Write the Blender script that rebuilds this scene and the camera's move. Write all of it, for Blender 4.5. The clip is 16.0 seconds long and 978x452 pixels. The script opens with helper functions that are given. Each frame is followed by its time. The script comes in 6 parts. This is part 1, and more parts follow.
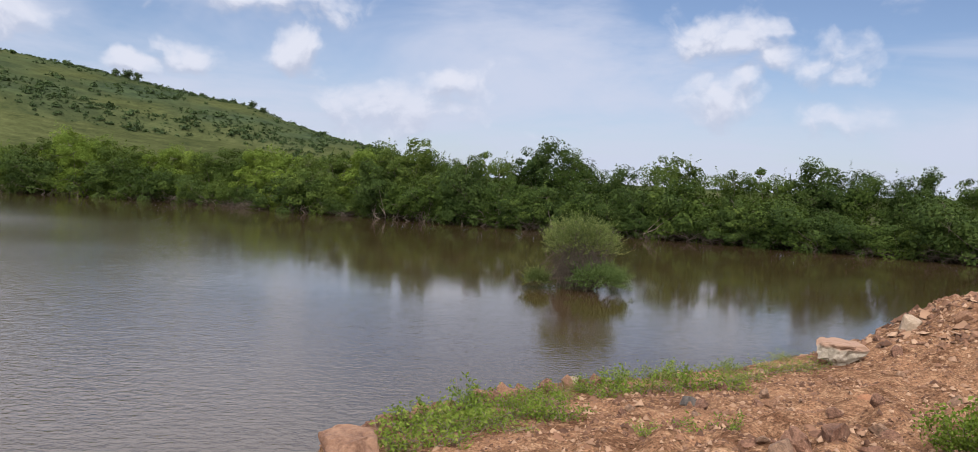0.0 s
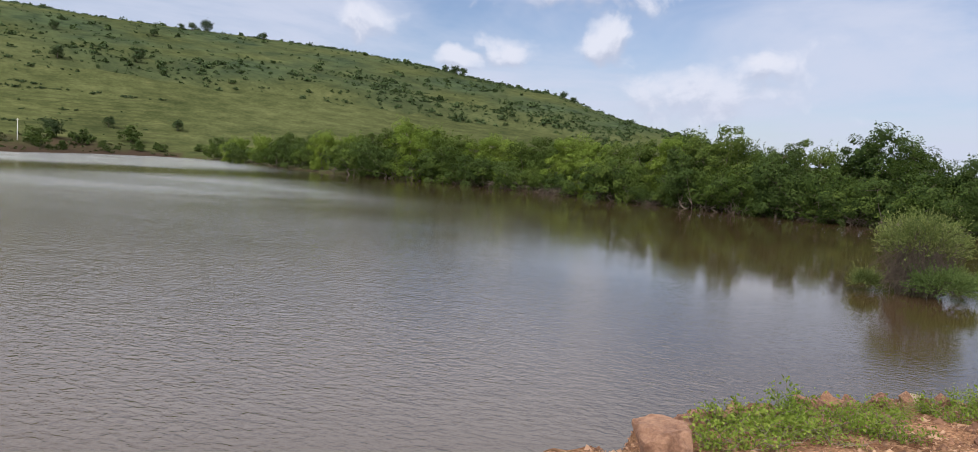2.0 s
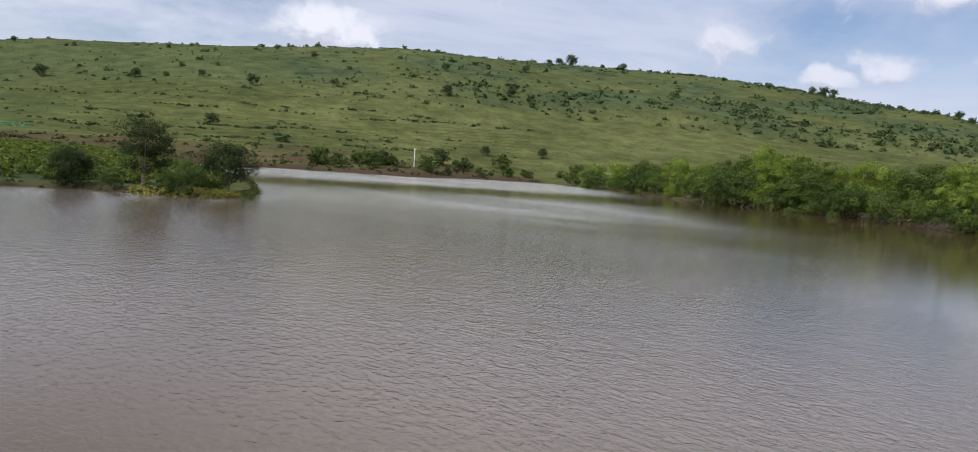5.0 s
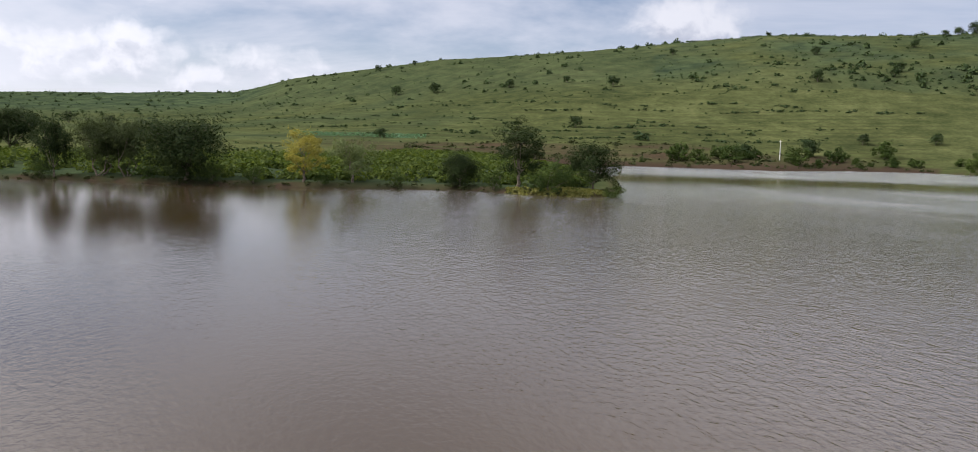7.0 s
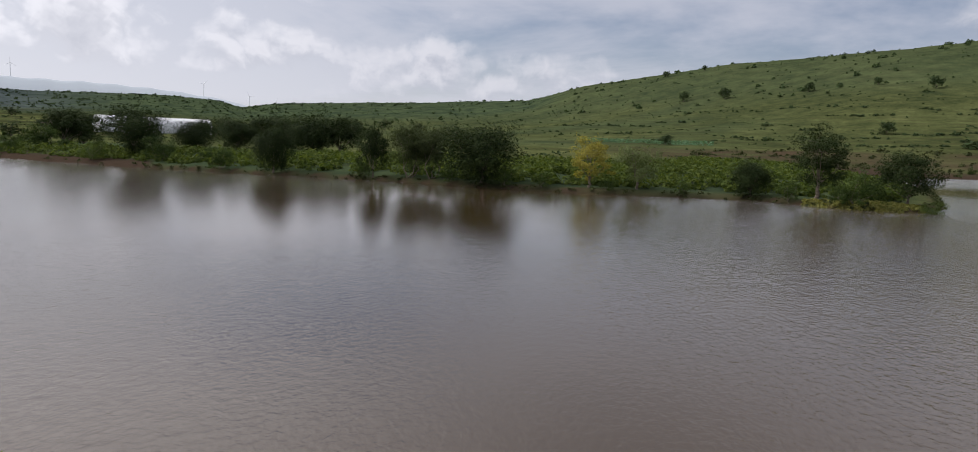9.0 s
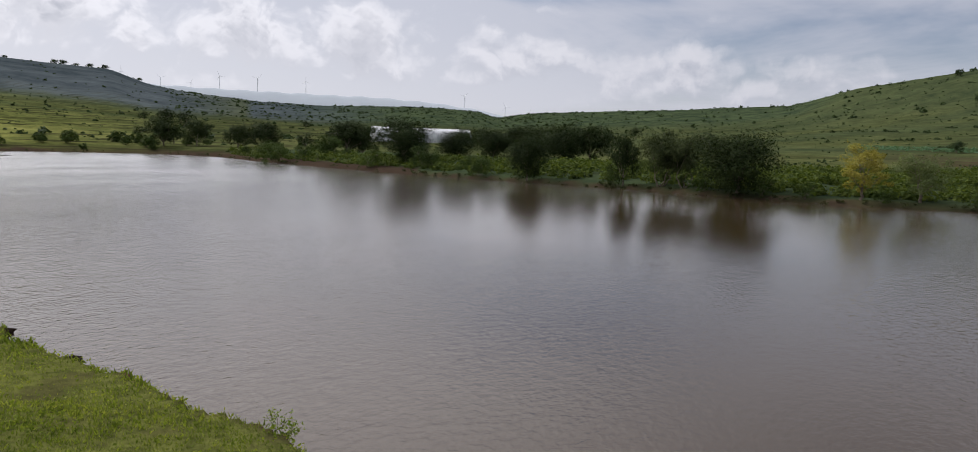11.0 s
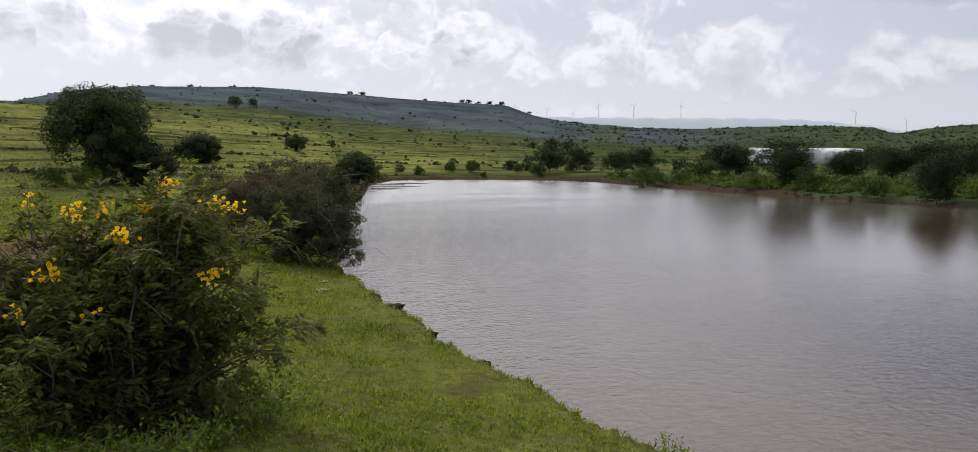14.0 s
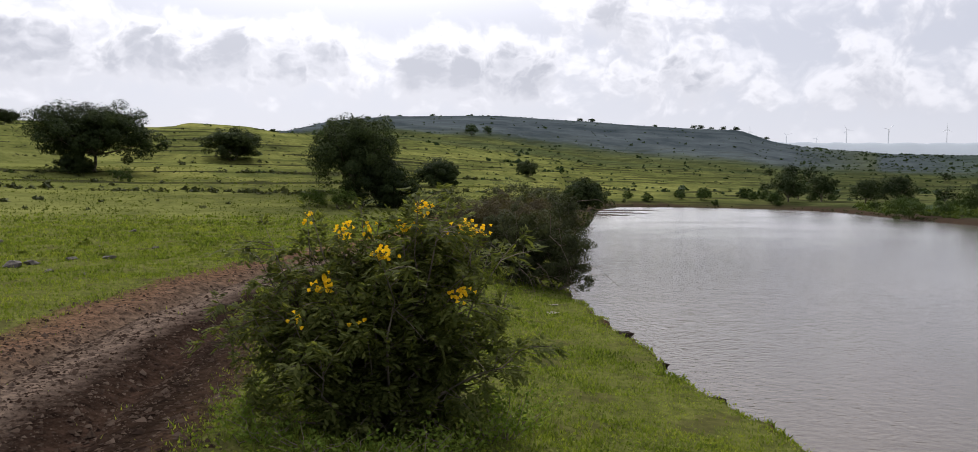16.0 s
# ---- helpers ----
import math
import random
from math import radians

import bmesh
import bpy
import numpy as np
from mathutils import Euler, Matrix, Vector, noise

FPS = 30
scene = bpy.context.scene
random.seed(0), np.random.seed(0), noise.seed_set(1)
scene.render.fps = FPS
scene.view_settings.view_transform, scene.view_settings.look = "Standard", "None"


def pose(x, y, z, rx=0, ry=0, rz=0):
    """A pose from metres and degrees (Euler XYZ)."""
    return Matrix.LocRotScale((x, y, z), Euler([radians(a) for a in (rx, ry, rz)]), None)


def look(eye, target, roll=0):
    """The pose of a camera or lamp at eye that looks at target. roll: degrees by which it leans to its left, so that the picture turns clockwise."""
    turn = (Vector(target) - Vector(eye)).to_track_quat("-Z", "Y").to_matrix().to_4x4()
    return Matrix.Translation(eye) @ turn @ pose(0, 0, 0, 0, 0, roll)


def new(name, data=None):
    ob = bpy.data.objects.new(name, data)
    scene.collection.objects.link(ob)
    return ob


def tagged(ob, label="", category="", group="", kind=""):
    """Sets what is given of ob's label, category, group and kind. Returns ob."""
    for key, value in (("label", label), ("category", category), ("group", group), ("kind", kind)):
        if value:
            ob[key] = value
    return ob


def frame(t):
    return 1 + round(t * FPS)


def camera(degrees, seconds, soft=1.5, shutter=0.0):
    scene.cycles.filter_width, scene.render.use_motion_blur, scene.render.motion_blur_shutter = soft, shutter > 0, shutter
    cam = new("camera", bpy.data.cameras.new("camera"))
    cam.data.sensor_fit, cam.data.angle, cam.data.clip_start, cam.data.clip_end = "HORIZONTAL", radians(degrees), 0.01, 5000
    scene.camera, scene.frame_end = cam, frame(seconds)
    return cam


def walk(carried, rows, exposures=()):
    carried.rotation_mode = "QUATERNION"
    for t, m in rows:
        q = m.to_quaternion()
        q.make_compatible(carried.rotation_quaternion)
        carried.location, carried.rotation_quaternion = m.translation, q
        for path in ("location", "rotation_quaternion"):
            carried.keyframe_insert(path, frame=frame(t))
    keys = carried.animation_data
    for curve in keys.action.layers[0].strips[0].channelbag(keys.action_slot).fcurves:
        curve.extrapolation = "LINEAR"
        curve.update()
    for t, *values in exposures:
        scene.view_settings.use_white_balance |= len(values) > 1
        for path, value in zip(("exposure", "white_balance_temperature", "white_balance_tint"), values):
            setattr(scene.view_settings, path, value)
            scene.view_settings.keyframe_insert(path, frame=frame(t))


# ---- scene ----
# Camera: a phone held out in front of a person who turns on the spot on a low dam.
# Water level is z = 0, the eye 3.2 m above it. Turn is counted to the left from +Y.
EYE_Z = 3.2
ARM = 0.45
cam = camera(64.5, 16.0, soft=0.8)
TURNS = [
    (0, -0.10, -2.65, 2.66), (0.5, 6.30, -3.57, 2.92), (1, 12.06, -4.06, 3.10), (1.5, 16.63, -4.34, 3.34),
    (2, 21.99, -4.69, 3.39), (2.5, 26.01, -4.73, 3.40), (3, 30.73, -4.82, 3.23), (3.5, 35.63, -4.81, 3.16),
    (3.7, 37.47, -4.72, 3.02), (5.8, 58.40, -5.06, 2.93), (6, 62.12, -5.31, 2.27), (6.5, 68.59, -5.55, 1.62),
    (7, 73.71, -5.75, 1.43), (7.5, 78.93, -5.84, 1.49), (8, 86.02, -6.03, 1.41), (8.5, 92.54, -6.07, 1.46),
    (8.7, 93.17, -5.97, 1.66), (10.8, 110.68, -5.86, 1.89), (11, 112.52, -5.83, 1.80), (11.5, 117.94, -5.80, 1.39),
    (12, 122.51, -5.62, 1.33), (12.5, 126.52, -5.40, 1.22), (13, 130.84, -5.20, 1.02), (13.5, 135.06, -4.92, 0.69),
    (14, 139.69, -4.59, 0.36), (14.5, 145.41, -4.35, 0.17), (15, 149.80, -3.92, 0.15), (15.5, 152.80, -3.21, 0.54),
    (16, 156.30, -2.87, 1.06)]


def heading(deg):
    a = radians(deg)
    return Vector((-math.sin(a), math.cos(a), 0))


def eye_row(turn, pitch, roll):
    f = heading(turn)
    eye = f * ARM + Vector((0, 0, EYE_Z))
    return look(eye, eye + f * math.cos(radians(pitch)) + Vector((0, 0, math.sin(radians(pitch)))), roll)


walk(cam, [(t, eye_row(a, p, r)) for t, a, p, r in TURNS],
     exposures=[(t, e, 6250, 15) for t, e in ((0, -0.05), (3.5, 0.0), (7, -0.1), (8.7, -0.48), (11, -0.62), (14, -0.52), (16, -0.5))])

# ---- world and sun ----
SUN_TURN, SUN_HIGH = 170.0, 43.0
sun_dir = heading(SUN_TURN) * math.cos(radians(SUN_HIGH)) + Vector((0, 0, math.sin(radians(SUN_HIGH))))


class Nodes:
    """Small helper to write node trees in few lines."""

    def __init__(self, tree):
        self.t = tree
        tree.nodes.clear()

    def add(self, kind, *links):
        n = self.t.nodes.new(kind)
        for where, sock in links:
            if hasattr(sock, "is_linked"):
                self.t.links.new(sock, n.inputs[where])
            else:
                n.inputs[where].default_value = sock
        return n

    def vec(self, op, a, b):
        n = self.add("ShaderNodeVectorMath", (0, a), (1, b))
        n.operation = op
        return n

    def math(self, op, a, b=0.0, clamp=False):
        n = self.t.nodes.new("ShaderNodeMath")
        n.operation, n.use_clamp = op, clamp
        for i, v in enumerate((a, b)):
            if isinstance(v, (int, float)):
                n.inputs[i].default_value = v
            else:
                self.t.links.new(v, n.inputs[i])
        return n.outputs[0]

    def noise(self, vec, scale, detail=4.0, rough=0.55, distort=0.0):
        n = self.t.nodes.new("ShaderNodeTexNoise")
        n.inputs["Scale"].default_value, n.inputs["Detail"].default_value = scale, detail
        n.inputs["Roughness"].default_value, n.inputs["Distortion"].default_value = rough, distort
        if vec is not None:
            self.t.links.new(vec, n.inputs["Vector"])
        return n.outputs["Fac"]

    def ramp(self, fac, *stops):
        n = self.t.nodes.new("ShaderNodeValToRGB")
        el = n.color_ramp.elements
        stops = sorted(stops)
        el[0].position, el[0].color = stops[0][0], (*stops[0][1], 1)
        el[1].position, el[1].color = stops[-1][0], (*stops[-1][1], 1)
        for p, c in stops[1:-1]:
            el.new(p).color = (*c, 1)
        self.t.links.new(fac, n.inputs[0])
        return n.outputs[0]

    def span(self, v, lo, hi, a=0.0, b=1.0):
        n = self.t.nodes.new("ShaderNodeMapRange")
        n.interpolation_type = "SMOOTHSTEP"
        n.inputs[1].default_value, n.inputs[2].default_value = lo, hi
        n.inputs[3].default_value, n.inputs[4].default_value = a, b
        self.t.links.new(v, n.inputs[0])
        return n.outputs[0]

    def mix(self, fac, a, b, blend="MIX"):
        n = self.t.nodes.new("ShaderNodeMix")
        n.data_type, n.blend_type = "RGBA", blend
        for i, v in ((0, fac), (6, a), (7, b)):
            if isinstance(v, (int, float)):
                n.inputs[i].default_value = v
            elif isinstance(v, tuple):
                n.inputs[i].default_value = (*v, 1)
            else:
                self.t.links.new(v, n.inputs[i])
        return n.outputs[2]


world = bpy.data.worlds.new("sky")
scene.world = world
world.use_nodes = True
w = Nodes(world.node_tree)
coord = w.add("ShaderNodeTexCoord").outputs["Generated"]
sky = w.add("ShaderNodeTexSky")
sky.sky_type, sky.sun_disc = "NISHITA", False
sky.sun_elevation, sky.sun_rotation = radians(SUN_HIGH), radians(-SUN_TURN)
sky.altitude, sky.air_density, sky.dust_density, sky.ozone_density = 500, 1.0, 1.2, 1.0
front, left = heading(80), heading(170)
ahead = w.vec("DOT_PRODUCT", coord, tuple(front)).outputs["Value"]
aside = w.vec("DOT_PRODUCT", coord, tuple(left)).outputs["Value"]
dz = w.add("ShaderNodeSeparateXYZ", (0, coord)).outputs[2]
high = w.math("MULTIPLY", w.math("ARCSINE", dz), 57.296)
turned = w.math("MULTIPLY", w.math("ARCTAN2", aside, ahead), 57.296)
up = w.math("MAXIMUM", dz, 0.0)
toward = w.vec("DOT_PRODUCT", coord, tuple(sun_dir)).outputs["Value"]
glow = w.span(toward, 0.15, 0.8)
# thin high cloud, seen in perspective
den = w.math("ADD", up, 0.14)
flat = w.add("ShaderNodeCombineXYZ", (0, w.math("DIVIDE", ahead, den)), (1, w.math("DIVIDE", aside, den))).outputs[0]
veil = w.noise(flat, 0.6, 6, 0.58, 0.4)
# heaped clouds over the horizon: turn from 80 degrees, height, half width, half height
HEAPS = [(-73, 6.2, 7.0, 3.0), (-65, 9.4, 3.0, 1.9), (-59, 7.9, 2.8, 1.7), (-55, 6.9, 2.6, 1.2), (-95, 11.3, 5.4, 2.4), (-103.5, 9.4, 5.2, 2.7), (-104, 5.7, 3.9, 1.6),
         (-96, 7.1, 4.0, 1.7), (-48, 9.5, 2.6, 1.8), (-62, 12.6, 9.0, 1.9), (-20, 9.2, 6.0, 1.9), (10.5, 5.6, 5.0, 1.6), (20, 5.2, 7.5, 2.0), (31.5, 6.4, 6.0, 1.9), (41, 7.3, 5.5, 2.7)]
HEAPS += [(12.5, 4.6, 7.0, 1.3), (50, 8.0, 7.0, 2.9), (61, 7.6, 8.0, 3.0), (78, 8.6, 9.5, 3.4), (67, 12.5, 8.0, 2.6), (92, 8.4, 9.0, 3.8), (106, 8.9, 8.0, 3.9)]


def heap_field(lift):
    """How thick the heaped cloud is; the outlines billow at three sizes."""
    at = w.add("ShaderNodeCombineXYZ", (0, turned), (1, w.math("ADD", high, lift))).outputs[0]
    lumps = w.noise(w.vec("MULTIPLY", at, (0.85, 1.25, 1.0)).outputs[0], 0.15, 7, 0.52, 0.3)
    shift = at
    for scale, reach in ((0.16, 7.0), (0.55, 2.4)):
        wob = w.add("ShaderNodeTexNoise", ("Vector", at), ("Scale", scale), ("Detail", 3.0)).outputs["Color"]
        shift = w.vec("ADD", shift, w.vec("MULTIPLY", w.vec("SUBTRACT", wob, (0.5, 0.5, 0.5)).outputs[0], (reach, reach * 0.6, 0)).outputs[0]).outputs[0]
    cells = w.add("ShaderNodeTexVoronoi", ("Vector", w.vec("MULTIPLY", shift, (0.8, 1.0, 0)).outputs[0]), ("Scale", 0.42), ("Detail", 3.0), ("Roughness", 0.55)).outputs["Distance"]
    low = None
    for a, h, wide, tall in HEAPS:
        d = w.vec("MULTIPLY", w.vec("SUBTRACT", shift, (a, h, 0)).outputs[0], (1 / wide, 1 / tall, 0)).outputs[0]
        q = w.vec("DOT_PRODUCT", d, d).outputs["Value"]
        low = q if low is None else w.math("MINIMUM", low, q)
    field = w.math("ADD", w.math("SUBTRACT", 1.12, w.math("MINIMUM", low, 1.3)), w.math("MULTIPLY", glow, 0.75))
    field = w.math("ADD", field, w.math("MULTIPLY", w.math("SUBTRACT", lumps, 0.5), 3.2))
    return w.math("SUBTRACT", field, w.math("MULTIPLY", cells, w.math("ADD", 0.62, w.math("MULTIPLY", glow, 0.4))))


heap, heap_up = heap_field(0.0), heap_field(1.0)
cum = w.span(heap, -0.5, 0.7)
body = w.span(w.math("SUBTRACT", heap, heap_up), -0.5, 0.4)
# against the light the thin edges shine and the thick middles are grey
rim = w.math("MULTIPLY", w.span(heap, 0.35, 1.25, 1.0, 0.0), w.math("ADD", 0.45, w.math("MULTIPLY", body, 0.55)))
body = w.math("ADD", w.math("MULTIPLY", body, w.math("SUBTRACT", 1.0, glow)), w.math("MULTIPLY", rim, glow))
gap = w.vec("MULTIPLY", w.vec("SUBTRACT", w.add("ShaderNodeCombineXYZ", (0, turned), (1, high)).outputs[0], (-104.0, 14.0, 0)).outputs[0], (1 / 15, 1 / 3.6, 0)).outputs[0]
gap2 = w.vec("MULTIPLY", w.vec("SUBTRACT", w.add("ShaderNodeCombineXYZ", (0, turned), (1, high)).outputs[0], (28.0, 13.5, 0)).outputs[0], (1 / 16, 1 / 3.6, 0)).outputs[0]
veil = w.math("SUBTRACT", veil, w.span(w.vec("DOT_PRODUCT", gap, gap).outputs["Value"], 0.1, 1.3, 0.30, 0.0))
veil = w.math("SUBTRACT", veil, w.span(w.vec("DOT_PRODUCT", gap2, gap2).outputs["Value"], 0.1, 1.3, 0.24, 0.0))
thin = w.span(w.math("ADD", w.math("ADD", veil, w.math("MULTIPLY", glow, 0.38)), w.span(high, 12.0, 30.0, 0.0, 0.16)), 0.32, 0.62)
sky_c = w.vec("MULTIPLY", sky.outputs[0], (0.10, 0.10, 0.105))
west = w.span(turned, -40.0, 5.0)
veil_c = w.mix(glow, w.mix(west, (0.66, 0.71, 0.81), (0.80, 0.83, 0.90)), (1.04, 1.06, 1.11))
heap_c = w.mix(body, w.mix(glow, (0.54, 0.58, 0.67), (0.70, 0.73, 0.79)), w.mix(glow, w.mix(west, (0.84, 0.86, 0.90), (1.05, 1.05, 1.07)), (1.5, 1.5, 1.5)))
c1 = w.mix(w.math("MULTIPLY", thin, 0.85), sky_c.outputs[0], veil_c)
c2 = w.mix(w.math("MULTIPLY", cum, 0.88), c1, heap_c)
# pale air over the horizon
c3 = w.mix(w.span(high, 0.0, 11.0, 0.6, 0.0), c2, w.mix(glow, w.mix(west, (0.60, 0.66, 0.78), (1.0, 1.02, 1.06)), (1.22, 1.23, 1.25)))
# the cloud round the sun shines
shine = w.math("POWER", w.math("MAXIMUM", toward, 0.0), 18.0)
# unseen upper sky brightened for the water; blue still shows over the earth heap
over = w.span(w.math("ADD", high, w.span(turned, -78.0, -60.0, 0.0, 4.0)), 15.0, 25.0, 0.0, 0.85)
c3 = w.mix(over, c3, w.mix(w.math("POWER", glow, 1.5), w.mix(west, (1.48, 1.49, 1.53), (0.48, 0.53, 0.62)), (2.1, 2.08, 2.04)))
c4 = w.mix(1.0, c3, w.mix(shine, (0.0, 0.0, 0.0), (5.0, 4.9, 4.6)), "ADD")
bg = w.add("ShaderNodeBackground", (0, c4), (1, 1.0))
w.add("ShaderNodeOutputWorld", (0, bg.outputs[0]))

sun = new("sun", bpy.data.lights.new("sun", "SUN"))
sun.data.energy, sun.data.angle, sun.data.color = 3.4, radians(0.6), (1.0, 0.95, 0.87)
sun.matrix_world = look(sun_dir * 50, (0, 0, 0))

# ---- materials ----
def material(name):
    m = bpy.data.materials.new(name)
    m.use_nodes = True
    n = Nodes(m.node_tree)
    return m, n


def finish(n, color, rough=0.9, bump=None, strength=0.3, dist=0.05, spec=0.3):
    b = n.add("ShaderNodeBsdfPrincipled", ("Roughness", rough), ("Specular IOR Level", spec))
    if isinstance(color, tuple):
        b.inputs["Base Color"].default_value = (*color, 1)
    else:
        n.t.links.new(color, b.inputs["Base Color"])
    if bump is not None:
        k = n.add("ShaderNodeBump", ("Strength", strength), ("Distance", dist), ("Height", bump))
        n.t.links.new(k.outputs[0], b.inputs["Normal"])
    n.add("ShaderNodeOutputMaterial", (0, b.outputs[0]))
    return b


def leaf_material(name, dark, mid, light, trans=0.35, rough=0.75):
    """Thin leaves: each leaf has a shade of its own, light shines through it."""
    m, n = material(name)
    geo = n.add("ShaderNodeNewGeometry")
    obj = n.add("ShaderNodeObjectInfo")
    pos = n.add("ShaderNodeTexCoord").outputs["Object"]
    r = n.math("ADD", n.math("MULTIPLY", geo.outputs["Random Per Island"], 0.42),
               n.math("MULTIPLY", n.noise(pos, 0.7, 3), 0.64))
    r = n.math("ADD", r, n.math("MULTIPLY", n.math("SUBTRACT", obj.outputs["Random"], 0.5), 0.22))
    c = n.ramp(r, (0.15, dark), (0.85, light), (0.5, mid))
    b = n.add("ShaderNodeBsdfPrincipled", ("Roughness", rough), ("Specular IOR Level", 0.05), ("Base Color", c))
    tr = n.add("ShaderNodeBsdfTranslucent", (0, n.mix(1.0, c, (1.25, 1.25, 0.6), "MULTIPLY")))
    mixed = n.add("ShaderNodeMixShader", (0, trans), (1, b.outputs[0]), (2, tr.outputs[0]))
    n.add("ShaderNodeOutputMaterial", (0, mixed.outputs[0]))
    return m


def plain(name, a, b, scale, rough=0.8, bump=0.3, dist=0.02, spec=0.3):
    """Two-tone surface with coarse and fine variation."""
    m, n = material(name)
    pos = n.add("ShaderNodeTexCoord").outputs["Object"]
    coarse, fine = n.noise(pos, scale, 4), n.noise(pos, scale * 9, 5, 0.65)
    f = n.span(n.math("ADD", n.math("MULTIPLY", coarse, 0.6), n.math("MULTIPLY", fine, 0.4)), 0.35, 0.65)
    finish(n, n.mix(f, a, b), rough, fine, bump, dist, spec)
    return m


LEAF_BANK = leaf_material("bank foliage", (0.015, 0.027, 0.006), (0.038, 0.062, 0.012), (0.092, 0.124, 0.027), 0.3)
LEAF_FRESH = leaf_material("fresh foliage", (0.046, 0.074, 0.011), (0.098, 0.145, 0.022), (0.180, 0.228, 0.046))
LEAF_DARK = leaf_material("dark foliage", (0.007, 0.012, 0.005), (0.016, 0.026, 0.008), (0.040, 0.056, 0.018), 0.15)
LEAF_PASTURE = leaf_material("pasture tree foliage", (0.012, 0.018, 0.008), (0.027, 0.039, 0.014), (0.060, 0.078, 0.028), 0.22)
LEAF_SHRUB = leaf_material("shrub leaves", (0.022, 0.038, 0.009), (0.052, 0.080, 0.017), (0.104, 0.138, 0.031), 0.35)
LEAF_OLIVE = leaf_material("olive foliage", (0.045, 0.060, 0.022), (0.085, 0.110, 0.045), (0.130, 0.155, 0.070))
LEAF_YELLOW = leaf_material("yellowing foliage", (0.10, 0.10, 0.020), (0.20, 0.18, 0.035), (0.32, 0.27, 0.06))
LEAF_CROP = leaf_material("crop leaves", (0.014, 0.024, 0.006), (0.036, 0.056, 0.012), (0.090, 0.116, 0.027))
LEAF_GREY = leaf_material("grey thorn foliage", (0.036, 0.032, 0.020), (0.068, 0.058, 0.037), (0.115, 0.096, 0.062))
LEAF_BELT = leaf_material("belt foliage", (0.014, 0.026, 0.008), (0.032, 0.053, 0.013), (0.070, 0.098, 0.025), 0.25)
LEAF_GREYGREEN = leaf_material("grey-green foliage", (0.016, 0.024, 0.010), (0.034, 0.046, 0.018), (0.070, 0.086, 0.034), 0.25)
LEAF_LOW = leaf_material("low shoots", (0.038, 0.062, 0.020), (0.078, 0.115, 0.036), (0.140, 0.182, 0.064))
LEAF_FINE = leaf_material("feathery foliage", (0.036, 0.052, 0.016), (0.076, 0.100, 0.032), (0.170, 0.195, 0.072))
LEAF_HILL = leaf_material("hill scrub", (0.020, 0.033, 0.014), (0.035, 0.055, 0.022), (0.062, 0.088, 0.034), 0.2)
LEAF_OLIVE_DARK = leaf_material("field edge weeds", (0.020, 0.026, 0.011), (0.042, 0.050, 0.019), (0.085, 0.090, 0.036), 0.2)
LEAF_PALE = leaf_material("pale grass", (0.09, 0.10, 0.025), (0.16, 0.16, 0.045), (0.24, 0.23, 0.075), 0.3)
LEAF_CABBAGE = leaf_material("blue-green leaves", (0.06, 0.11, 0.06), (0.10, 0.18, 0.10), (0.15, 0.25, 0.15), 0.3)
LEAF_TUFT = leaf_material("coarse tufts", (0.040, 0.056, 0.009), (0.072, 0.090, 0.014), (0.115, 0.135, 0.026), 0.35)
PETAL = leaf_material("yellow petals", (0.62, 0.34, 0.01), (0.78, 0.50, 0.015), (0.84, 0.60, 0.04), 0.3)
def turf_material():
    """Grass blades: each has its shade, lush and worn patches differ."""
    m, n = material("grass blades")
    isl = n.add("ShaderNodeNewGeometry").outputs["Random Per Island"]
    pos = n.add("ShaderNodeTexCoord").outputs["Object"]
    r = n.math("ADD", n.math("MULTIPLY", isl, 0.38), n.math("ADD", n.math("MULTIPLY", n.noise(pos, 0.42, 3), 0.55), n.math("MULTIPLY", n.noise(pos, 2.4, 4, 0.65), 0.55)))
    c = n.ramp(r, (0.45, (0.038, 0.056, 0.010)), (1.05, (0.200, 0.218, 0.050)), (0.68, (0.096, 0.130, 0.020)), (0.86, (0.152, 0.186, 0.033)))
    b = n.add("ShaderNodeBsdfPrincipled", ("Roughness", 0.8), ("Specular IOR Level", 0.05), ("Base Color", c))
    tr = n.add("ShaderNodeBsdfTranslucent", (0, n.mix(1.0, c, (1.25, 1.25, 0.6), "MULTIPLY")))
    n.add("ShaderNodeOutputMaterial", (0, n.add("ShaderNodeMixShader", (0, 0.5), (1, b.outputs[0]), (2, tr.outputs[0])).outputs[0]))
    return m


BLADE = turf_material()
BARK = plain("bark", (0.075, 0.058, 0.042), (0.17, 0.14, 0.105), 5.0, 0.9, 0.5)
TWIG = plain("dry twigs", (0.10, 0.075, 0.055), (0.20, 0.16, 0.12), 6.0, 0.9, 0.3)
LEAF_FLOWER = leaf_material("flowering shrub leaves", (0.036, 0.044, 0.013), (0.086, 0.102, 0.028), (0.175, 0.186, 0.062), 0.5)
LEAF_THORN = leaf_material("thorn leaves", (0.017, 0.022, 0.010), (0.036, 0.043, 0.019), (0.078, 0.084, 0.038), 0.25)
TWIG_WET = plain("wet dark twigs", (0.040, 0.030, 0.022), (0.095, 0.074, 0.055), 6.0, 0.9, 0.3)
LEAF_WEED = leaf_material("green weeds", (0.052, 0.086, 0.013), (0.122, 0.175, 0.028), (0.215, 0.262, 0.056))
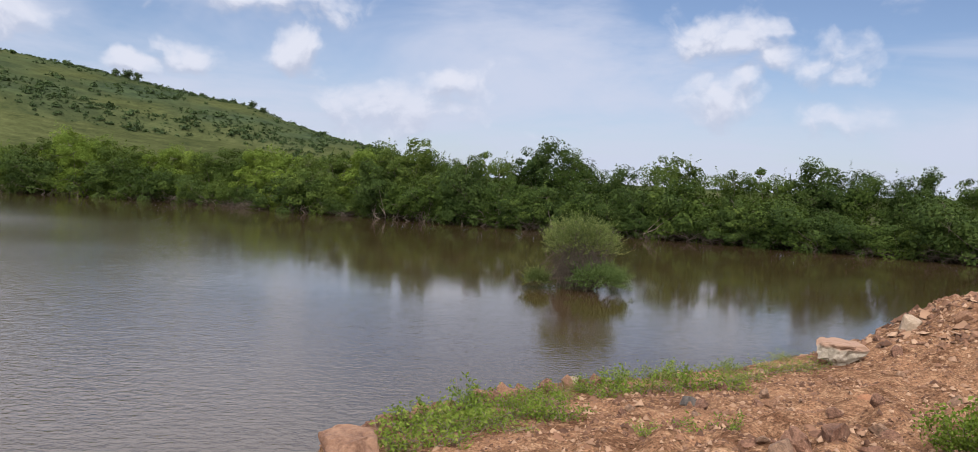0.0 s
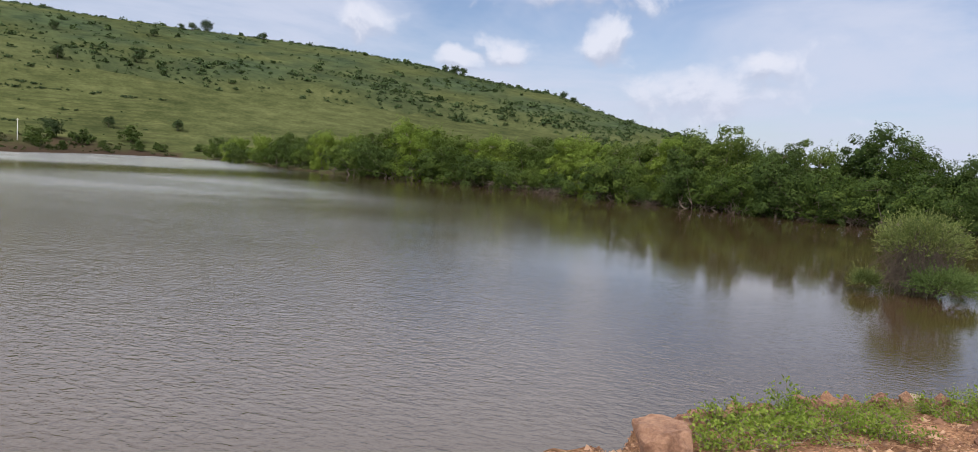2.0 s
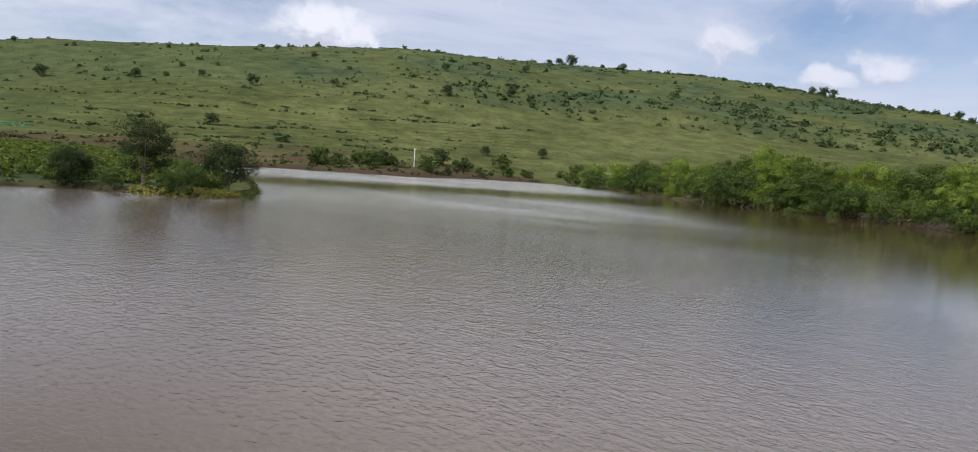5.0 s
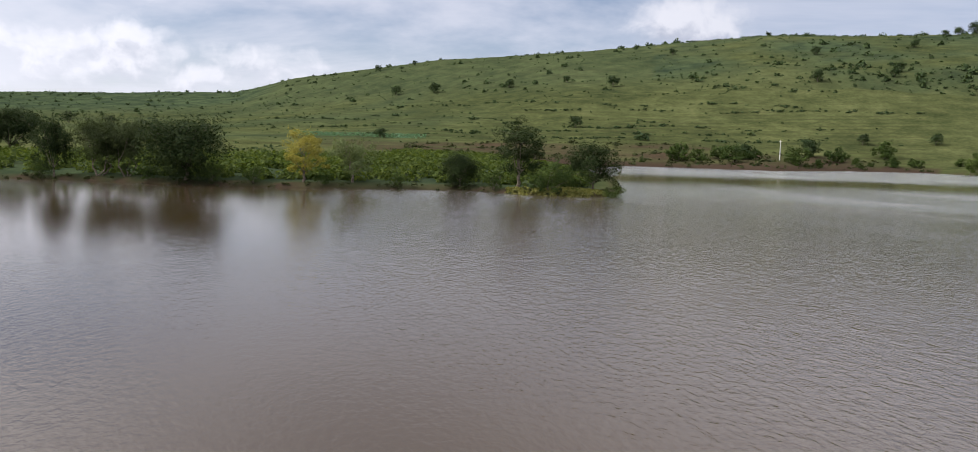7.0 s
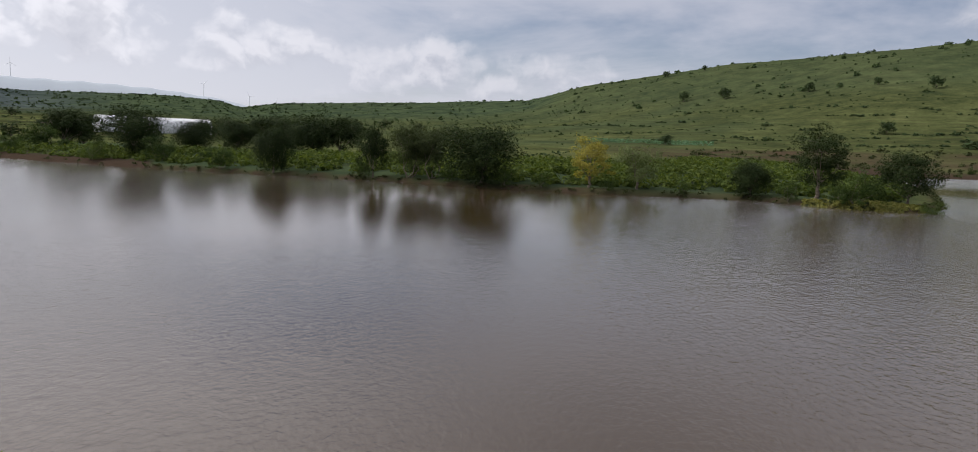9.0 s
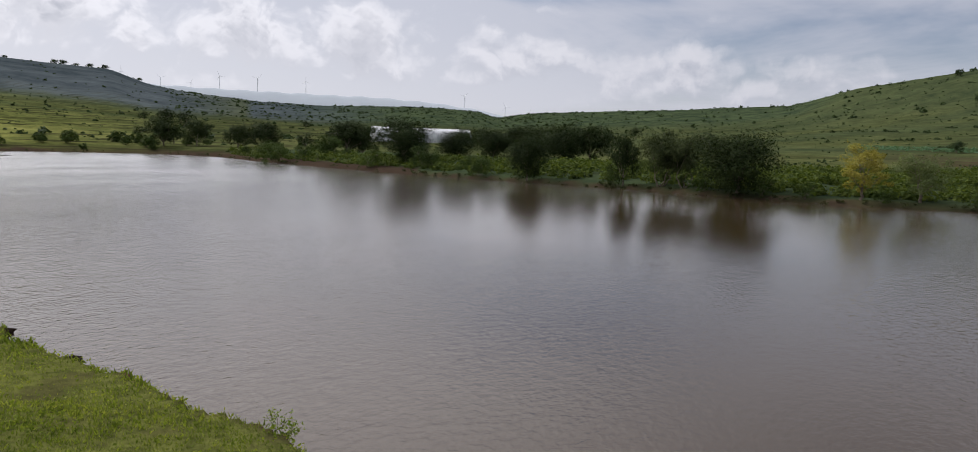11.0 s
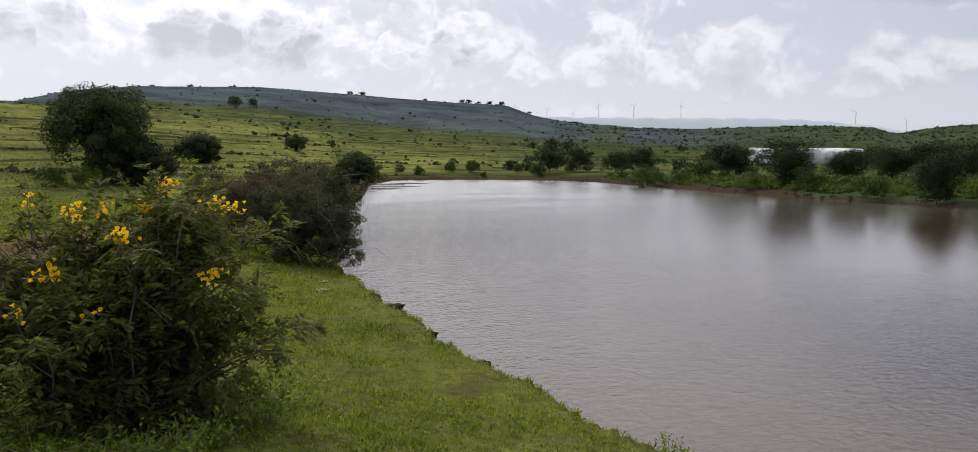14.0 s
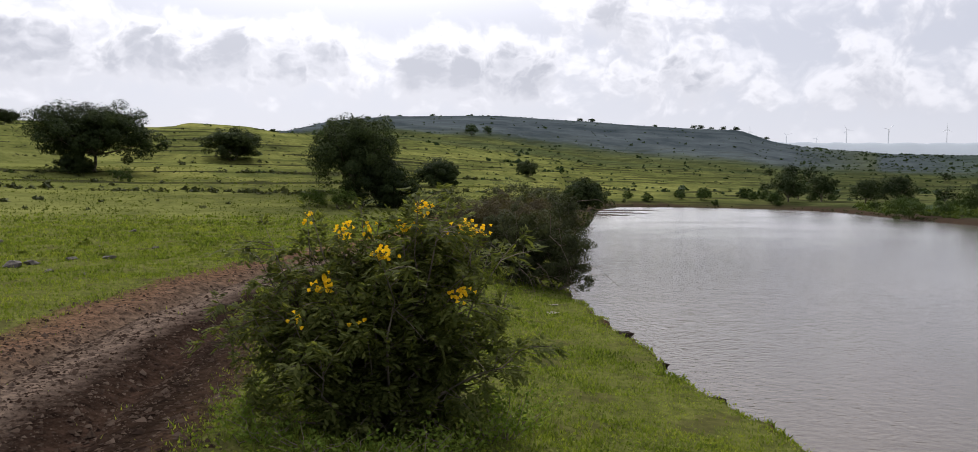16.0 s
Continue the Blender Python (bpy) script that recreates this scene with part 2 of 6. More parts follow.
ROCK = plain("brown rock", (0.085, 0.050, 0.032), (0.25, 0.152, 0.094), 2.4, 0.85, 0.6, 0.03)
ROCK_PALE = plain("pale rock", (0.20, 0.148, 0.100), (0.36, 0.275, 0.195), 2.0, 0.85, 0.6, 0.03)
STONE_DARK = plain("dark field stone", (0.035, 0.03, 0.027), (0.11, 0.095, 0.08), 3.0, 0.9, 0.6, 0.03)
CLOD = plain("red earth clods", (0.115, 0.060, 0.034), (0.25, 0.136, 0.078), 6.0, 0.95, 0.6, 0.03)
CONCRETE = plain("weathered concrete", (0.40, 0.39, 0.37), (0.58, 0.57, 0.54), 3.0, 0.85, 0.2)
WHITE = plain("white paint", (0.72, 0.72, 0.71), (0.80, 0.80, 0.79), 1.0, 0.5, 0.05)
FILM = plain("milky plastic film", (0.50, 0.52, 0.54), (0.64, 0.65, 0.66), 0.4, 0.35, 0.1)


# ---- the land ----
# shore of the pond, clockwise from the heap of earth round the near bank and back along the far bank
SHORE_NEAR = [(44, 34), (26, 31), (17, 26.5), (11.2, 20.8), (8.2, 17.0), (4.6, 14.0), (3.2, 13.0), (1.0, 12.0), (-0.8, 10.3),
              (-1.9, 8.8), (-2.5, 7.3), (-3.4, 5.2), (-4.3, 3.0), (-5.2, 0), (-5.9, -2.5), (-6.5, -4.6), (-7.0, -6.4),
              (-7.6, -8.8), (-8.25, -10.9), (-9.0, -13.4), (-10.6, -18.0), (-12.3, -22.0), (-16, -29), (-23, -40), (-37, -61), (-62, -100)]
SHORE_FAR = [(-80, -121), (-95, -121), (-108, -110), (-106, -96), (-89, -70), (-77, -47), (-69.2, -28), (-65.6, -15), (-60, -5),
             (-57.8, 2.5), (-56.8, 8.5), (-56, 14.2), (-50, 19), (-49.5, 23), (-56, 27.5), (-75, 36), (-110, 46), (-150, 55), (-154, 70),
             (-148, 87), (-133, 98), (-144, 124), (-140, 141), (-118, 139), (-94, 120), (-73, 105.5), (-41, 95), (-18, 79),
             (1, 68), (13, 61.3), (22.5, 54.5), (30.2, 48.5), (44, 41)]
SHORE = np.array(SHORE_NEAR + SHORE_FAR, float)


def shore_distance(x, y):
    """Metres to the shore, positive on land."""
    x, y = np.asarray(x, float), np.asarray(y, float)
    best = np.full(x.shape, 1e9)
    inside = np.zeros(x.shape, bool)
    for (ax, ay), (bx, by) in zip(SHORE, np.roll(SHORE, -1, 0)):
        ex, ey = bx - ax, by - ay
        t = np.clip(((x - ax) * ex + (y - ay) * ey) / (ex * ex + ey * ey), 0, 1)
        best = np.minimum(best, np.hypot(x - ax - t * ex, y - ay - t * ey))
        cross = ((ay > y) != (by > y)) & (x < ex * (y - ay) / (by - ay + 1e-12) + ax)
        inside ^= cross
    return np.where(inside, -best, best)


# the skyline of the hills: turn, distance, height in degrees above the eye
SKYLINE = [(-60, 300, 0.4), (0, 320, 0.9), (6, 430, 1.9), (9, 470, 2.8), (12, 480, 3.4), (14.5, 490, 4.1), (17.3, 500, 5.1),
           (23.4, 515, 5.9), (27, 520, 6.6), (32, 520, 7.15), (37, 520, 7.5), (44, 515, 7.7), (49, 510, 7.8), (55, 500, 8.05), (62, 500, 7.45),
           (68.5, 500, 6.9), (77.8, 520, 6.2), (82.3, 540, 5.45), (87.5, 580, 4.6), (91.7, 650, 3.4), (99, 720, 3.0), (106, 760, 2.68),
           (110, 800, 2.45), (112.2, 800, 2.1), (113.6, 800, 2.5), (117, 800, 2.68), (121, 800, 2.62), (125, 820, 2.5), (129, 850, 2.6), (134, 900, 3.0), (136.2, 900, 3.4), (138.5, 900, 4.2)]
SKYLINE += [(144.7, 900, 4.5), (149.3, 900, 4.8), (156, 900, 5.12), (163.7, 890, 4.82), (168, 880, 4.3), (171, 870, 3.5), (200, 800, 3.0), (300, 300, 0.4)]
# the lower slopes, in the same way
SLOPE = [(-60, 200, 0.2), (0, 200, 0.3), (9, 300, 1.0), (17.6, 330, 2.4), (35, 300, 3.8), (49, 290, 4.6), (68, 290, 3.7), (85, 350, 2.2), (95, 400, 1.5),
         (110, 400, 1.0), (125, 400, 0.9), (140, 350, 1.1), (148, 330, 1.5), (155, 300, 2.5), (163, 260, 3.3), (169, 200, 3.55),
         (172, 190, 3.7), (176.5, 190, 4.0), (180, 190, 3.65), (189, 190, 3.5), (215, 190, 2.5), (300, 200, 0.2)]
# the far tableland that carries the wind turbines
FAR = [(-60, 0.2), (60, 0.2), (95, 0.6), (107, 1.6), (111, 2.0), (113, 2.6), (117, 3.08), (121, 3.3), (127, 3.36), (132, 3.42), (137, 3.5), (145, 3.3), (170, 3.0), (230, 0.5), (300, 0.2)]


def table(rows, a, col):
    """Smooth look-up along the turn."""
    t = np.array(rows)
    return np.interp(a, t[:, 0], t[:, col])


def swell(x, y, size, seed):
    """Cheap smooth relief from a few crossing waves, about -1 to 1."""
    rng = np.random.default_rng(seed)
    out = np.zeros(np.shape(x))
    for k in range(7):
        d, ph, f = rng.uniform(0, 2 * np.pi), rng.uniform(0, 2 * np.pi), rng.uniform(0.6, 1.7)
        out += np.sin((x * np.cos(d) + y * np.sin(d)) * f * 2 * np.pi / size + ph)
    return out / 3.2


TRACK = np.array([(2.6, 2.0), (2.2, -3.0), (1.5, -7.0), (0.5, -11.0), (-0.6, -14.5), (-2.6, -18.5), (-6.5, -24.0), (-12, -31), (-19, -46)])


def track_distance(x, y):
    best = np.full(np.shape(x), 1e9)
    for (ax, ay), (bx, by) in zip(TRACK[:-1], TRACK[1:]):
        ex, ey = bx - ax, by - ay
        t = np.clip(((x - ax) * ex + (y - ay) * ey) / (ex * ex + ey * ey), 0, 1)
        best = np.minimum(best, np.hypot(x - ax - t * ex, y - ay - t * ey))
    return best + 0.55 * np.maximum(y + 1.5, 0)


def ease(v):
    v = np.clip(v, 0, 1)
    return v * v * (3 - 2 * v)


HEAP = 1.0


def ground_height(x, y):
    x, y = np.asarray(x, float), np.asarray(y, float)
    a = np.degrees(np.arctan2(-x, y))
    a = np.where(a < -60, a + 360, a)
    r = np.hypot(x, y) + 1e-6
    d = shore_distance(x, y)
    near = (a > 151) | (a < -33) | (r < 34)
    # plain land between the shore and the slopes
    shore_r = np.where(near, 45.0, np.maximum(r - np.maximum(d, 0), 40.0))
    bank_z = np.where(near, 1.6, 1.1)
    r1, z1 = table(SLOPE, a, 1), EYE_Z + table(SLOPE, a, 1) * np.tan(np.radians(table(SLOPE, a, 2)))
    r2, z2 = table(SKYLINE, a, 1), EYE_Z + table(SKYLINE, a, 1) * np.tan(np.radians(table(SKYLINE, a, 2)))
    far_a = table(FAR, a, 1)
    r4, z4 = 3500.0, EYE_Z + 3500 * np.tan(np.radians(far_a * 0.5))
    start = np.minimum(shore_r + 6, r1 - 15)
    t1 = np.clip((r - start) / (r1 - start), 0, 1)
    z = bank_z + (z1 - bank_z) * (0.55 * t1 + 0.45 * t1 * t1)
    t2 = np.clip((r - r1) / (r2 - r1), 0, 1)
    z = np.where(r > r1, z1 + (z2 - z1) * (0.35 * t2 + 0.65 * ease(t2)), z)
    # a shallow valley behind the lower spur
    z = z - 9.0 * np.exp(-((t2 - 0.13) / 0.10) ** 2) * (r > r1) * ease((a - 8) / 6) * ease((56 - a) / 8)
    # behind the skyline the land stays level or falls, then climbs to the tableland
    t3 = np.clip((r - r2) / np.maximum(r4 - r2, 1), 0, 1)
    low = np.minimum(z2, EYE_Z + r2 * 0.012)
    t3b = ease(np.clip((r - r2 - 120) / 700, 0, 1))
    back = z2 + (low - z2) * t3b
    rim = ease(np.clip((r - 3050) / 450, 0, 1))
    back = back + (z4 - back) * rim
    z = np.where(r > r2, back, z)
    # near land on the dam: falls gently from the crest to the bank
    crest = np.interp(r, [0, 3.5, 7.5, 14, 30, 51], [1.6, 1.5, 1.08, 0.95, 1.25, 1.6])
    z = np.where(near & (r < 51) & (a > 100), crest, z)
    z = np.where(near & (r < 60) & (a <= 100), np.interp(r, [0, 4, 9, 16, 30, 60], [1.6, 1.5, 0.85, 0.85, 0.9, 1.0]), z)
    # heap of dug earth
    hx, hy = 10.1, 14.7
    q = np.hypot((x - hx) / 2.9, (y - hy) / 2.9)
    heap = HEAP * np.exp(-q ** 3) * (1 + 0.14 * swell(x, y, 1.3, 5))
    # relief: terraces on the slopes, lumps by the shore
    z = z + 0.012 * np.clip(r - 60, 0, 500) ** 0.8 * 0.5 * swell(x, y, 90, 3) * np.clip(1.3 - r / r2, 0, 1) * np.clip(d / 30, 0, 1)
    hill = (r > 70) & (r < 700)
    step = 1.7
    q = z / step + 0.25 * swell(x, y, 60, 11)
    sharp = (np.floor(q) + ease((q - np.floor(q) - 0.35) / 0.3) - q) * step
    z = z + np.where(hill, 0.8 * sharp * np.clip((r - 60) / 60, 0, 1) * np.clip((a - 80) / 30, 0.4, 1), 0)
    rocky = ease((18 - a) / 6) * ease((34 - r) / 6) * (a > -60)
    z = z + rocky * (0.11 * swell(x, y, 1.1, 21) + 0.07 * swell(x, y, 0.45, 22))
    z = z + 0.035 * swell(x, y, 2.3, 23) * (r < 60) * np.clip(d, 0, 1)
    # wheel ruts
    td = track_distance(x, y)
    z = z - (0.15 + 0.05 * swell(x, y, 1.2, 41)) * np.exp(-((td - 0.85) / 0.24) ** 2) * (r < 60) - 0.05 * ease((1.9 - td) / 0.6) * (r < 60)
    # the bank: a small broken step up from the water
    jag = 0.13 * swell(x, y, 3.3, 31) + 0.09 * swell(x, y, 1.0, 33) + 0.05 * swell(x, y, 0.42, 32)
    near = near & (r < 45)
    lip = np.where(near, 0.42, 0.3)
    dd = d + np.where(r < 60, jag, 0)
    up = ease(dd / np.where(near, 0.35, 0.8))
    top = lip + (z - lip) * ease(dd / np.where(near, 5.5, 10.0))
    top = top + heap * ease(dd / 1.6)
    return np.where(dd > 0, -0.25 + (top + 0.25) * up, -0.25 + np.maximum(dd * 0.5, -1.5))


def terrace_face(x, y):
    """True where a field step falls steeply."""
    z = ground_height(x, y)
    q = z / 1.7 + 0.25 * swell(x, y, 60, 11)
    return np.abs(q - np.floor(q) - 0.5) < 0.07


def gz(x, y):
    return float(ground_height(np.array([x]), np.array([y]))[0])


def mesh_from(name, verts, faces, mat=None, smooth=False):
    """A mesh from arrays of corners and of faces with 3 or 4 corners each."""
    verts, faces = np.asarray(verts, np.float32), np.asarray(faces, np.int32)
    k = faces.shape[1]
    me = bpy.data.meshes.new(name)
    me.vertices.add(len(verts))
    me.vertices.foreach_set("co", verts.ravel())
    me.loops.add(faces.size)
    me.loops.foreach_set("vertex_index", faces.ravel())
    me.polygons.add(len(faces))
    me.polygons.foreach_set("loop_start", np.arange(0, faces.size, k, dtype=np.int32))
    if smooth:
        me.polygons.foreach_set("use_smooth", np.ones(len(faces), bool))
    if mat:
        me.materials.append(mat)
    me.update(calc_edges=True)
    return me


def ground_material():
    m, n = material("open land")
    pos = n.add("ShaderNodeNewGeometry").outputs["Position"]
    at = n.add("ShaderNodeAttribute")
    at.attribute_name = "cover"
    soil, wet, wood = n.add("ShaderNodeSeparateColor", (0, at.outputs["Color"])).outputs
    at2 = n.add("ShaderNodeAttribute")
    at2.attribute_name = "fields"
    farm, green, mesa_haze = n.add("ShaderNodeSeparateColor", (0, at2.outputs["Color"])).outputs
    thatch = at2.outputs["Alpha"]
    big, mid, fine = n.noise(pos, 0.018, 5, 0.6), n.noise(pos, 0.16, 5, 0.6), n.noise(pos, 3.0, 6, 0.7)
    g = n.math("ADD", n.math("MULTIPLY", big, 0.32), n.math("ADD", n.math("MULTIPLY", mid, 0.30), n.math("ADD", n.math("MULTIPLY", n.noise(pos, 0.9, 6, 0.7), 0.24), n.math("MULTIPLY", fine, 0.14))))
    grass = n.ramp(g, (0.40, (0.023, 0.030, 0.013)), (0.62, (0.088, 0.095, 0.039)), (0.5, (0.050, 0.058, 0.022)))
    lush = n.ramp(g, (0.40, (0.044, 0.050, 0.018)), (0.62, (0.172, 0.176, 0.056)), (0.5, (0.098, 0.106, 0.031)))
    grass = n.mix(green, grass, lush)
    # dry and bare patches on the open slopes
    bare = n.span(n.math("ADD", n.math("MULTIPLY", mid, 0.6), n.math("MULTIPLY", n.noise(pos, 0.6, 5, 0.7), 0.4)), 0.56, 0.70)
    grass = n.mix(n.math("MULTIPLY", bare, n.math("SUBTRACT", 0.4, n.math("MULTIPLY", green, 0.22))), grass, (0.102, 0.095, 0.036))
    earth = n.mix(n.span(n.noise(pos, 1.4, 6, 0.65), 0.35, 0.65), (0.085, 0.043, 0.024), (0.215, 0.118, 0.067))
    earth = n.mix(n.span(n.noise(pos, 9.0, 5, 0.7), 0.45, 0.7), earth, (0.285, 0.175, 0.104))
    earth = n.mix(1.0, earth, n.ramp(n.noise(pos, 30.0, 4, 0.75), (0.34, (0.42, 0.40, 0.38)), (0.66, (1.55, 1.55, 1.55))), "MULTIPLY")
    scrub = n.ramp(n.noise(pos, 0.09, 6, 0.7), (0.35, (0.018, 0.028, 0.017)), (0.65, (0.052, 0.070, 0.033)))
    # haze put into the colour: bluer, paler scrub on the flat-topped hill
    scrub = n.mix(mesa_haze, scrub, n.ramp(n.noise(n.add("ShaderNodeMapping", ("Vector", pos), ("Scale", (1.0, 1.0, 3.0))).outputs[0], 0.014, 8, 0.72), (0.36, (0.026, 0.035, 0.040)), (0.66, (0.076, 0.090, 0.095))))
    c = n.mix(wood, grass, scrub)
    # field terraces: strips of differing green, parted by dark overgrown banks
    z = n.add("ShaderNodeSeparateXYZ", (0, pos)).outputs[2]
    q = n.math("ADD", n.math("DIVIDE", z, 1.15), n.math("MULTIPLY", n.noise(pos, 0.022, 3), 1.6))
    row = n.math("FLOOR", q)
    tint = n.add("ShaderNodeTexWhiteNoise", ("Vector", n.add("ShaderNodeCombineXYZ", (0, row), (1, n.math("FLOOR", n.math("MULTIPLY", n.noise(pos, 0.010, 1), 14.0)))).outputs[0])).outputs["Value"]
    shade = n.ramp(tint, (0.1, (0.60, 0.64, 0.60)), (0.9, (1.50, 1.42, 1.3)), (0.5, (1.0, 1.05, 0.95)))
    c = n.mix(n.math("MULTIPLY", farm, 0.5), c, n.mix(1.0, c, shade, "MULTIPLY"))
    cut = n.math("ABSOLUTE", n.math("SUBTRACT", n.math("FRACT", q), 0.5))
    ragged = n.math("ADD", n.math("MULTIPLY", n.math("SUBTRACT", n.noise(pos, 0.25, 5, 0.7), 0.5), 0.4), n.math("MULTIPLY", n.math("SUBTRACT", n.noise(pos, 0.035, 3, 0.6), 0.47), 0.9))
    bank = n.span(n.math("ADD", cut, ragged), 0.07, 0.12, 1.0, 0.0)
    c = n.mix(n.math("MULTIPLY", n.math("MULTIPLY", farm, bank), 0.95), c, (0.030, 0.032, 0.014))
    c = n.mix(n.math("MULTIPLY", thatch, 0.8), c, n.ramp(n.noise(pos, 5.0, 6, 0.7), (0.36, (0.040, 0.046, 0.013)), (0.64, (0.115, 0.124, 0.031))))
    edge = n.span(n.math("ADD", soil, n.math("MULTIPLY", n.math("SUBTRACT", n.noise(pos, 1.1, 6, 0.7), 0.5), 0.9)), 0.42, 0.58)
    c = n.mix(edge, c, earth)
    c = n.mix(wet, c, n.mix(n.noise(pos, 2.2, 6, 0.7), (0.020, 0.014, 0.010), (0.060, 0.041, 0.030)))
    # the cart track: dry gravelly crown, dark wet ruts, red earth along its far edge
    lane = n.add("ShaderNodeAttribute")
    lane.attribute_name = "lane"
    cart = n.add("ShaderNodeAttribute")
    cart.attribute_name = "cart"
    across = n.math("ADD", lane.outputs["Fac"], n.math("MULTIPLY", n.math("SUBTRACT", n.noise(pos, 1.3, 5, 0.65), 0.5), 0.16))
    mud = n.ramp(across, (0.0, (0.050, 0.045, 0.018)), (1.0, (0.075, 0.058, 0.028)), (0.10, (0.034, 0.022, 0.015)), (0.20, (0.013, 0.009, 0.007)), (0.31, (0.030, 0.019, 0.014)),
                 (0.40, (0.015, 0.010, 0.008)), (0.52, (0.105, 0.080, 0.063)), (0.68, (0.078, 0.058, 0.043)), (0.84, (0.098, 0.060, 0.038)))
    grit = n.noise(pos, 7.0, 7, 0.75)
    mud = n.mix(1.0, mud, n.ramp(grit, (0.36, (0.45, 0.45, 0.45)), (0.66, (1.7, 1.65, 1.6))), "MULTIPLY")
    edge2 = n.span(n.math("ADD", cart.outputs["Fac"], n.math("MULTIPLY", n.math("SUBTRACT", n.noise(pos, 2.2, 6, 0.7), 0.5), 1.3)), 0.40, 0.62)
    c = n.mix(edge2, c, mud)
    b = n.add("ShaderNodeBump", ("Strength", 0.7), ("Distance", 0.07), ("Height", n.math("ADD", fine, n.math("MULTIPLY", grit, 0.7))))
    p = n.add("ShaderNodeBsdfPrincipled", ("Base Color", c), ("Roughness", 1.0), ("Specular IOR Level", 0.0), ("Normal", b.outputs[0]))
    n.add("ShaderNodeOutputMaterial", (0, p.outputs[0]))
    return m


def build_ground():
    """One sheet from the dam to the horizon, fine near the camera."""
    a = np.radians(np.concatenate([np.arange(-42, 200, 0.46), np.arange(200, 318, 2.0)]))
    r = np.concatenate([[0.01, 0.5], np.geomspace(1.2, 60, 185), np.geomspace(61.3, 1100, 120), np.geomspace(1150, 4700, 32)])
    A, R = np.meshgrid(a, r)
    X, Y = -np.sin(A) * R, np.cos(A) * R
    Z = ground_height(X, Y)
    nr, na = A.shape
    i, j = np.meshgrid(np.arange(nr - 1), np.arange(na), indexing="ij")
    jn = (j + 1) % na
    f = np.stack([i * na + j, i * na + jn, (i + 1) * na + jn, (i + 1) * na + j], -1).reshape(-1, 4)
    v = np.stack([X, Y, Z], -1).reshape(-1, 3)
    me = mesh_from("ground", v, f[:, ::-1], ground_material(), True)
    # cover: bare soil, wet mud, scrub; mud and scrub also darken some shaded ground
    x, y, z = v.T
    deg = np.degrees(np.arctan2(-x, y))
    deg = np.where(deg < -60, deg + 360, deg)
    rr = np.hypot(x, y)
    d = shore_distance(x, y)
    soil = ease((24 - deg) / 16) * ease((deg + 58) / 14) * ease((36 - rr) / 5) * ease((rr - 0.3) / 2.5)
    soil = np.maximum(soil, ease((2.0 - track_distance(x, y)) / 0.9) * (rr < 70))
    soil = np.maximum(soil, 0.75 * ease((0.5 - d) / 0.4) * (rr < 62))
    soil = np.maximum(soil, 0.28 * ease((np.where(deg > 118, 4.0, 0.7) - d) / 1.4) * (rr > 45))
    # ploughed strip at the foot of the hill beyond the spit
    ploughed = ease((rr - 140) / 10) * ease((206 + 6 * swell(x, y, 40, 83) - rr) / 6) * ease((deg - 45) / 5) * ease((88 - deg) / 6)
    ploughed = ploughed * np.clip(0.75 + 0.5 * swell(x, y, 16, 81), 0.1, 1)
    soil = np.maximum(soil, 0.46 * ploughed)
    worn = ease((-0.75 - swell(x, y, 1.5, 91) - 0.6 * swell(x, y, 0.5, 92)) / 0.35) * (rr < 30) * ease((deg - 100) / 10)
    wet = np.maximum(ease((0.18 - z) / 0.2), 0.4 * worn)
    wet = np.maximum(wet, ease((2.1 - track_distance(x, y)) / 0.5) * (rr < 70) * (1 - 0.45 * ease(swell(x, y, 7, 77) - 0.2)))
    wet = np.maximum(wet, 0.95 * ease((np.where(deg > 118, 4.5, np.where((deg > 44) & (deg < 92) & (rr > 100), 7.0, 1.6)) - d) / 1.2) * (rr > 45) * (d < 9))
    # dark undercut put into the colour of the near bank's edge
    wet = np.maximum(wet, ease((0.45 - d) / 0.3) * (rr < 45) * (deg > 60))
    wet = np.maximum(wet, 0.8 * ploughed)
    wood = ease((rr - table(SLOPE, deg, 1) - 25) / 60) * 0.55 * (rr < 1400)
    wood = np.where(deg < 62, np.clip(wood * (1.0 + 0.9 * swell(x, y, 70, 51) + 0.5 * swell(x, y, 26, 58)), 0, 1), wood)
    climb = (rr - table(SLOPE, deg, 1)) / (table(SKYLINE, deg, 1) - table(SLOPE, deg, 1))
    wood = np.maximum(wood, ease((climb - 0.84) / 0.08) * (climb < 1.1) * ease((deg - 10) / 4) * ease((40 - deg) / 10))
    wood = np.where((deg > 126) & (rr > 420), ease((rr - 420) / 120) * ease((deg - 126) / 10), wood)
    # dark cover on the far ridge, standing in for cloud shadow
    wood = np.maximum(wood, ease((rr - 450) / 80) * ease((deg - 84) / 8) * (deg < 130) * (rr < 1400))
    wood = np.maximum(wood, 0.5 * ease((deg - 70) / 12) * ease((116 - deg) / 8) * ease((rr - 150) / 80) * (rr < 1300) * np.clip(0.7 + 0.6 * swell(x, y, 60, 59), 0, 1.3))
    # ground under the spit's crop and trees darkened, their shade put into the cover
    wood = np.maximum(wood, 0.95 * ease((deg - 64) / 4) * ease((131 - deg) / 4) * (rr > 50) * (rr < 150) * ease((d - 0.6) / 1.0) * ease((34 - d) / 6))
    wood = np.where(rr > 1300, 0.6, wood)
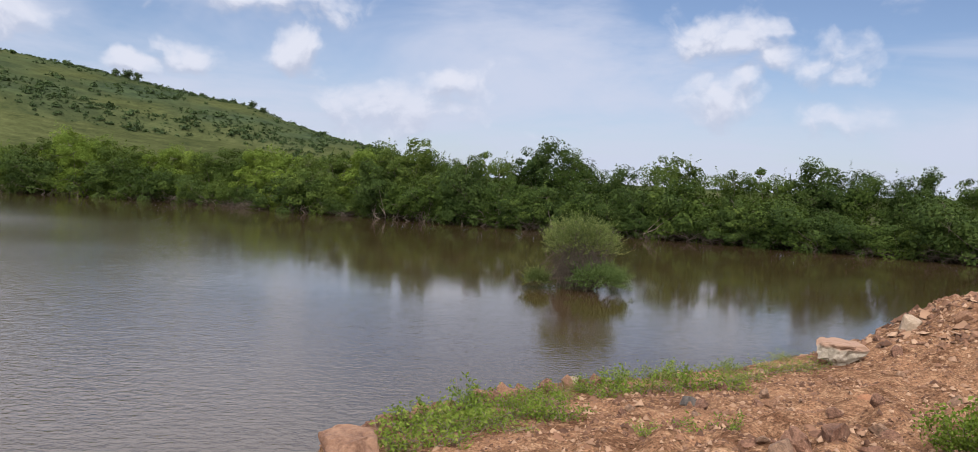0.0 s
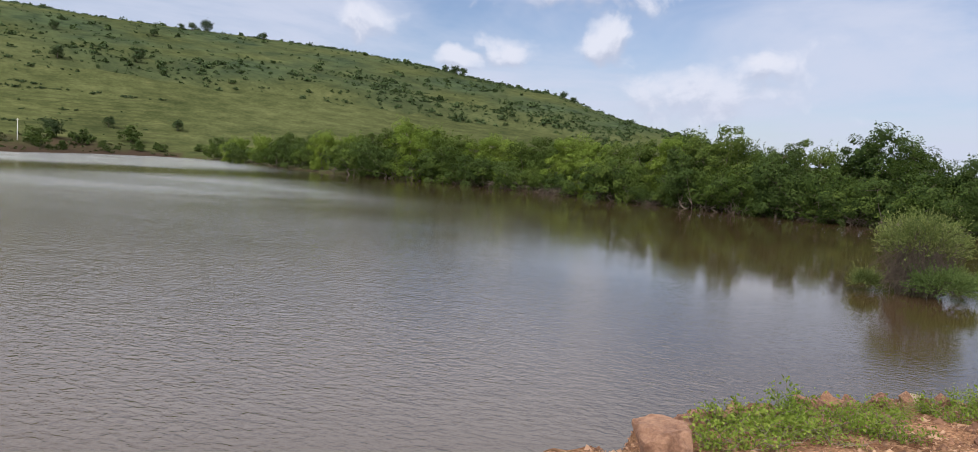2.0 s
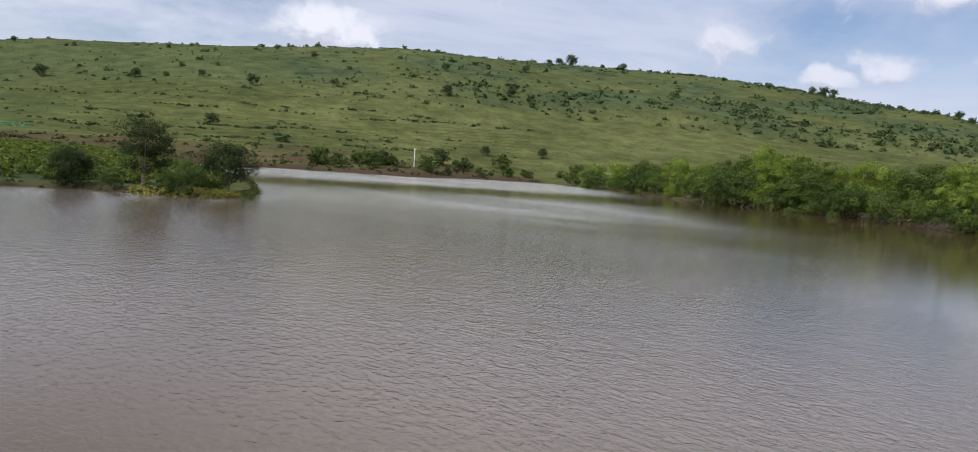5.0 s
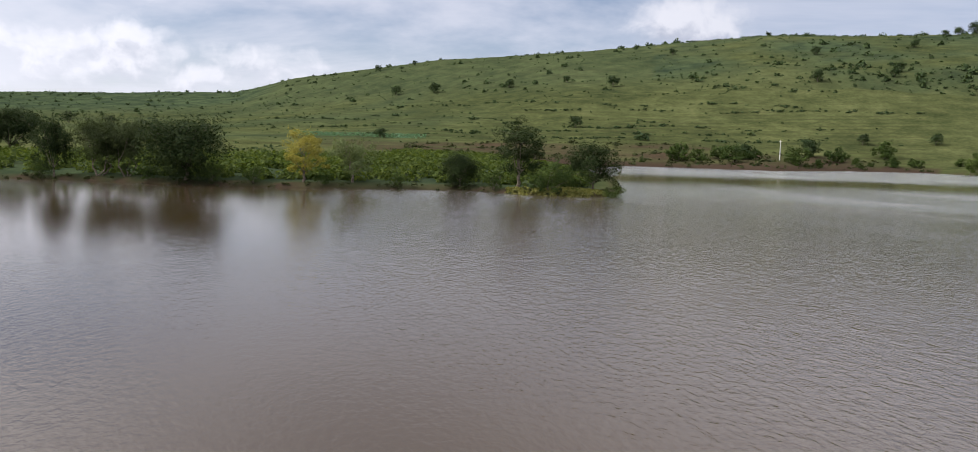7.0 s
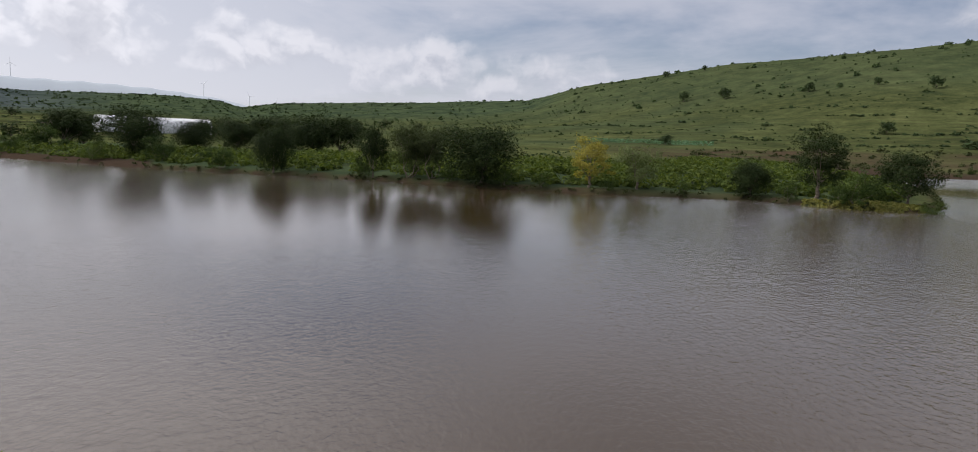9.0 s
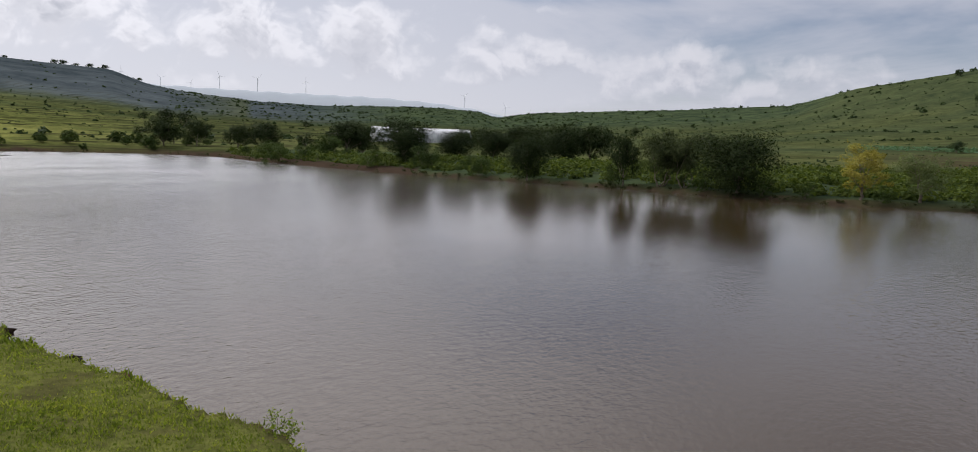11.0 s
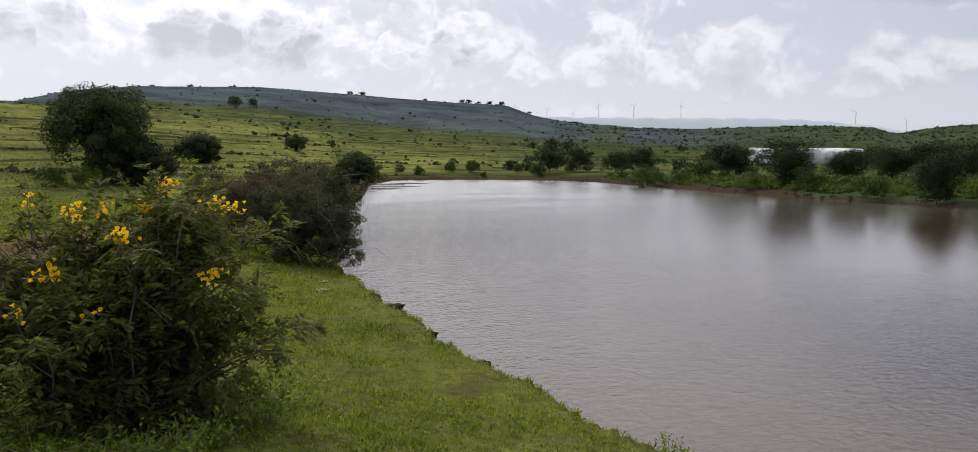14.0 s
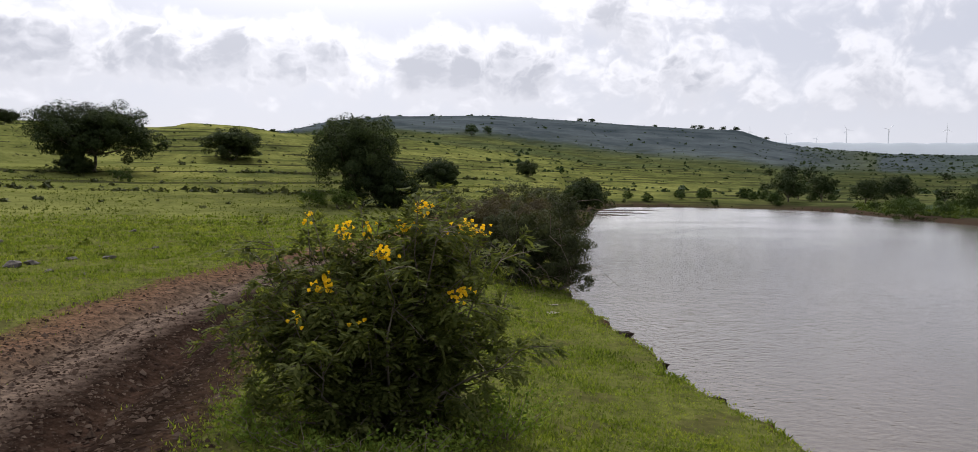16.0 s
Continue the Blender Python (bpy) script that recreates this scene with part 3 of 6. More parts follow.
    col = np.stack([soil, wet, wood, np.ones_like(wet)], -1).astype(np.float32)
    at = me.color_attributes.new("cover", "FLOAT_COLOR", "POINT")
    at.data.foreach_set("color", col.ravel())
    farm = ease((rr - 50) / 25) * ease((620 - rr) / 150) * np.where(deg > 120, 1.0, 0.45) * ease((deg - 38) / 10) * (deg < 210)
    farm *= np.where(deg < 120, ease((table(SLOPE, deg, 1) + 20 - rr) / 60), 1.0)
    green = np.maximum(ease((deg - 132) / 16) * ease((520 - rr) / 250) * ease((240 - deg) / 30), ease((50 - rr) / 12))
    mesa_haze = ease((rr - 430) / 120) * ease((deg - 118) / 12)
    at = me.color_attributes.new("fields", "FLOAT_COLOR", "POINT")
    at.data.foreach_set("color", np.stack([farm, green, mesa_haze, ease((48 - rr) / 18) * np.maximum(ease((deg - 14) / 20), ease((-38 - deg) / 14))], -1).astype(np.float32).ravel())
    near_seg, side = np.full(len(x), 1e9), np.zeros(len(x))
    for (ax, ay), (bx, by) in zip(TRACK[:-1], TRACK[1:]):
        ex, ey = bx - ax, by - ay
        t = np.clip(((x - ax) * ex + (y - ay) * ey) / (ex * ex + ey * ey), 0, 1)
        dist = np.hypot(x - ax - t * ex, y - ay - t * ey)
        side = np.where(dist < near_seg, dist * np.sign((x - ax) * ey - (y - ay) * ex), side)
        near_seg = np.minimum(near_seg, dist)
    lane = np.clip(0.5 - side / 4.4, 0, 1)
    at = me.attributes.new("lane", "FLOAT", "POINT")
    at.data.foreach_set("value", lane.astype(np.float32))
    on_track = ease((2.3 - near_seg - 0.55 * np.maximum(y + 1.5, 0)) / 0.5) * (rr < 60)
    at = me.attributes.new("cart", "FLOAT", "POINT")
    at.data.foreach_set("value", on_track.astype(np.float32))
    g = new("ground", me)
    tagged(g, "green hilly grassland with red earth bank and cart track", "ground", kind="structure")


build_ground()


def build_tableland():
    """The flat-topped range on the horizon; pale colour and a glow put the haze into it."""
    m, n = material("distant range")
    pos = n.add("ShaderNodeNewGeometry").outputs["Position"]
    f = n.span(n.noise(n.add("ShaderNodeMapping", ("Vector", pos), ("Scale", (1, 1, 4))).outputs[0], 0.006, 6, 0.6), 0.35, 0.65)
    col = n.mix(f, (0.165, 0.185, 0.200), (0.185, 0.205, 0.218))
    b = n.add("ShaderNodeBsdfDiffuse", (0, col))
    # emission stands in for the haze of distance
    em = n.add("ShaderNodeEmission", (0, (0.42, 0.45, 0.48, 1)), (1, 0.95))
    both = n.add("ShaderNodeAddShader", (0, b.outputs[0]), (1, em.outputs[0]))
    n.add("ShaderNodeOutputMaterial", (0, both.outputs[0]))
    a = np.arange(88, 178, 0.5)
    rows = [(3350, 0.0), (3440, 0.72), (3480, 0.95), (3520, 1.0), (4200, 1.0)]
    V = []
    for r, k in rows:
        h = 3500 * np.tan(np.radians(table(FAR, a, 1))) + EYE_Z
        rr = r + 3 * np.sin(a * 1.9) + 1.5 * np.sin(a * 5.3)
        V.append(np.stack([-np.sin(np.radians(a)) * rr, np.cos(np.radians(a)) * rr, h * k - 12 * (k == 0) + (2.5 * np.sin(a * 3.1) * (k > 0.9))], -1))
    na = len(a)
    i, j = np.meshgrid(np.arange(len(rows) - 1), np.arange(na - 1), indexing="ij")
    f = np.stack([i * na + j, i * na + j + 1, (i + 1) * na + j + 1, (i + 1) * na + j], -1).reshape(-1, 4)
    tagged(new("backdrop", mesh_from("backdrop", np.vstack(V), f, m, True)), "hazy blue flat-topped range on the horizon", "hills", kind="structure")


build_tableland()


def water_material():
    m, n = material("muddy pond water")
    pos = n.add("ShaderNodeNewGeometry").outputs["Position"]
    turn = n.add("ShaderNodeMapping", ("Vector", pos), ("Rotation", (0, 0, radians(70))), ("Scale", (0.9, 1.5, 1.0))).outputs[0]
    wave = n.math("ADD", n.math("MULTIPLY", n.noise(turn, 6.0, 3, 0.55, 0.6), 0.13), n.math("MULTIPLY", n.noise(turn, 2.1, 2, 0.5, 0.5), 0.09))
    wave = n.math("ADD", wave, n.math("MULTIPLY", n.noise(turn, 0.5, 2, 0.5, 0.6), 0.07))
    at = n.add("ShaderNodeAttribute")
    at.attribute_name = "wind"
    # gusts: streaks of ruffled and of smoother water
    gust = n.add("ShaderNodeMapping", ("Vector", pos), ("Rotation", (0, 0, radians(20))), ("Scale", (0.5, 2.2, 1.0))).outputs[0]
    calm = n.span(n.noise(gust, 0.06, 4, 0.6, 0.8), 0.36, 0.64, 0.88, 1.06)
    wind = n.math("MULTIPLY", at.outputs["Fac"], calm)
    b = n.add("ShaderNodeBump", ("Strength", wind), ("Distance", 0.16), ("Height", wave))
    mud = n.mix(n.span(n.noise(pos, 0.05, 3), 0.35, 0.65), (0.036, 0.022, 0.009), (0.046, 0.029, 0.012))
    b2 = n.add("ShaderNodeBump", ("Strength", n.math("MULTIPLY", wind, 0.3)), ("Distance", 0.16), ("Height", wave))
    fres = n.add("ShaderNodeFresnel", ("IOR", 1.5), ("Normal", b2.outputs[0]))
    body = n.add("ShaderNodeBsdfDiffuse", (0, mud))
    at3 = n.add("ShaderNodeAttribute")
    at3.attribute_name = "rough"
    gloss = n.add("ShaderNodeBsdfGlossy", ("Color", (1.0, 1.0, 1.0, 1)), ("Roughness", n.math("MULTIPLY", at3.outputs["Fac"], n.span(calm, 0.88, 1.06, 0.92, 1.06))), ("Normal", b.outputs[0]))
    both = n.add("ShaderNodeMixShader", (0, fres.outputs[0]), (1, body.outputs[0]), (2, gloss.outputs[0]))
    n.add("ShaderNodeOutputMaterial", (0, both.outputs[0]))
    return m


def build_water():
    g = np.linspace(-180, 180, 61)
    X, Y = np.meshgrid(g - 50, g)
    k = len(g)
    i, j = np.meshgrid(np.arange(k - 1), np.arange(k - 1), indexing="ij")
    f = np.stack([i * k + j, i * k + j + 1, (i + 1) * k + j + 1, (i + 1) * k + j], -1).reshape(-1, 4)
    cx, cy = X[:-1, :-1].ravel() + 3, Y[:-1, :-1].ravel() + 3
    f = f[shore_distance(cx, cy) < 7]
    v = np.stack([X, Y, 0 * X], -1).reshape(-1, 3)
    me = mesh_from("water", v, f, water_material(), True)
    # sheltered water under the wooded bank, ripples in the open, a ruffled strip along the foot of the hill
    deg = np.degrees(np.arctan2(-v[:, 0], v[:, 1]))
    rr = np.hypot(v[:, 0], v[:, 1])
    lee = ease((26 - deg) / 16) * ease((deg + 60) / 10) * ease((rr - 12) / 12)
    lee = np.maximum(lee, ease((42 - deg) / 8) * ease((deg + 60) / 10) * ease((34 + shore_distance(v[:, 0], v[:, 1])) / 14) * (rr > 40))
    strip = ease((rr - 100) / 22) * ease((deg - 36) / 8) * ease((74 - deg) / 8)
    strip = np.maximum(strip, ease((deg - 126) / 14) * ease((rr - 60) / 30))
    reach = ease((deg - 24) / 14) * ease((92 - deg) / 16)
    sunny = ease((deg - 116) / 24)
    wind = (1 - 0.85 * lee) * np.interp(rr, [8, 20, 40, 100], [0.5, 0.46, 0.42, 0.4]) * (1 + 0.6 * reach + 0.5 * sunny) * (1 - 0.6 * ease((rr - 18) / 12) * (1 - reach) * (1 - sunny))
    slick = ease((deg - 20) / 8) * ease((72 - deg) / 6) * np.exp(-((rr - 96 - 0.25 * (60 - deg)) / 14) ** 2)
    wind = wind * (1 - 0.6 * slick)
    rough = 0.06 + np.interp(rr, [15, 60], [0.0, 0.05]) * (1 - 0.8 * lee) * (1 + 1.6 * reach + 1.2 * sunny) * (1 - 0.8 * slick) + 0.012 * strip
    for name, value in (("rough", rough), ("wind", wind)):
        at = me.attributes.new(name, "FLOAT", "POINT")
        at.data.foreach_set("value", value.astype(np.float32))
    w_ob = new("water", me)
    tagged(w_ob, "brown muddy pond water with small ripples", "water", kind="structure")


build_water()

# ---- plants ----
def part(name, me, parent, label=""):
    ob = new(name, me)
    ob.parent = parent
    if label:
        ob["label"] = label
    if name in ("twig_mass", "stem_frame", "crown", "foliage", "low_growth", "side_growth"):
        ob["kind"] = "stuff"
    return ob


def tube(points, radii, sides=6):
    """A tapered round limb through the points."""
    P = [Vector(p) for p in points]
    V, Fc = [], []
    for i, p in enumerate(P):
        d = (P[min(i + 1, len(P) - 1)] - P[max(i - 1, 0)]).normalized()
        u = d.orthogonal().normalized()
        v = d.cross(u)
        for k in range(sides):
            a = 2 * math.pi * k / sides
            V.append(p + (u * math.cos(a) + v * math.sin(a)) * radii[i])
    for i in range(len(P) - 1):
        for k in range(sides):
            k2 = (k + 1) % sides
            Fc.append((i * sides + k, i * sides + k2, (i + 1) * sides + k2, (i + 1) * sides + k))
    return [tuple(v) for v in V], Fc


def join(pieces):
    V, Fc, o = [], [], 0
    for v, f in pieces:
        V += list(v)
        Fc += [tuple(i + o for i in q) for q in f]
        o += len(v)
    return V, Fc


def bend(rng, a, b, n=4, sag=0.08):
    """Points of a slightly crooked limb from a to b."""
    a, b = Vector(a), Vector(b)
    l = (b - a).length
    out = []
    for i in range(n + 1):
        t = i / n
        p = a.lerp(b, t)
        if 0 < i < n:
            p += Vector(rng.normal(0, sag * l, 3))
        out.append(p)
    return out


def leaves(rng, at, size, out=None, aspect=0.5, droop=0.0, corners=4):
    """Leaf blades (four corners folded along the rib, or three) at the given places; out: the way they face."""
    at = np.asarray(at, float)
    n = len(at)
    nrm = rng.normal(size=(n, 3)) * 0.8
    if out is not None:
        nrm += out * 0.9
    nrm[:, 2] += 0.5
    nrm /= np.linalg.norm(nrm, axis=1)[:, None] + 1e-9
    t = rng.normal(size=(n, 3))
    t[:, 2] -= droop
    t -= (t * nrm).sum(1)[:, None] * nrm
    t /= np.linalg.norm(t, axis=1)[:, None] + 1e-9
    s = np.cross(nrm, t)
    L = size * rng.uniform(0.6, 1.35, n)[:, None]
    W = L * aspect
    base, tip = at - t * L * 0.5, at + t * L * 0.5 - nrm * L * 0.12
    if corners == 3:
        return np.stack([base + s * W * 0.5, base - s * W * 0.5, tip], 1).reshape(-1, 3), np.arange(3 * n).reshape(n, 3)
    V = np.stack([base, at + s * W * 0.5 + nrm * L * 0.08, tip, at - s * W * 0.5 + nrm * L * 0.08], 1).reshape(-1, 3)
    return V, np.arange(4 * n).reshape(n, 4)


def tree_meshes(seed, height, width, clear, puffs, per, leaf, mat, flat=0.8, lean=0.0, stems=1, aspect=0.5, ragged=0.25, full=1.0, lobe=1.0):
    """A trunk with limbs, and a crown of leaf clumps gathered in lobes: (trunk mesh, crown mesh).
    clear: bare trunk as a share of the height; puffs * per: leaves in all."""
    rng = np.random.default_rng(seed)
    lobes, sub = max(6, puffs // 4), 13
    each = max(int(puffs * per / (lobes * sub)), 8)
    cz, hz = height * (clear + (1 - clear) * 0.5), height * (1 - clear) * 0.5
    cents, pts, outs, subs, core = [], [], [], [], []
    for k in range(lobes):
        a = 2.4 * k + rng.uniform(-0.5, 0.5)
        up = -0.75 + 1.65 * (k + 0.5) / lobes + rng.uniform(-0.15, 0.15)
        q = math.sqrt(max(1 - up * up, 0.08)) * rng.uniform(0.55, 1.0 + ragged * 0.3)
        rad = width * rng.uniform(0.19, 0.31) * lobe
        c = np.array([math.cos(a) * q * (width / 2 - rad), math.sin(a) * q * (width / 2 - rad), cz + up * max(hz - rad * flat, 0.2 * hz)])
        cents.append(c)
        for _ in range(sub):
            d = rng.normal(size=3)
            d[2] += 0.35
            d /= np.linalg.norm(d)
            pc = c + d * rad * np.array([1, 1, flat]) * rng.uniform(0.62, 1.0 + 0.35 * ragged)
            pr = rad * rng.uniform(0.26, 0.46) * full
            p = rng.normal(size=(each, 3))
            p /= np.linalg.norm(p, axis=1)[:, None]
            pts.append(pc + p * pr * (0.55 + 0.45 * rng.random((each, 1)) ** 0.5) * np.array([1, 1, 0.7]))
            outs.append(d * 0.7 + p * 0.6 + np.array([0, 0, 0.2]))
            core.append(pts[-1])
            subs.append((k, pc))
            if d[2] > 0.2 and rng.random() < ragged * 0.7:
                # a twig with leaves that stands out of the clump
                t = d * 0.5 + rng.normal(0, 0.35, 3) + np.array([0, 0, 0.6])
                t /= np.linalg.norm(t)
                m = 14
                pts.append(pc + t * np.linspace(pr * 0.5, pr * 1.1 + leaf * rng.uniform(1.0, 2.8), m)[:, None] + rng.normal(0, leaf * 0.25, (m, 3)))
                outs.append(np.repeat(t[None], m, 0))
    P, O = np.vstack(pts), np.vstack(outs)
    # bring the crown to its true width and height
    C = np.vstack(core)
    lo, hi = np.percentile(C, 0.6, 0), np.percentile(C, 99.2, 0)
    sc = np.array([width / (hi[0] - lo[0]), width / (hi[1] - lo[1]), height * (1 - clear) / (hi[2] - lo[2])])
    off = np.array([-(hi[0] + lo[0]) / 2 * sc[0] + lean * height, -(hi[1] + lo[1]) / 2 * sc[1], height - hi[2] * sc[2]])
    P = P * sc + off
    keep = P[:, 2] > 0.03
    lv, lf = leaves(rng, P[keep], leaf, O[keep] * 2.2, aspect, 0.0, 3)
    base_r = 0.022 * height + 0.03
    wood, fork = [], []
    for s in range(stems):
        a = rng.uniform(0, 2 * math.pi)
        o = 0.0 if stems == 1 else 0.12 * width
        top = Vector((o * 2 * math.cos(a) + lean * height, o * 2 * math.sin(a), height * max(clear, 0.12) * rng.uniform(0.95, 1.3)))
        p = bend(rng, (o * 0.4 * math.cos(a), o * 0.4 * math.sin(a), -0.15), top, 4, 0.05)
        wood.append(tube(p, [base_r * k / stems ** 0.4 for k in (1.25, 1.0, 0.9, 0.8, 0.72)], 7))
        fork.append(top)
    w0 = base_r * 0.45 / stems ** 0.3
    hubs = [Vector(c * sc + off) for c in cents]
    for k, c in enumerate(hubs):
        f = fork[k % stems]
        limb = bend(rng, f, f.lerp(c, 0.55) - Vector((0, 0, 0.05 * height * rng.random())), 2, 0.06) + [c]
        wood.append(tube(limb, [w0, w0 * 0.75, w0 * 0.5, w0 * 0.25], 5))
    for k, pc in subs[::2]:
        wood.append(tube([hubs[k], Vector(pc * sc + off)], [w0 * 0.22, w0 * 0.08], 3))
    wv, wf = join(wood)
    return mesh_from("trunk", wv, wf, BARK, True), mesh_from("crown", lv, lf, mat)


def plant(name, meshes, x, y, label, category, group="", scale=1.0, turn=0.0, sink=0.05, z=None, stretch=1.0):
    """Set a tree or bush on the ground."""
    e = new(name)
    e.matrix_world = Matrix.Translation((x, y, (gz(x, y) if z is None else z) - sink)) @ Matrix.Rotation(turn, 4, "Z") @ Matrix.Diagonal((scale, scale, scale * stretch, 1))
    for nm, me in zip(("trunk", "crown"), meshes):
        part(nm, me, e)
    return tagged(e, label, category, group)


def polar(turn, dist):
    h = heading(turn)
    return h.x * dist, h.y * dist


def tall_for(turn, dist, top):
    """Height above the ground of a plant whose tip stands so many degrees above the eye."""
    x, y = polar(turn, dist)
    return EYE_Z + dist * math.tan(radians(top)) - max(gz(x, y), 0)


# -- the dense belt of trees on the far bank
belt_rng = np.random.default_rng(4)
BANK = [tree_meshes(100 + k, 6.0, (5.6, 5.0, 6.4, 5.2, 5.8)[k], 0.03, 36, 440, 0.165,
                    (LEAF_BANK, LEAF_BELT, LEAF_SHRUB, LEAF_FRESH, LEAF_BANK)[k], 0.75, ragged=(0.35, 0.2, 0.45, 0.35, 0.15)[k], aspect=0.7, full=1.1, lobe=(0.85, 1.0, 0.75, 0.8, 0.95)[k]) for k in range(5)]
LOW = [tree_meshes(120 + k, 3.0, (4.4, 4.0, 4.8)[k], 0.05, 20, 250, 0.16, (LEAF_BANK, LEAF_SHRUB, LEAF_BELT)[k], 0.7, stems=3, ragged=0.25, aspect=0.6, full=1.0, lobe=0.85) for k in range(3)]
LOW_FAR = [tree_meshes(130 + k, 3.0, (4.4, 3.8)[k], 0.02, 16, 150, 0.25, LEAF_BELT, 0.75, stems=3, ragged=0.05, aspect=0.7, full=1.1, lobe=0.85) for k in range(2)]
TOPS = [(324, 60, 1.9), (327.9, 61, 1.9), (331.6, 61, 2.35), (334.5, 62, 2.2), (336.8, 62, 2.8), (340, 62, 2.2), (342.9, 63, 1.95), (346.8, 65, 2.9), (350.7, 66, 1.9),
        (353.5, 69, 2.9), (356.2, 71, 3.55), (359.5, 72, 2.6), (2.1, 73, 1.8), (5.9, 76, 3.3), (8.8, 80, 2.6), (13, 85, 1.9), (16.4, 93, 2.15),
        (19.5, 99, 1.9), (22.5, 107, 1.8), (25.5, 111, 2.0), (28, 116, 2.5), (31, 121, 1.5), (34, 134, 1.3), (37, 150, 1.2), (40, 172, 0.9)]
BETWEEN = [((a[0] + b[0]) / 2, (a[1] + b[1]) / 2 + 2.5, (a[2] + b[2]) / 2 - 0.12) for a, b in zip(TOPS[12:-1], TOPS[13:])]
for k, (turn, dist, top) in enumerate(TOPS + BETWEEN):
    h = tall_for(turn, dist, top)
    x, y = polar(turn, dist + 1.0)
    v = (0, 2, 1, 4, 1, 2)[k % 6] if turn > 300 or turn < 8 else (3, 2, 3, 0, 3, 4)[k % 6]
    plant("tree", BANK[v], x, y, "leafy green tree in the dense belt on the far bank", "tree", "trees on the far bank", h / 6.0, belt_rng.uniform(0, 6.28))
for k in range(74):
    turn = -37 + k * 1.08
    ang = [(t[0] + 60) % 360 - 60 for t in TOPS]
    dist = float(np.interp(turn, ang, [t[1] for t in TOPS])) - 5.5
    x, y = polar(turn, dist)
    while shore_distance(np.array([x]), np.array([y]))[0] < -1.0:
        dist += 0.4
        x, y = polar(turn, dist)
    dist += belt_rng.uniform(0, 1.5)
    x, y = polar(turn, dist)
    h = belt_rng.uniform(1.9, 4.2) + (1.0 if turn > 22 else 0.0)
    plant("bush", LOW[k % 3] if k % 6 else BANK[1 if turn < 10 else 3], x, y, "overhanging green bush at the water's edge", "bush", "bushes on the far bank",
          h / 3.0 if k % 6 else h / 5.0, belt_rng.uniform(0, 6.28), 0.3, max(gz(x, y), 0.05), belt_rng.uniform(0.75, 1.3))


def tangle_mesh(seed):
    """A tangle of bare grey-brown twigs at the water's edge."""
    rng = np.random.default_rng(seed)
    wood = []
    for k in range(70):
        a = Vector((rng.normal(0, 0.9), rng.normal(0, 0.4), rng.uniform(0.0, 0.5)))
        b = a + Vector((rng.normal(0, 0.8), rng.normal(0, 0.4), rng.uniform(0.0, 0.75)))
        wood.append(tube([a, a.lerp(b, 0.5) + Vector(rng.normal(0, 0.1, 3)), b], [0.016, 0.011, 0.004], 3))
    V, Fc = join(wood)
    return mesh_from("twig_mass", V, Fc, TWIG_WET)


TANGLE = [tangle_mesh(170 + k) for k in range(3)]
for k in range(34):
    turn = -32 + k * 1.8 + belt_rng.uniform(-0.8, 0.8)
    dist = float(np.interp(turn, ang, [t[1] for t in TOPS])) - 9
    x, y = polar(turn, dist)
    while shore_distance(np.array([x]), np.array([y]))[0] < -0.3 and dist < 170:
        dist += 0.3
        x, y = polar(turn, dist)
    e = new("twig_tangle")
    sc = belt_rng.uniform(0.8, 1.4)
    e.matrix_world = Matrix.Translation((x, y, -0.05)) @ Matrix.Rotation(belt_rng.uniform(0, 6.28), 4, "Z") @ Matrix.Diagonal((sc, sc, sc * 0.8, 1))
    part("twig_mass", TANGLE[k % 3], e)
    tagged(e, "tangle of bare brown twigs at the water's edge", "twigs", "twig tangles on the far bank")


def on_ray(turn, high, first=60.0, last=1300.0):
    """Distance at which a line of sight from the eye meets the land."""
    r = np.arange(first, last, 1.0)
    h = heading(turn)
    hit = ground_height(h.x * r, h.y * r) >= EYE_Z + r * math.tan(radians(high))
    return float(r[np.argmax(hit)]) if hit.any() else last


def plant_seen(name, meshes, tall, turn, foot, tip, label, category, group="", wide=1.0, spin=0.0, dist=None):
    """A plant whose foot and tip stand at these heights in degrees; tall: the height of its meshes."""
    d = dist or on_ray(turn, foot)
    x, y = polar(turn, d)
    h = EYE_Z + d * math.tan(radians(tip)) - gz(x, y)
    s = h / tall
    return plant(name, meshes, x, y, label, category, group, s * wide, spin, 0.05, None, 1.0 / wide)


# -- the spit with its row of trees and crop
SPIT_DARK = tree_meshes(201, 5.0, 6.0, 0.0, 40, 440, 0.16, LEAF_DARK, 1.0, aspect=0.65, full=1.3, ragged=0.1, lobe=1.15)
SPIT_TALL = tree_meshes(202, 6.0, 4.0, 0.20, 30, 400, 0.14, LEAF_DARK, 0.9, ragged=0.25, full=1.1)
SPIT_GREY = tree_meshes(203, 5.0, 4.6, 0.16, 34, 420, 0.15, LEAF_GREYGREEN, 1.0, stems=3, ragged=0.2, full=1.15)
SPIT_YELLOW = tree_meshes(204, 4.4, 3.2, 0.20, 24, 260, 0.13, LEAF_YELLOW, 1.0)
SPIT_SPARSE = tree_meshes(205, 3.8, 3.8, 0.22, 22, 260, 0.13, LEAF_OLIVE, 0.7, ragged=0.5)
SPIT_ROUND = tree_meshes(206, 4.0, 4.8, 0.12, 30, 360, 0.16, LEAF_DARK, 0.8, full=1.1)
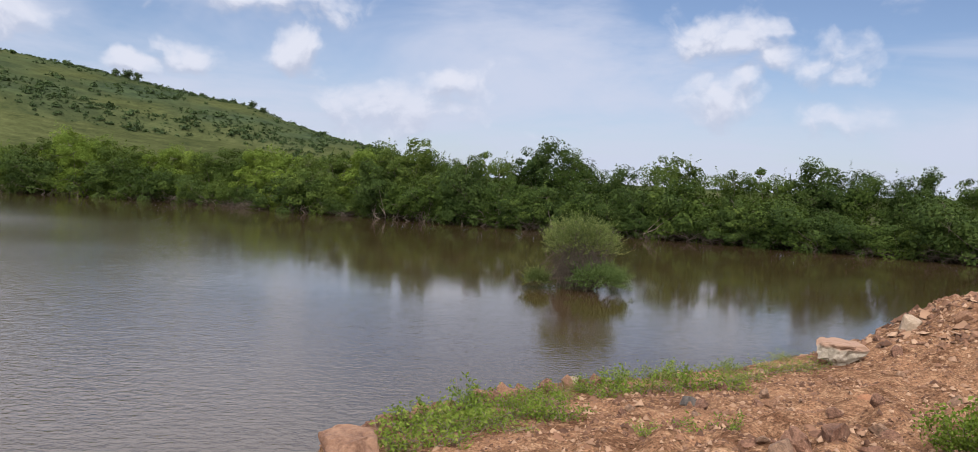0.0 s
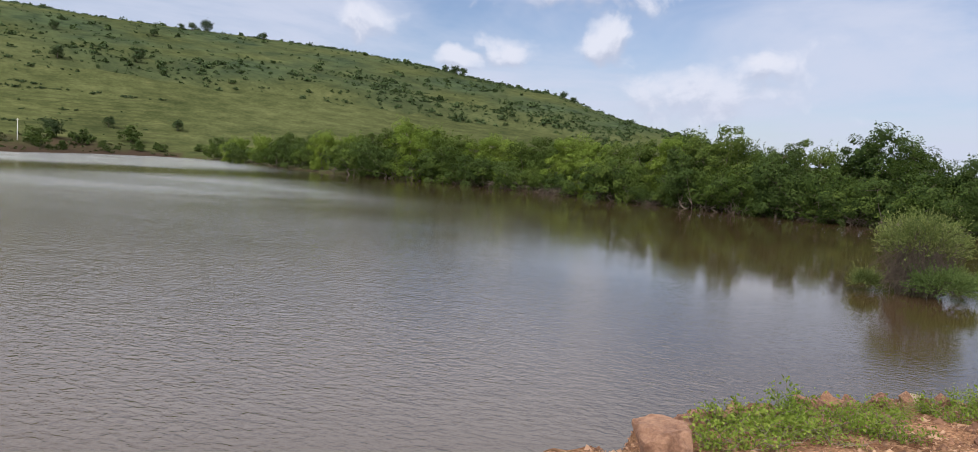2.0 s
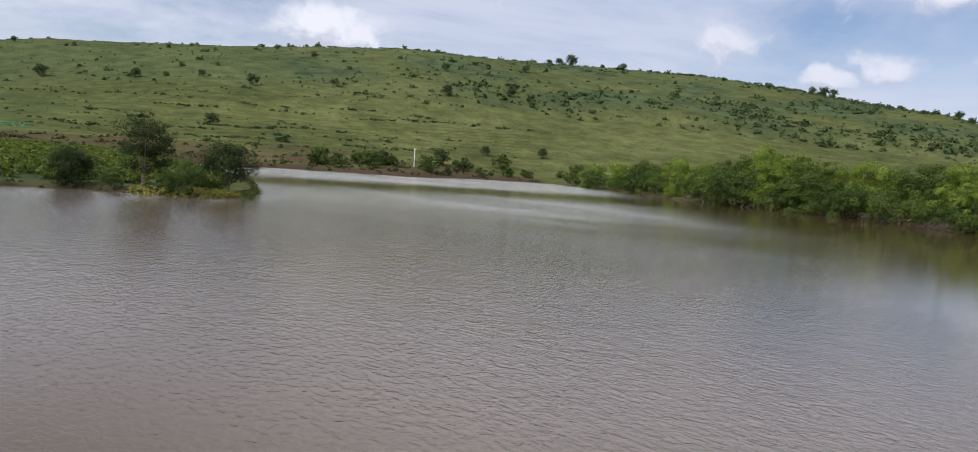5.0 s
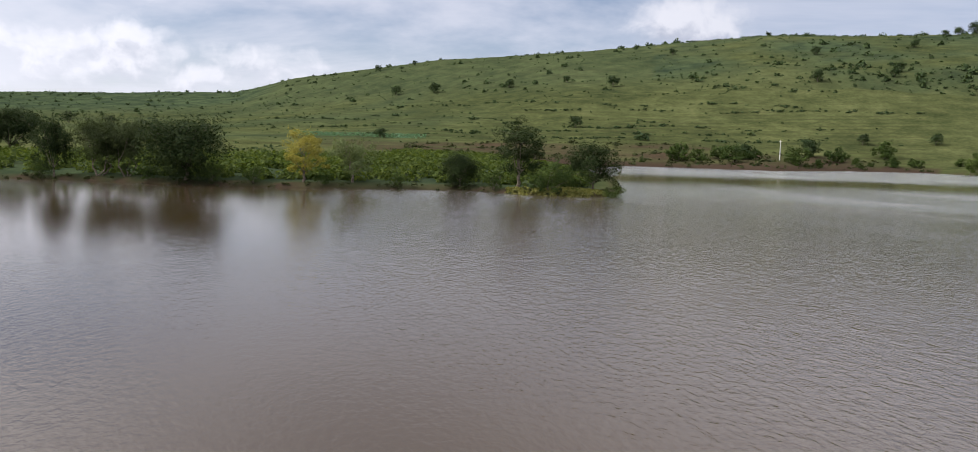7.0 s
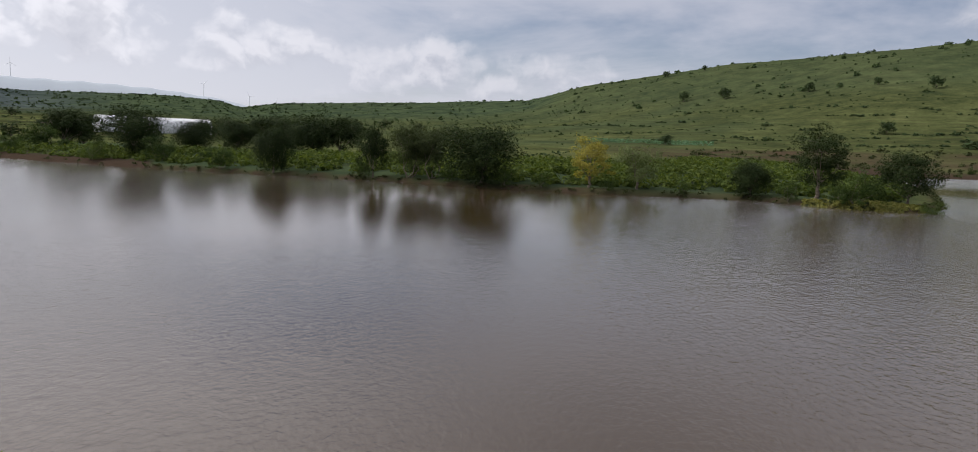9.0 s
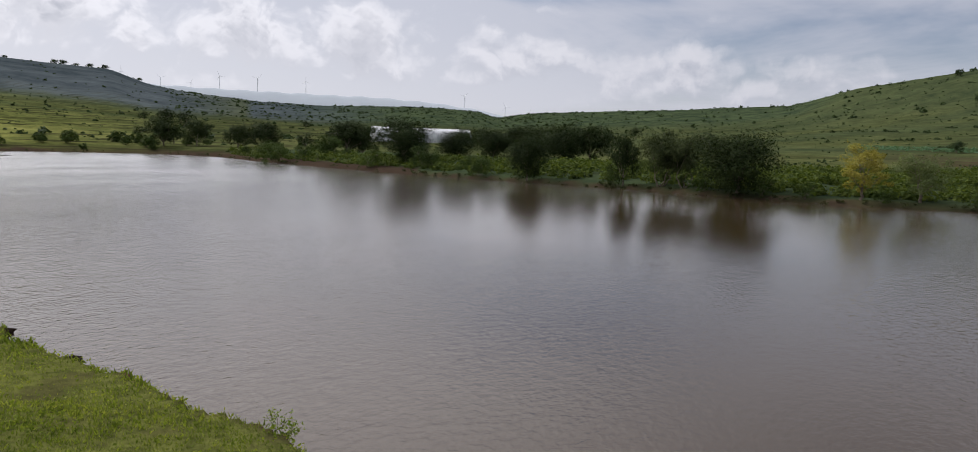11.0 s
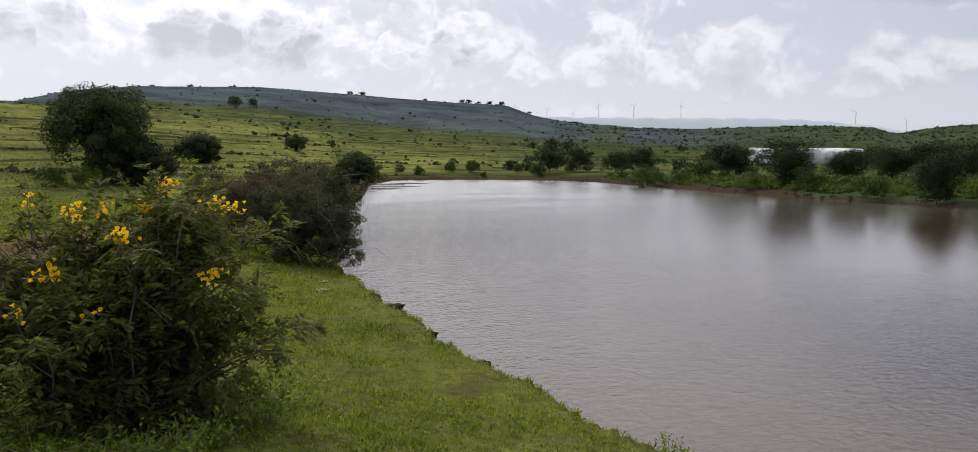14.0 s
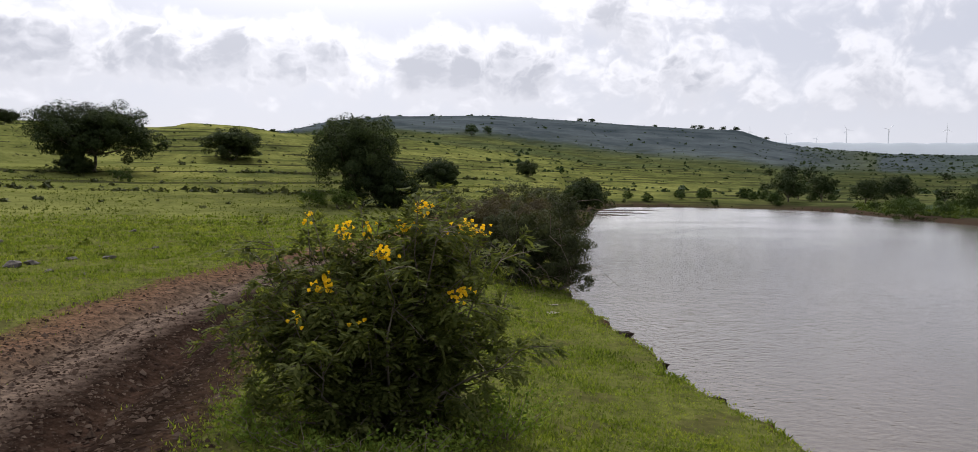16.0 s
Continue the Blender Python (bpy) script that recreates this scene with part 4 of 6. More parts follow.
SPIT_LOW = tree_meshes(207, 2.2, 2.8, 0.02, 14, 300, 0.11, LEAF_BELT, 0.8, stems=3)
SPIT = [("dark", SPIT_ROUND, 4.0, 102.9, 70.5, 1.2, 0.5), ("grey", SPIT_GREY, 5.0, 100.3, 70, 1.5, 0.78),
        ("grey", SPIT_GREY, 5.0, 98.6, 69.5, 1.35, 0.62), ("dark", SPIT_DARK, 5.0, 95.0, 66.5, 1.65, 0.98), ("yellow", SPIT_YELLOW, 4.4, 87.1, 63.5, 0.95, 0.95),
        ("sparse", SPIT_SPARSE, 3.8, 83.7, 62.5, 0.35, 1.05), ("dark", SPIT_DARK, 5.0, 75.9, 60.5, -0.35, 0.9), ("tall", SPIT_TALL, 6.0, 71.6, 57, 2.25, 0.95),
        ("round", SPIT_ROUND, 4.0, 66.2, 57, 0.55, 0.85), ("dark", SPIT_DARK, 5.0, 109.9, 76, 1.0, 0.7), ("dark", SPIT_DARK, 5.0, 118.9, 96, 1.9, 1.0),
        ("dark", SPIT_ROUND, 4.0, 123.0, 124, 1.5, 1.0), ("dark", SPIT_ROUND, 4.0, 121.9, 128, 1.25, 1.0), ("dark", SPIT_DARK, 5.0, 115.0, 100, 1.15, 1.0), ("dark", SPIT_DARK, 5.0, 107.3, 108, 1.75, 0.95),
        ("dark", SPIT_ROUND, 4.0, 105.3, 110, 1.7, 0.9), ("dark", SPIT_DARK, 5.0, 112.3, 118, 1.3, 1.0), ("dark", SPIT_ROUND, 4.0, 110.8, 122, 1.5, 1.0), ("dark", SPIT_DARK, 5.0, 108.8, 126, 1.6, 1.0)]
SAY = {"dark": "dark green bushy tree on the grassy spit", "grey": "grey-green tree with thin stems by the water", "yellow": "small tree with yellowing leaves by the water",
       "sparse": "thin small olive-green tree by the water", "tall": "tall olive-green tree at the end of the spit", "round": "round olive-green tree at the tip of the spit"}
def waterside(turn, dist, inland):
    """The distance on this bearing, from dist towards the eye, that lies this far inland of the shore."""
    while dist > 30:
        x, y = polar(turn, dist)
        if shore_distance(np.array([x]), np.array([y]))[0] < inland:
            break
        dist -= 0.2
    return dist


for k, (kind, me, tall, turn, dist, tip, wide) in enumerate(SPIT):
    d = waterside(turn, dist, 1.1 + 0.4 * (k % 3)) if dist < 80 else dist
    plant_seen("tree", me, tall, turn, 0, tip, SAY[kind], "tree", "trees on the spit", wide * 1.12, k * 1.3, d)
for k, (turn, dist, tip) in enumerate([(124.2, 118, 0.5), (117.3, 88, 0.0), (93.2, 63.5, -1.5), (97.5, 67, -1.6), (80.5, 61.5, -1.9), (73.4, 59, -1.7), (70.2, 57, -2.0), (69.0, 59.5, -0.9),
                                         (64.7, 54.5, -2.5), (128.0, 113, -0.2), (126.0, 112, -0.3), (121.2, 93, -0.4), (113.6, 79, -0.6), (103.8, 69, -1.4), (90.5, 63, -1.7), (85.8, 62.5, -2.0)]):
    plant_seen("bush", SPIT_LOW if k % 3 else LOW[2], 2.2 if k % 3 else 3.0, turn, 0, tip, "low green bush on the spit's shore", "bush", "bushes on the spit", 1.0, k * 2.1, waterside(turn, dist, 0.9) if dist < 80 else dist)
# trees in the fields behind the head of the pond
for k, (turn, dist, tip, wide) in enumerate([(135.3, 165, 1.35, 1.0), (133.2, 168, 1.22, 0.8), (130.5, 160, 0.95, 1.15), (128.5, 155, 1.2, 0.95)]):
    plant_seen("tree", SPIT_ROUND, 4.0, turn, 0, tip, "dark round-crowned tree at the head of the pond", "tree", "trees at the head of the pond", wide, k * 1.7, dist)
VALLEY = [tree_meshes(221 + k, 5.0, 6.0, 0.08, 16, 60, 0.5, LEAF_DARK, 0.8) for k in range(2)]
for k in range(40):
    rngk = np.random.default_rng(900 + k)
    turn, dist = rngk.uniform(97, 137), rngk.uniform(170, 420)
    plant_seen("tree", VALLEY[k % 2], 5.0, turn, 0, math.degrees(math.atan((gz(*polar(turn, dist)) + rngk.uniform(2.5, 5.5) - EYE_Z) / dist)),
               "dark field tree in the valley", "tree", "trees in the valley", 1.2, k, dist)
for k in range(30):
    rngk = np.random.default_rng(980 + k)
    turn = rngk.uniform(123, 151)
    dist = on_ray(turn, -1.0, 100, 200) + rngk.exponential(9)
    x, y = polar(turn, dist)
    if shore_distance(np.array([x]), np.array([y]))[0] > 0.4:
        plant("bush", LOW_FAR[k % 2], x, y, "green bush at the head of the pond", "bush", "bushes at the head of the pond", rngk.uniform(0.3, 0.75), k * 1.9)
# bushes along the foot of the hill
for k in range(34):
    rngk = np.random.default_rng(950 + k)
    turn = rngk.uniform(40, 66)
    dist = float(on_ray(turn, -0.75, 100, 240)) + rngk.uniform(-4, 16)
    x, y = polar(turn, dist)
    if shore_distance(np.array([x]), np.array([y]))[0] > 1 and abs(turn - 53.4) > 0.9:
        plant("bush", LOW_FAR[k % 2], x, y, "green bush at the foot of the hill", "bush", "bushes at the foot of the hill", (0.3 + 1.1 * rngk.random() ** 2), k * 1.9)


def clump_field(name, label, rng, xy, size, count, leaf, mat, flat=0.7, category="", z_off=0.0):
    """Many small bushes as one thing that nobody could count."""
    xy = np.asarray(xy)
    size = np.broadcast_to(np.asarray(size, float), (len(xy),))
    z = ground_height(xy[:, 0], xy[:, 1]) + z_off
    d = rng.normal(size=(len(xy), count, 3))
    d /= np.linalg.norm(d, axis=2)[..., None]
    d[..., 2] = np.abs(d[..., 2]) * 1.0
    q = (0.22 + 0.8 * rng.random((len(xy), count, 1)))
    stretch = rng.uniform(0.75, 1.35, (len(xy), 1, 2))
    P = d * q * size[:, None, None] * 0.5
    P[..., :2] *= stretch
    P[..., 2] *= flat * 2
    P += np.stack([xy[:, 0], xy[:, 1], z], -1)[:, None]
    V, Fc = leaves(rng, P.reshape(-1, 3), 1.0, d.reshape(-1, 3) * 1.8, 0.8, 0.0, 3)
    # scale each leaf about its middle
    V = V.reshape(-1, 3, 3)
    mid = P.reshape(-1, 1, 3)
    V = mid + (V - mid) * (np.repeat(size, count) * leaf)[:, None, None]
    ob = new(name, mesh_from(name, V.reshape(-1, 3), Fc, mat))
    return tagged(ob, label, category, kind="stuff")


def scatter(rng, n, turns, dists, power=1.0):
    a = np.radians(rng.uniform(*turns, n))
    u = rng.random(n)
    r = (dists[0] ** power + u * (dists[1] ** power - dists[0] ** power)) ** (1 / power)
    return np.stack([-np.sin(a) * r, np.cos(a) * r], -1), np.degrees(a), r


def build_crop():
    rng = np.random.default_rng(31)
    xy, a, r = scatter(rng, 16000, (66, 131), (56, 150))
    d = shore_distance(xy[:, 0], xy[:, 1])
    depth = np.interp(a, [66, 75, 90, 104, 114, 131], [12, 26, 30, 26, 14, 8])
    ok = (d > 2.8) & (d < depth)
    xy = xy[ok][:4200]
    clump_field("crop_plants", "leafy green crop plants in rows on the spit", rng, xy, rng.uniform(0.8, 1.5, len(xy)), 30, 0.24, LEAF_CROP, 0.6, "crop")
    # rank growth along the water's edge
    xy, a, r = scatter(rng, 60000, (60, 150), (48, 175))
    d = shore_distance(xy[:, 0], xy[:, 1])
    ok = (d > -0.05) & (d < 0.9) & (rng.random(len(a)) < np.clip(0.55 + 0.6 * swell(xy[:, 0], xy[:, 1], 7, 85), 0.05, 1))
    xy = xy[ok]
    clump_field("shore_growth", "rank dark green growth along the water's edge", rng, xy, rng.uniform(0.25, 0.65, len(xy)), 22, 0.3, LEAF_OLIVE_DARK, 0.45, "herb")
    # pale grass on the bare tip of the spit
    xy, a, r = scatter(rng, 9000, (62.5, 72.5), (50, 60))
    ok = (shore_distance(xy[:, 0], xy[:, 1]) > 0.05) & (r < 56.5)
    xy = xy[ok]
    clump_field("tip_grass", "pale yellow-green grass on the tip of the spit", rng, xy, rng.uniform(0.15, 0.35, len(xy)), 9, 0.6, LEAF_PALE, 0.35, "grass")


build_crop()


def build_scrub():
    rng = np.random.default_rng(41)
    # thick scrub on the upper slopes of the hill's end, thin on the rest
    xy, a, r = scatter(rng, 16000, (6, 62), (250, 540), 2)
    r1, r2 = table(SLOPE, a, 1), table(SKYLINE, a, 1)
    t = (r - r1) / (r2 - r1)
    dens = np.interp(a, [6, 20, 36, 46, 62], [0.58, 0.58, 0.26, 0.14, 0.06])
    patch = swell(xy[:, 0], xy[:, 1], 70, 51) * 0.55 + swell(xy[:, 0], xy[:, 1], 24, 57) * 0.4 + 0.55 + 0.75 * np.exp(-((t - 0.28) / 0.14) ** 2) + 0.1 * np.exp(-((t - 0.95) / 0.05) ** 2) - 0.4 * np.exp(-((t - 0.62) / 0.16) ** 2)
    ok = (t > 0.1) & (t < 1.02) & (rng.random(len(a)) < dens * patch)
    xy1 = xy[ok][:1900]
    # thickets, drawn out along the slope
    cent = xy[ok][1900:2080]
    parts = [xy1]
    for c in cent:
        k = int(4 + rng.exponential(9))
        side = np.array([c[1], -c[0]]) / np.hypot(*c)
        parts.append(c + side * rng.normal(0, 9, (k, 1)) + rng.normal(0, 3.0, (k, 2)))
    xy1 = np.vstack(parts)
    # scattered bushes over the whole hillside
    xy, a, r = scatter(rng, 6500, (40, 112), (200, 760), 2)
    t = (r - table(SLOPE, a, 1)) / (table(SKYLINE, a, 1) - table(SLOPE, a, 1))
    ok = rng.random(len(a)) < np.where(t > 0.05, 0.6, 0.07) * (1 + 0.8 * swell(xy[:, 0], xy[:, 1], 60, 52))
    xy2 = xy[ok & (t < 1.02)]
    both = np.vstack([xy1, xy2])
    size = np.clip(rng.lognormal(0.12, 0.65, len(both)), 0.5, 5.0)
    size[len(xy1):] *= 0.85
    clump_field("hill_scrub", "dark green scrub scattered over the hillside", rng, both, size, 44, 0.28, LEAF_HILL, 0.5, "scrub")
    # broken rows of bushes and stones along old field edges on the slope
    spots = []
    for high, first, last in ((0.9, 50, 90), (1.25, 54, 92), (1.7, 48, 90), (2.1, 60, 86), (2.9, 44, 84), (3.3, 52, 80), (4.2, 50, 78)):
        turn = first + rng.uniform(0, 2)
        while turn < last:
            turn += rng.exponential(0.22) + (rng.uniform(1.0, 4.0) if rng.random() < 0.05 else 0)
            spots.append(polar(turn, on_ray(turn, high + 0.10 * math.sin(turn * 0.5 + high * 9) + rng.normal(0, 0.025), 150, 600)))
    xy = np.array(spots)
    clump_field("hedge_rows", "dark low bushes in broken rows along the old field edges", rng, xy, np.clip(rng.lognormal(0.0, 0.45, len(xy)), 0.5, 3.0), 34, 0.28, LEAF_HILL, 0.42, "scrub")
    # weeds and heaps of brush on the broken ground above the far shore
    xy, a, r = scatter(rng, 2600, (44, 80), (150, 208))
    ok = (shore_distance(xy[:, 0], xy[:, 1]) > 1.5) & (rng.random(len(a)) < np.clip(0.35 + 0.5 * swell(xy[:, 0], xy[:, 1], 14, 86), 0, 1))
    xy = xy[ok]
    clump_field("brush", "olive-brown brush on the broken ground above the far shore", rng, xy, np.clip(rng.lognormal(-0.3, 0.5, len(xy)), 0.3, 2.2), 20, 0.36, LEAF_OLIVE_DARK, 0.45, "scrub")
    # a patch of blue-green vegetables beyond the spit
    spots = [polar(turn, on_ray(turn, high, 120, 320)) for turn, high in zip(rng.uniform(78.5, 88, 700), rng.uniform(0.55, 0.85, 700))]
    clump_field("vegetable_field", "blue-green vegetable plants in a far field", rng, np.array(spots), rng.uniform(0.5, 0.9, 700), 12, 0.5, LEAF_CABBAGE, 0.3, "crop")
    # small dark tufts along the field steps
    xy, a, r = scatter(rng, 90000, (44, 205), (70, 520), 1.4)
    ok = terrace_face(xy[:, 0], xy[:, 1]) & (shore_distance(xy[:, 0], xy[:, 1]) > 4)
    ok &= (rng.random(len(a)) < np.clip(0.6 + 0.4 * swell(xy[:, 0], xy[:, 1], 45, 53), 0, 1))
    xy = xy[ok]
    clump_field("terrace_scrub", "low scrub and stones along the field terraces", rng, xy, rng.uniform(0.35, 1.1, len(xy)) * (0.55 + 0.45 * r[ok] / 250), 8, 0.55, LEAF_HILL, 0.35, "scrub")
    # weeds, stones and bushlets along the old field walls of the pasture, and scattered between them
    xy, a, r = scatter(rng, 60000, (146, 206), (48, 240), 1.2)
    rows = terrace_face(xy[:, 0], xy[:, 1]) & (rng.random(len(a)) < np.clip(0.5 + 0.6 * swell(xy[:, 0], xy[:, 1], 22, 56), 0, 1))
    loose = rng.random(len(a)) < 0.012 * np.clip(0.6 + 0.8 * swell(xy[:, 0], xy[:, 1], 35, 65), 0, 2)
    ok = (rows | loose) & (shore_distance(xy[:, 0], xy[:, 1]) > 3) & (track_distance(xy[:, 0], xy[:, 1]) > 2.5)
    xy = xy[ok]
    clump_field("field_edge_scrub", "olive weeds and bushlets along the field edges of the pasture", rng, xy, np.clip(rng.lognormal(-0.9, 0.5, len(xy)), 0.15, 1.3), 16, 0.4, LEAF_OLIVE_DARK, 0.4, "scrub")
    # wooded flank of the flat-topped hill; thickened on the ridge in place of cloud shadow
    xy, a, r = scatter(rng, 20000, (100, 172), (190, 960), 1.3)
    t = (r - 560) / 340
    ok = (rng.random(len(a)) < np.clip(np.where(r > 500, np.where((a > 106) & (a < 135), 0.6, 0.09), 0.10) + np.where(r > 500, 0.04, 0.25) * swell(xy[:, 0], xy[:, 1], 110, 54), 0.01, 1)) & (r < table(SKYLINE, a, 1))
    xy = xy[ok]
    clump_field("far_scrub", "dark scrub on the flat-topped hill, thickened to darken the cloud-shaded ridge", rng, xy, np.clip(rng.lognormal(0.25, 0.5, len(xy)), 0.7, 3.5), 14, 0.5, LEAF_HILL, 0.4, "scrub")
    # tufts and herbs in the near pasture
    xy, a, r = scatter(rng, 2600, (150, 204), (20, 180), 1.15)
    ok = (shore_distance(xy[:, 0], xy[:, 1]) > 1) & (track_distance(xy[:, 0], xy[:, 1]) > 2.2)
    ok &= rng.random(len(a)) < np.clip(0.35 + 0.5 * swell(xy[:, 0], xy[:, 1], 16, 55), 0.03, 1)
    xy = xy[ok]
    clump_field("pasture_tufts", "tufts of coarse grass and herbs in the pasture", rng, xy, rng.uniform(0.10, 0.34, len(xy)), 16, 0.5, LEAF_TUFT, 0.25, "grass")


build_scrub()

# -- single trees that stand out on the hill and on the skyline
HILL = [(65.0, 4.6, 9), (51.3, 4.95, 9), (60.9, 6.85, 5), (46.7, 5.2, 7), (45.7, 7.0, 6), (51.5, 6.67, 7), (44.1, 0.85, 9), (80.7, 3.63, 8), (77.9, 3.85, 9), (72.5, 4.34, 8),
        (82.0, 5.3, 5), (79.4, 5.8, 4), (46.5, 5.45, 8), (67.6, 1.59, 10), (81.8, 0.5, 9), (55.8, -0.35, 13), (51.5, -0.1, 14), (48.3, 0.81, 8), (43.3, 7.65, 6), (42.4, 7.65, 9)]
HILL += [(38.7, 7.5, 6), (25.8, 6.3, 6), (25.1, 6.2, 7), (24.5, 6.1, 7), (17.1, 4.9, 6), (16.4, 4.6, 5), (44.0, 7.6, 5), (157.7, 3.72, 10), (156.5, 3.8, 7), (68.3, 4.84, 6)]
HILL_TREE = [tree_meshes(301 + k, 5.0, 5.6, 0.10, 16, 150, 0.34, LEAF_HILL, 0.8, full=1.15, ragged=0.1, aspect=0.7) for k in range(3)]
for k, (turn, foot, size) in enumerate(HILL):
    d = on_ray(turn, foot, 120, 950)
    if d >= 950:
        d = float(table(SKYLINE, turn, 1)) - 6
    x, y = polar(turn, d)
    plant("tree", HILL_TREE[k % 3], x, y, "lone dark green tree on the grassy hillside", "tree", "trees on the hill", size * 1.9 / 1242 * d / 5.0, k * 2.3, 0.1)
for k, turn in enumerate([157.9, 149.8, 148.9, 144.4, 141.7, 141.2, 140.5, 139.7, 138.8, 136.8, 163.0, 165.2, 167.0, 160.6]):
    d = float(table(SKYLINE, turn, 1)) - 3
    x, y = polar(turn, d)
    plant("tree", HILL_TREE[k % 3], x, y, "small umbrella-shaped tree on the rim of the flat-topped hill", "tree", "trees on the rim", (1.0, 1.3, 1.5)[k % 3], k * 2.3, 0.1, None, 0.7)


# ---- things near the dam ----
def rock_mesh(name, seed, sx, sy, sz, mat, cuts=2, rough=0.16, flat_top=None):
    """A broken stone: an angular block with worn edges; larger ones get a rough skin."""
    rng = np.random.default_rng(seed)
    bm = bmesh.new()
    pts = rng.normal(size=(13, 3))
    pts /= np.linalg.norm(pts, axis=1)[:, None]
    if flat_top:
        pts[:, 2] = np.minimum(pts[:, 2], flat_top)
        pts = np.vstack([pts, [(0.8 * math.cos(a), 0.8 * math.sin(a), flat_top + rng.uniform(-0.05, 0.02)) for a in np.arange(6) * 1.047]])
    for p in pts:
        bm.verts.new(p * rng.uniform(0.85, 1.1))
    bmesh.ops.convex_hull(bm, **{"input": bm.verts[:]})
    bmesh.ops.delete(bm, geom=[v for v in bm.verts if not v.link_faces], context="VERTS")
    bmesh.ops.dissolve_limit(bm, angle_limit=0.12, verts=bm.verts[:], edges=bm.edges[:])
    bmesh.ops.bevel(bm, geom=bm.edges[:], offset=0.05, segments=1, affect="EDGES")
    bmesh.ops.triangulate(bm, faces=bm.faces[:])
    if cuts > 2:
        bmesh.ops.subdivide_edges(bm, edges=bm.edges[:], cuts=cuts - 1, use_grid_fill=True)
    for v in bm.verts:
        v.co *= 1 + rough * (0.45 * noise.noise(v.co * 1.9 + Vector((seed, 0, 0))) + 0.3 * noise.noise(v.co * 5.0 + Vector((0, seed, 0))))
        v.co = Vector((v.co.x * sx, v.co.y * sy, v.co.z * sz))
    me = bpy.data.meshes.new(name)
    bm.to_mesh(me)
    bm.free()
    me.materials.append(mat)
    return me


def two_tone_rock():
    """Pale broken rock with a red-stained top."""
    m, n = material("stained boulder")
    tc = n.add("ShaderNodeTexCoord").outputs["Object"]
    z = n.add("ShaderNodeSeparateXYZ", (0, tc)).outputs[2]
    f = n.noise(tc, 4.0, 6, 0.7)
    top = n.span(n.math("ADD", z, n.math("MULTIPLY", f, 0.18)), 0.13, 0.2)
    pale = n.mix(n.span(f, 0.4, 0.6), (0.17, 0.142, 0.105), (0.31, 0.265, 0.205))
    finish(n, n.mix(top, pale, n.mix(f, (0.17, 0.098, 0.066), (0.31, 0.20, 0.135))), 0.85, f, 0.6, 0.03)
    return m


def put_rock(me, turn, dist, label, sink=0.0, spin=0.0, tilt=0.0, group=""):
    x, y = polar(turn, dist)
    ob = new("rock", me)
    ob.matrix_world = Matrix.Translation((x, y, gz(x, y) - sink)) @ Matrix.Rotation(spin, 4, "Z") @ Matrix.Rotation(tilt, 4, "X")
    return tagged(ob, label, "rock", group)


ROCK_RUST = plain("rust-brown boulder", (0.115, 0.058, 0.035), (0.27, 0.155, 0.095), 3.2, 0.85, 0.8, 0.03)
ROCK_RED = plain("red-brown broken rock", (0.085, 0.040, 0.024), (0.24, 0.130, 0.082), 5.0, 0.9, 0.8, 0.03)
put_rock(rock_mesh("rock", 3, 0.47, 0.40, 0.31, two_tone_rock(), 5, 0.4, 0.5), 335.75, 14.9, "broken pale boulder with a reddish flat top on the earth bank", -0.2, 0.3, 0.08)
put_rock(rock_mesh("rock", 8, 0.40, 0.38, 0.43, ROCK_RUST, 4, 0.3, 0.7), 9.1, 7.95, "brown weathered boulder at the water's edge", gz(*polar(9.1, 7.95)) - 0.52, 0.9)
put_rock(rock_mesh("rock", 12, 0.30, 0.2, 0.46, ROCK_PALE, 3, 0.3, 0.55), 331.9, 16.6, "pale slab of rock sticking out of the earth heap", 0.06, 0.9, 0.35)
put_rock(rock_mesh("rock", 15, 0.21, 0.17, 0.17, plain("orange rock", (0.15, 0.066, 0.032), (0.30, 0.140, 0.068), 4.0, 0.85, 0.5), 3), 334.1, 11.6, "rust-orange stone in the red earth", 0.0, 0.4)
put_rock(rock_mesh("rock", 31, 0.23, 0.19, 0.21, ROCK_RED, 3, 0.45), 338.3, 8.1, "brown broken stone half sunk in red earth", -0.07, 2.0)
put_rock(rock_mesh("rock", 36, 0.19, 0.17, 0.18, ROCK_RED, 3, 0.45), 336.2, 8.3, "brown broken stone half sunk in red earth", -0.06, 0.7)
put_rock(rock_mesh("rock", 22, 0.13, 0.11, 0.12, STONE_DARK, 2), 345.4, 10.6, "small dark grey stone on the earth bank", 0.0, 0.7)
put_rock(rock_mesh("rock", 23, 0.32, 0.24, 0.16, ROCK_PALE, 3), 353.3, 11.7, "flat sandy stone at the edge of the bank", 0.02, 0.7)
for k, (turn, dist, s) in enumerate([(340.0, 8.3, 0.15), (339.2, 8.0, 0.11), (336.9, 8.5, 0.14), (334.2, 8.2, 0.13), (338.8, 8.8, 0.12), (341.4, 8.0, 0.10), (333.0, 9.0, 0.12), (336.2, 7.6, 0.11)]):
    put_rock(rock_mesh("rock", 150 + k, s * 1.2, s, s * 0.75, ROCK_RED, 3, 0.35), turn, dist, "red-brown broken rock in crumbled earth", -0.01, k * 1.1, 0.1 * k, "broken rocks on the bank")
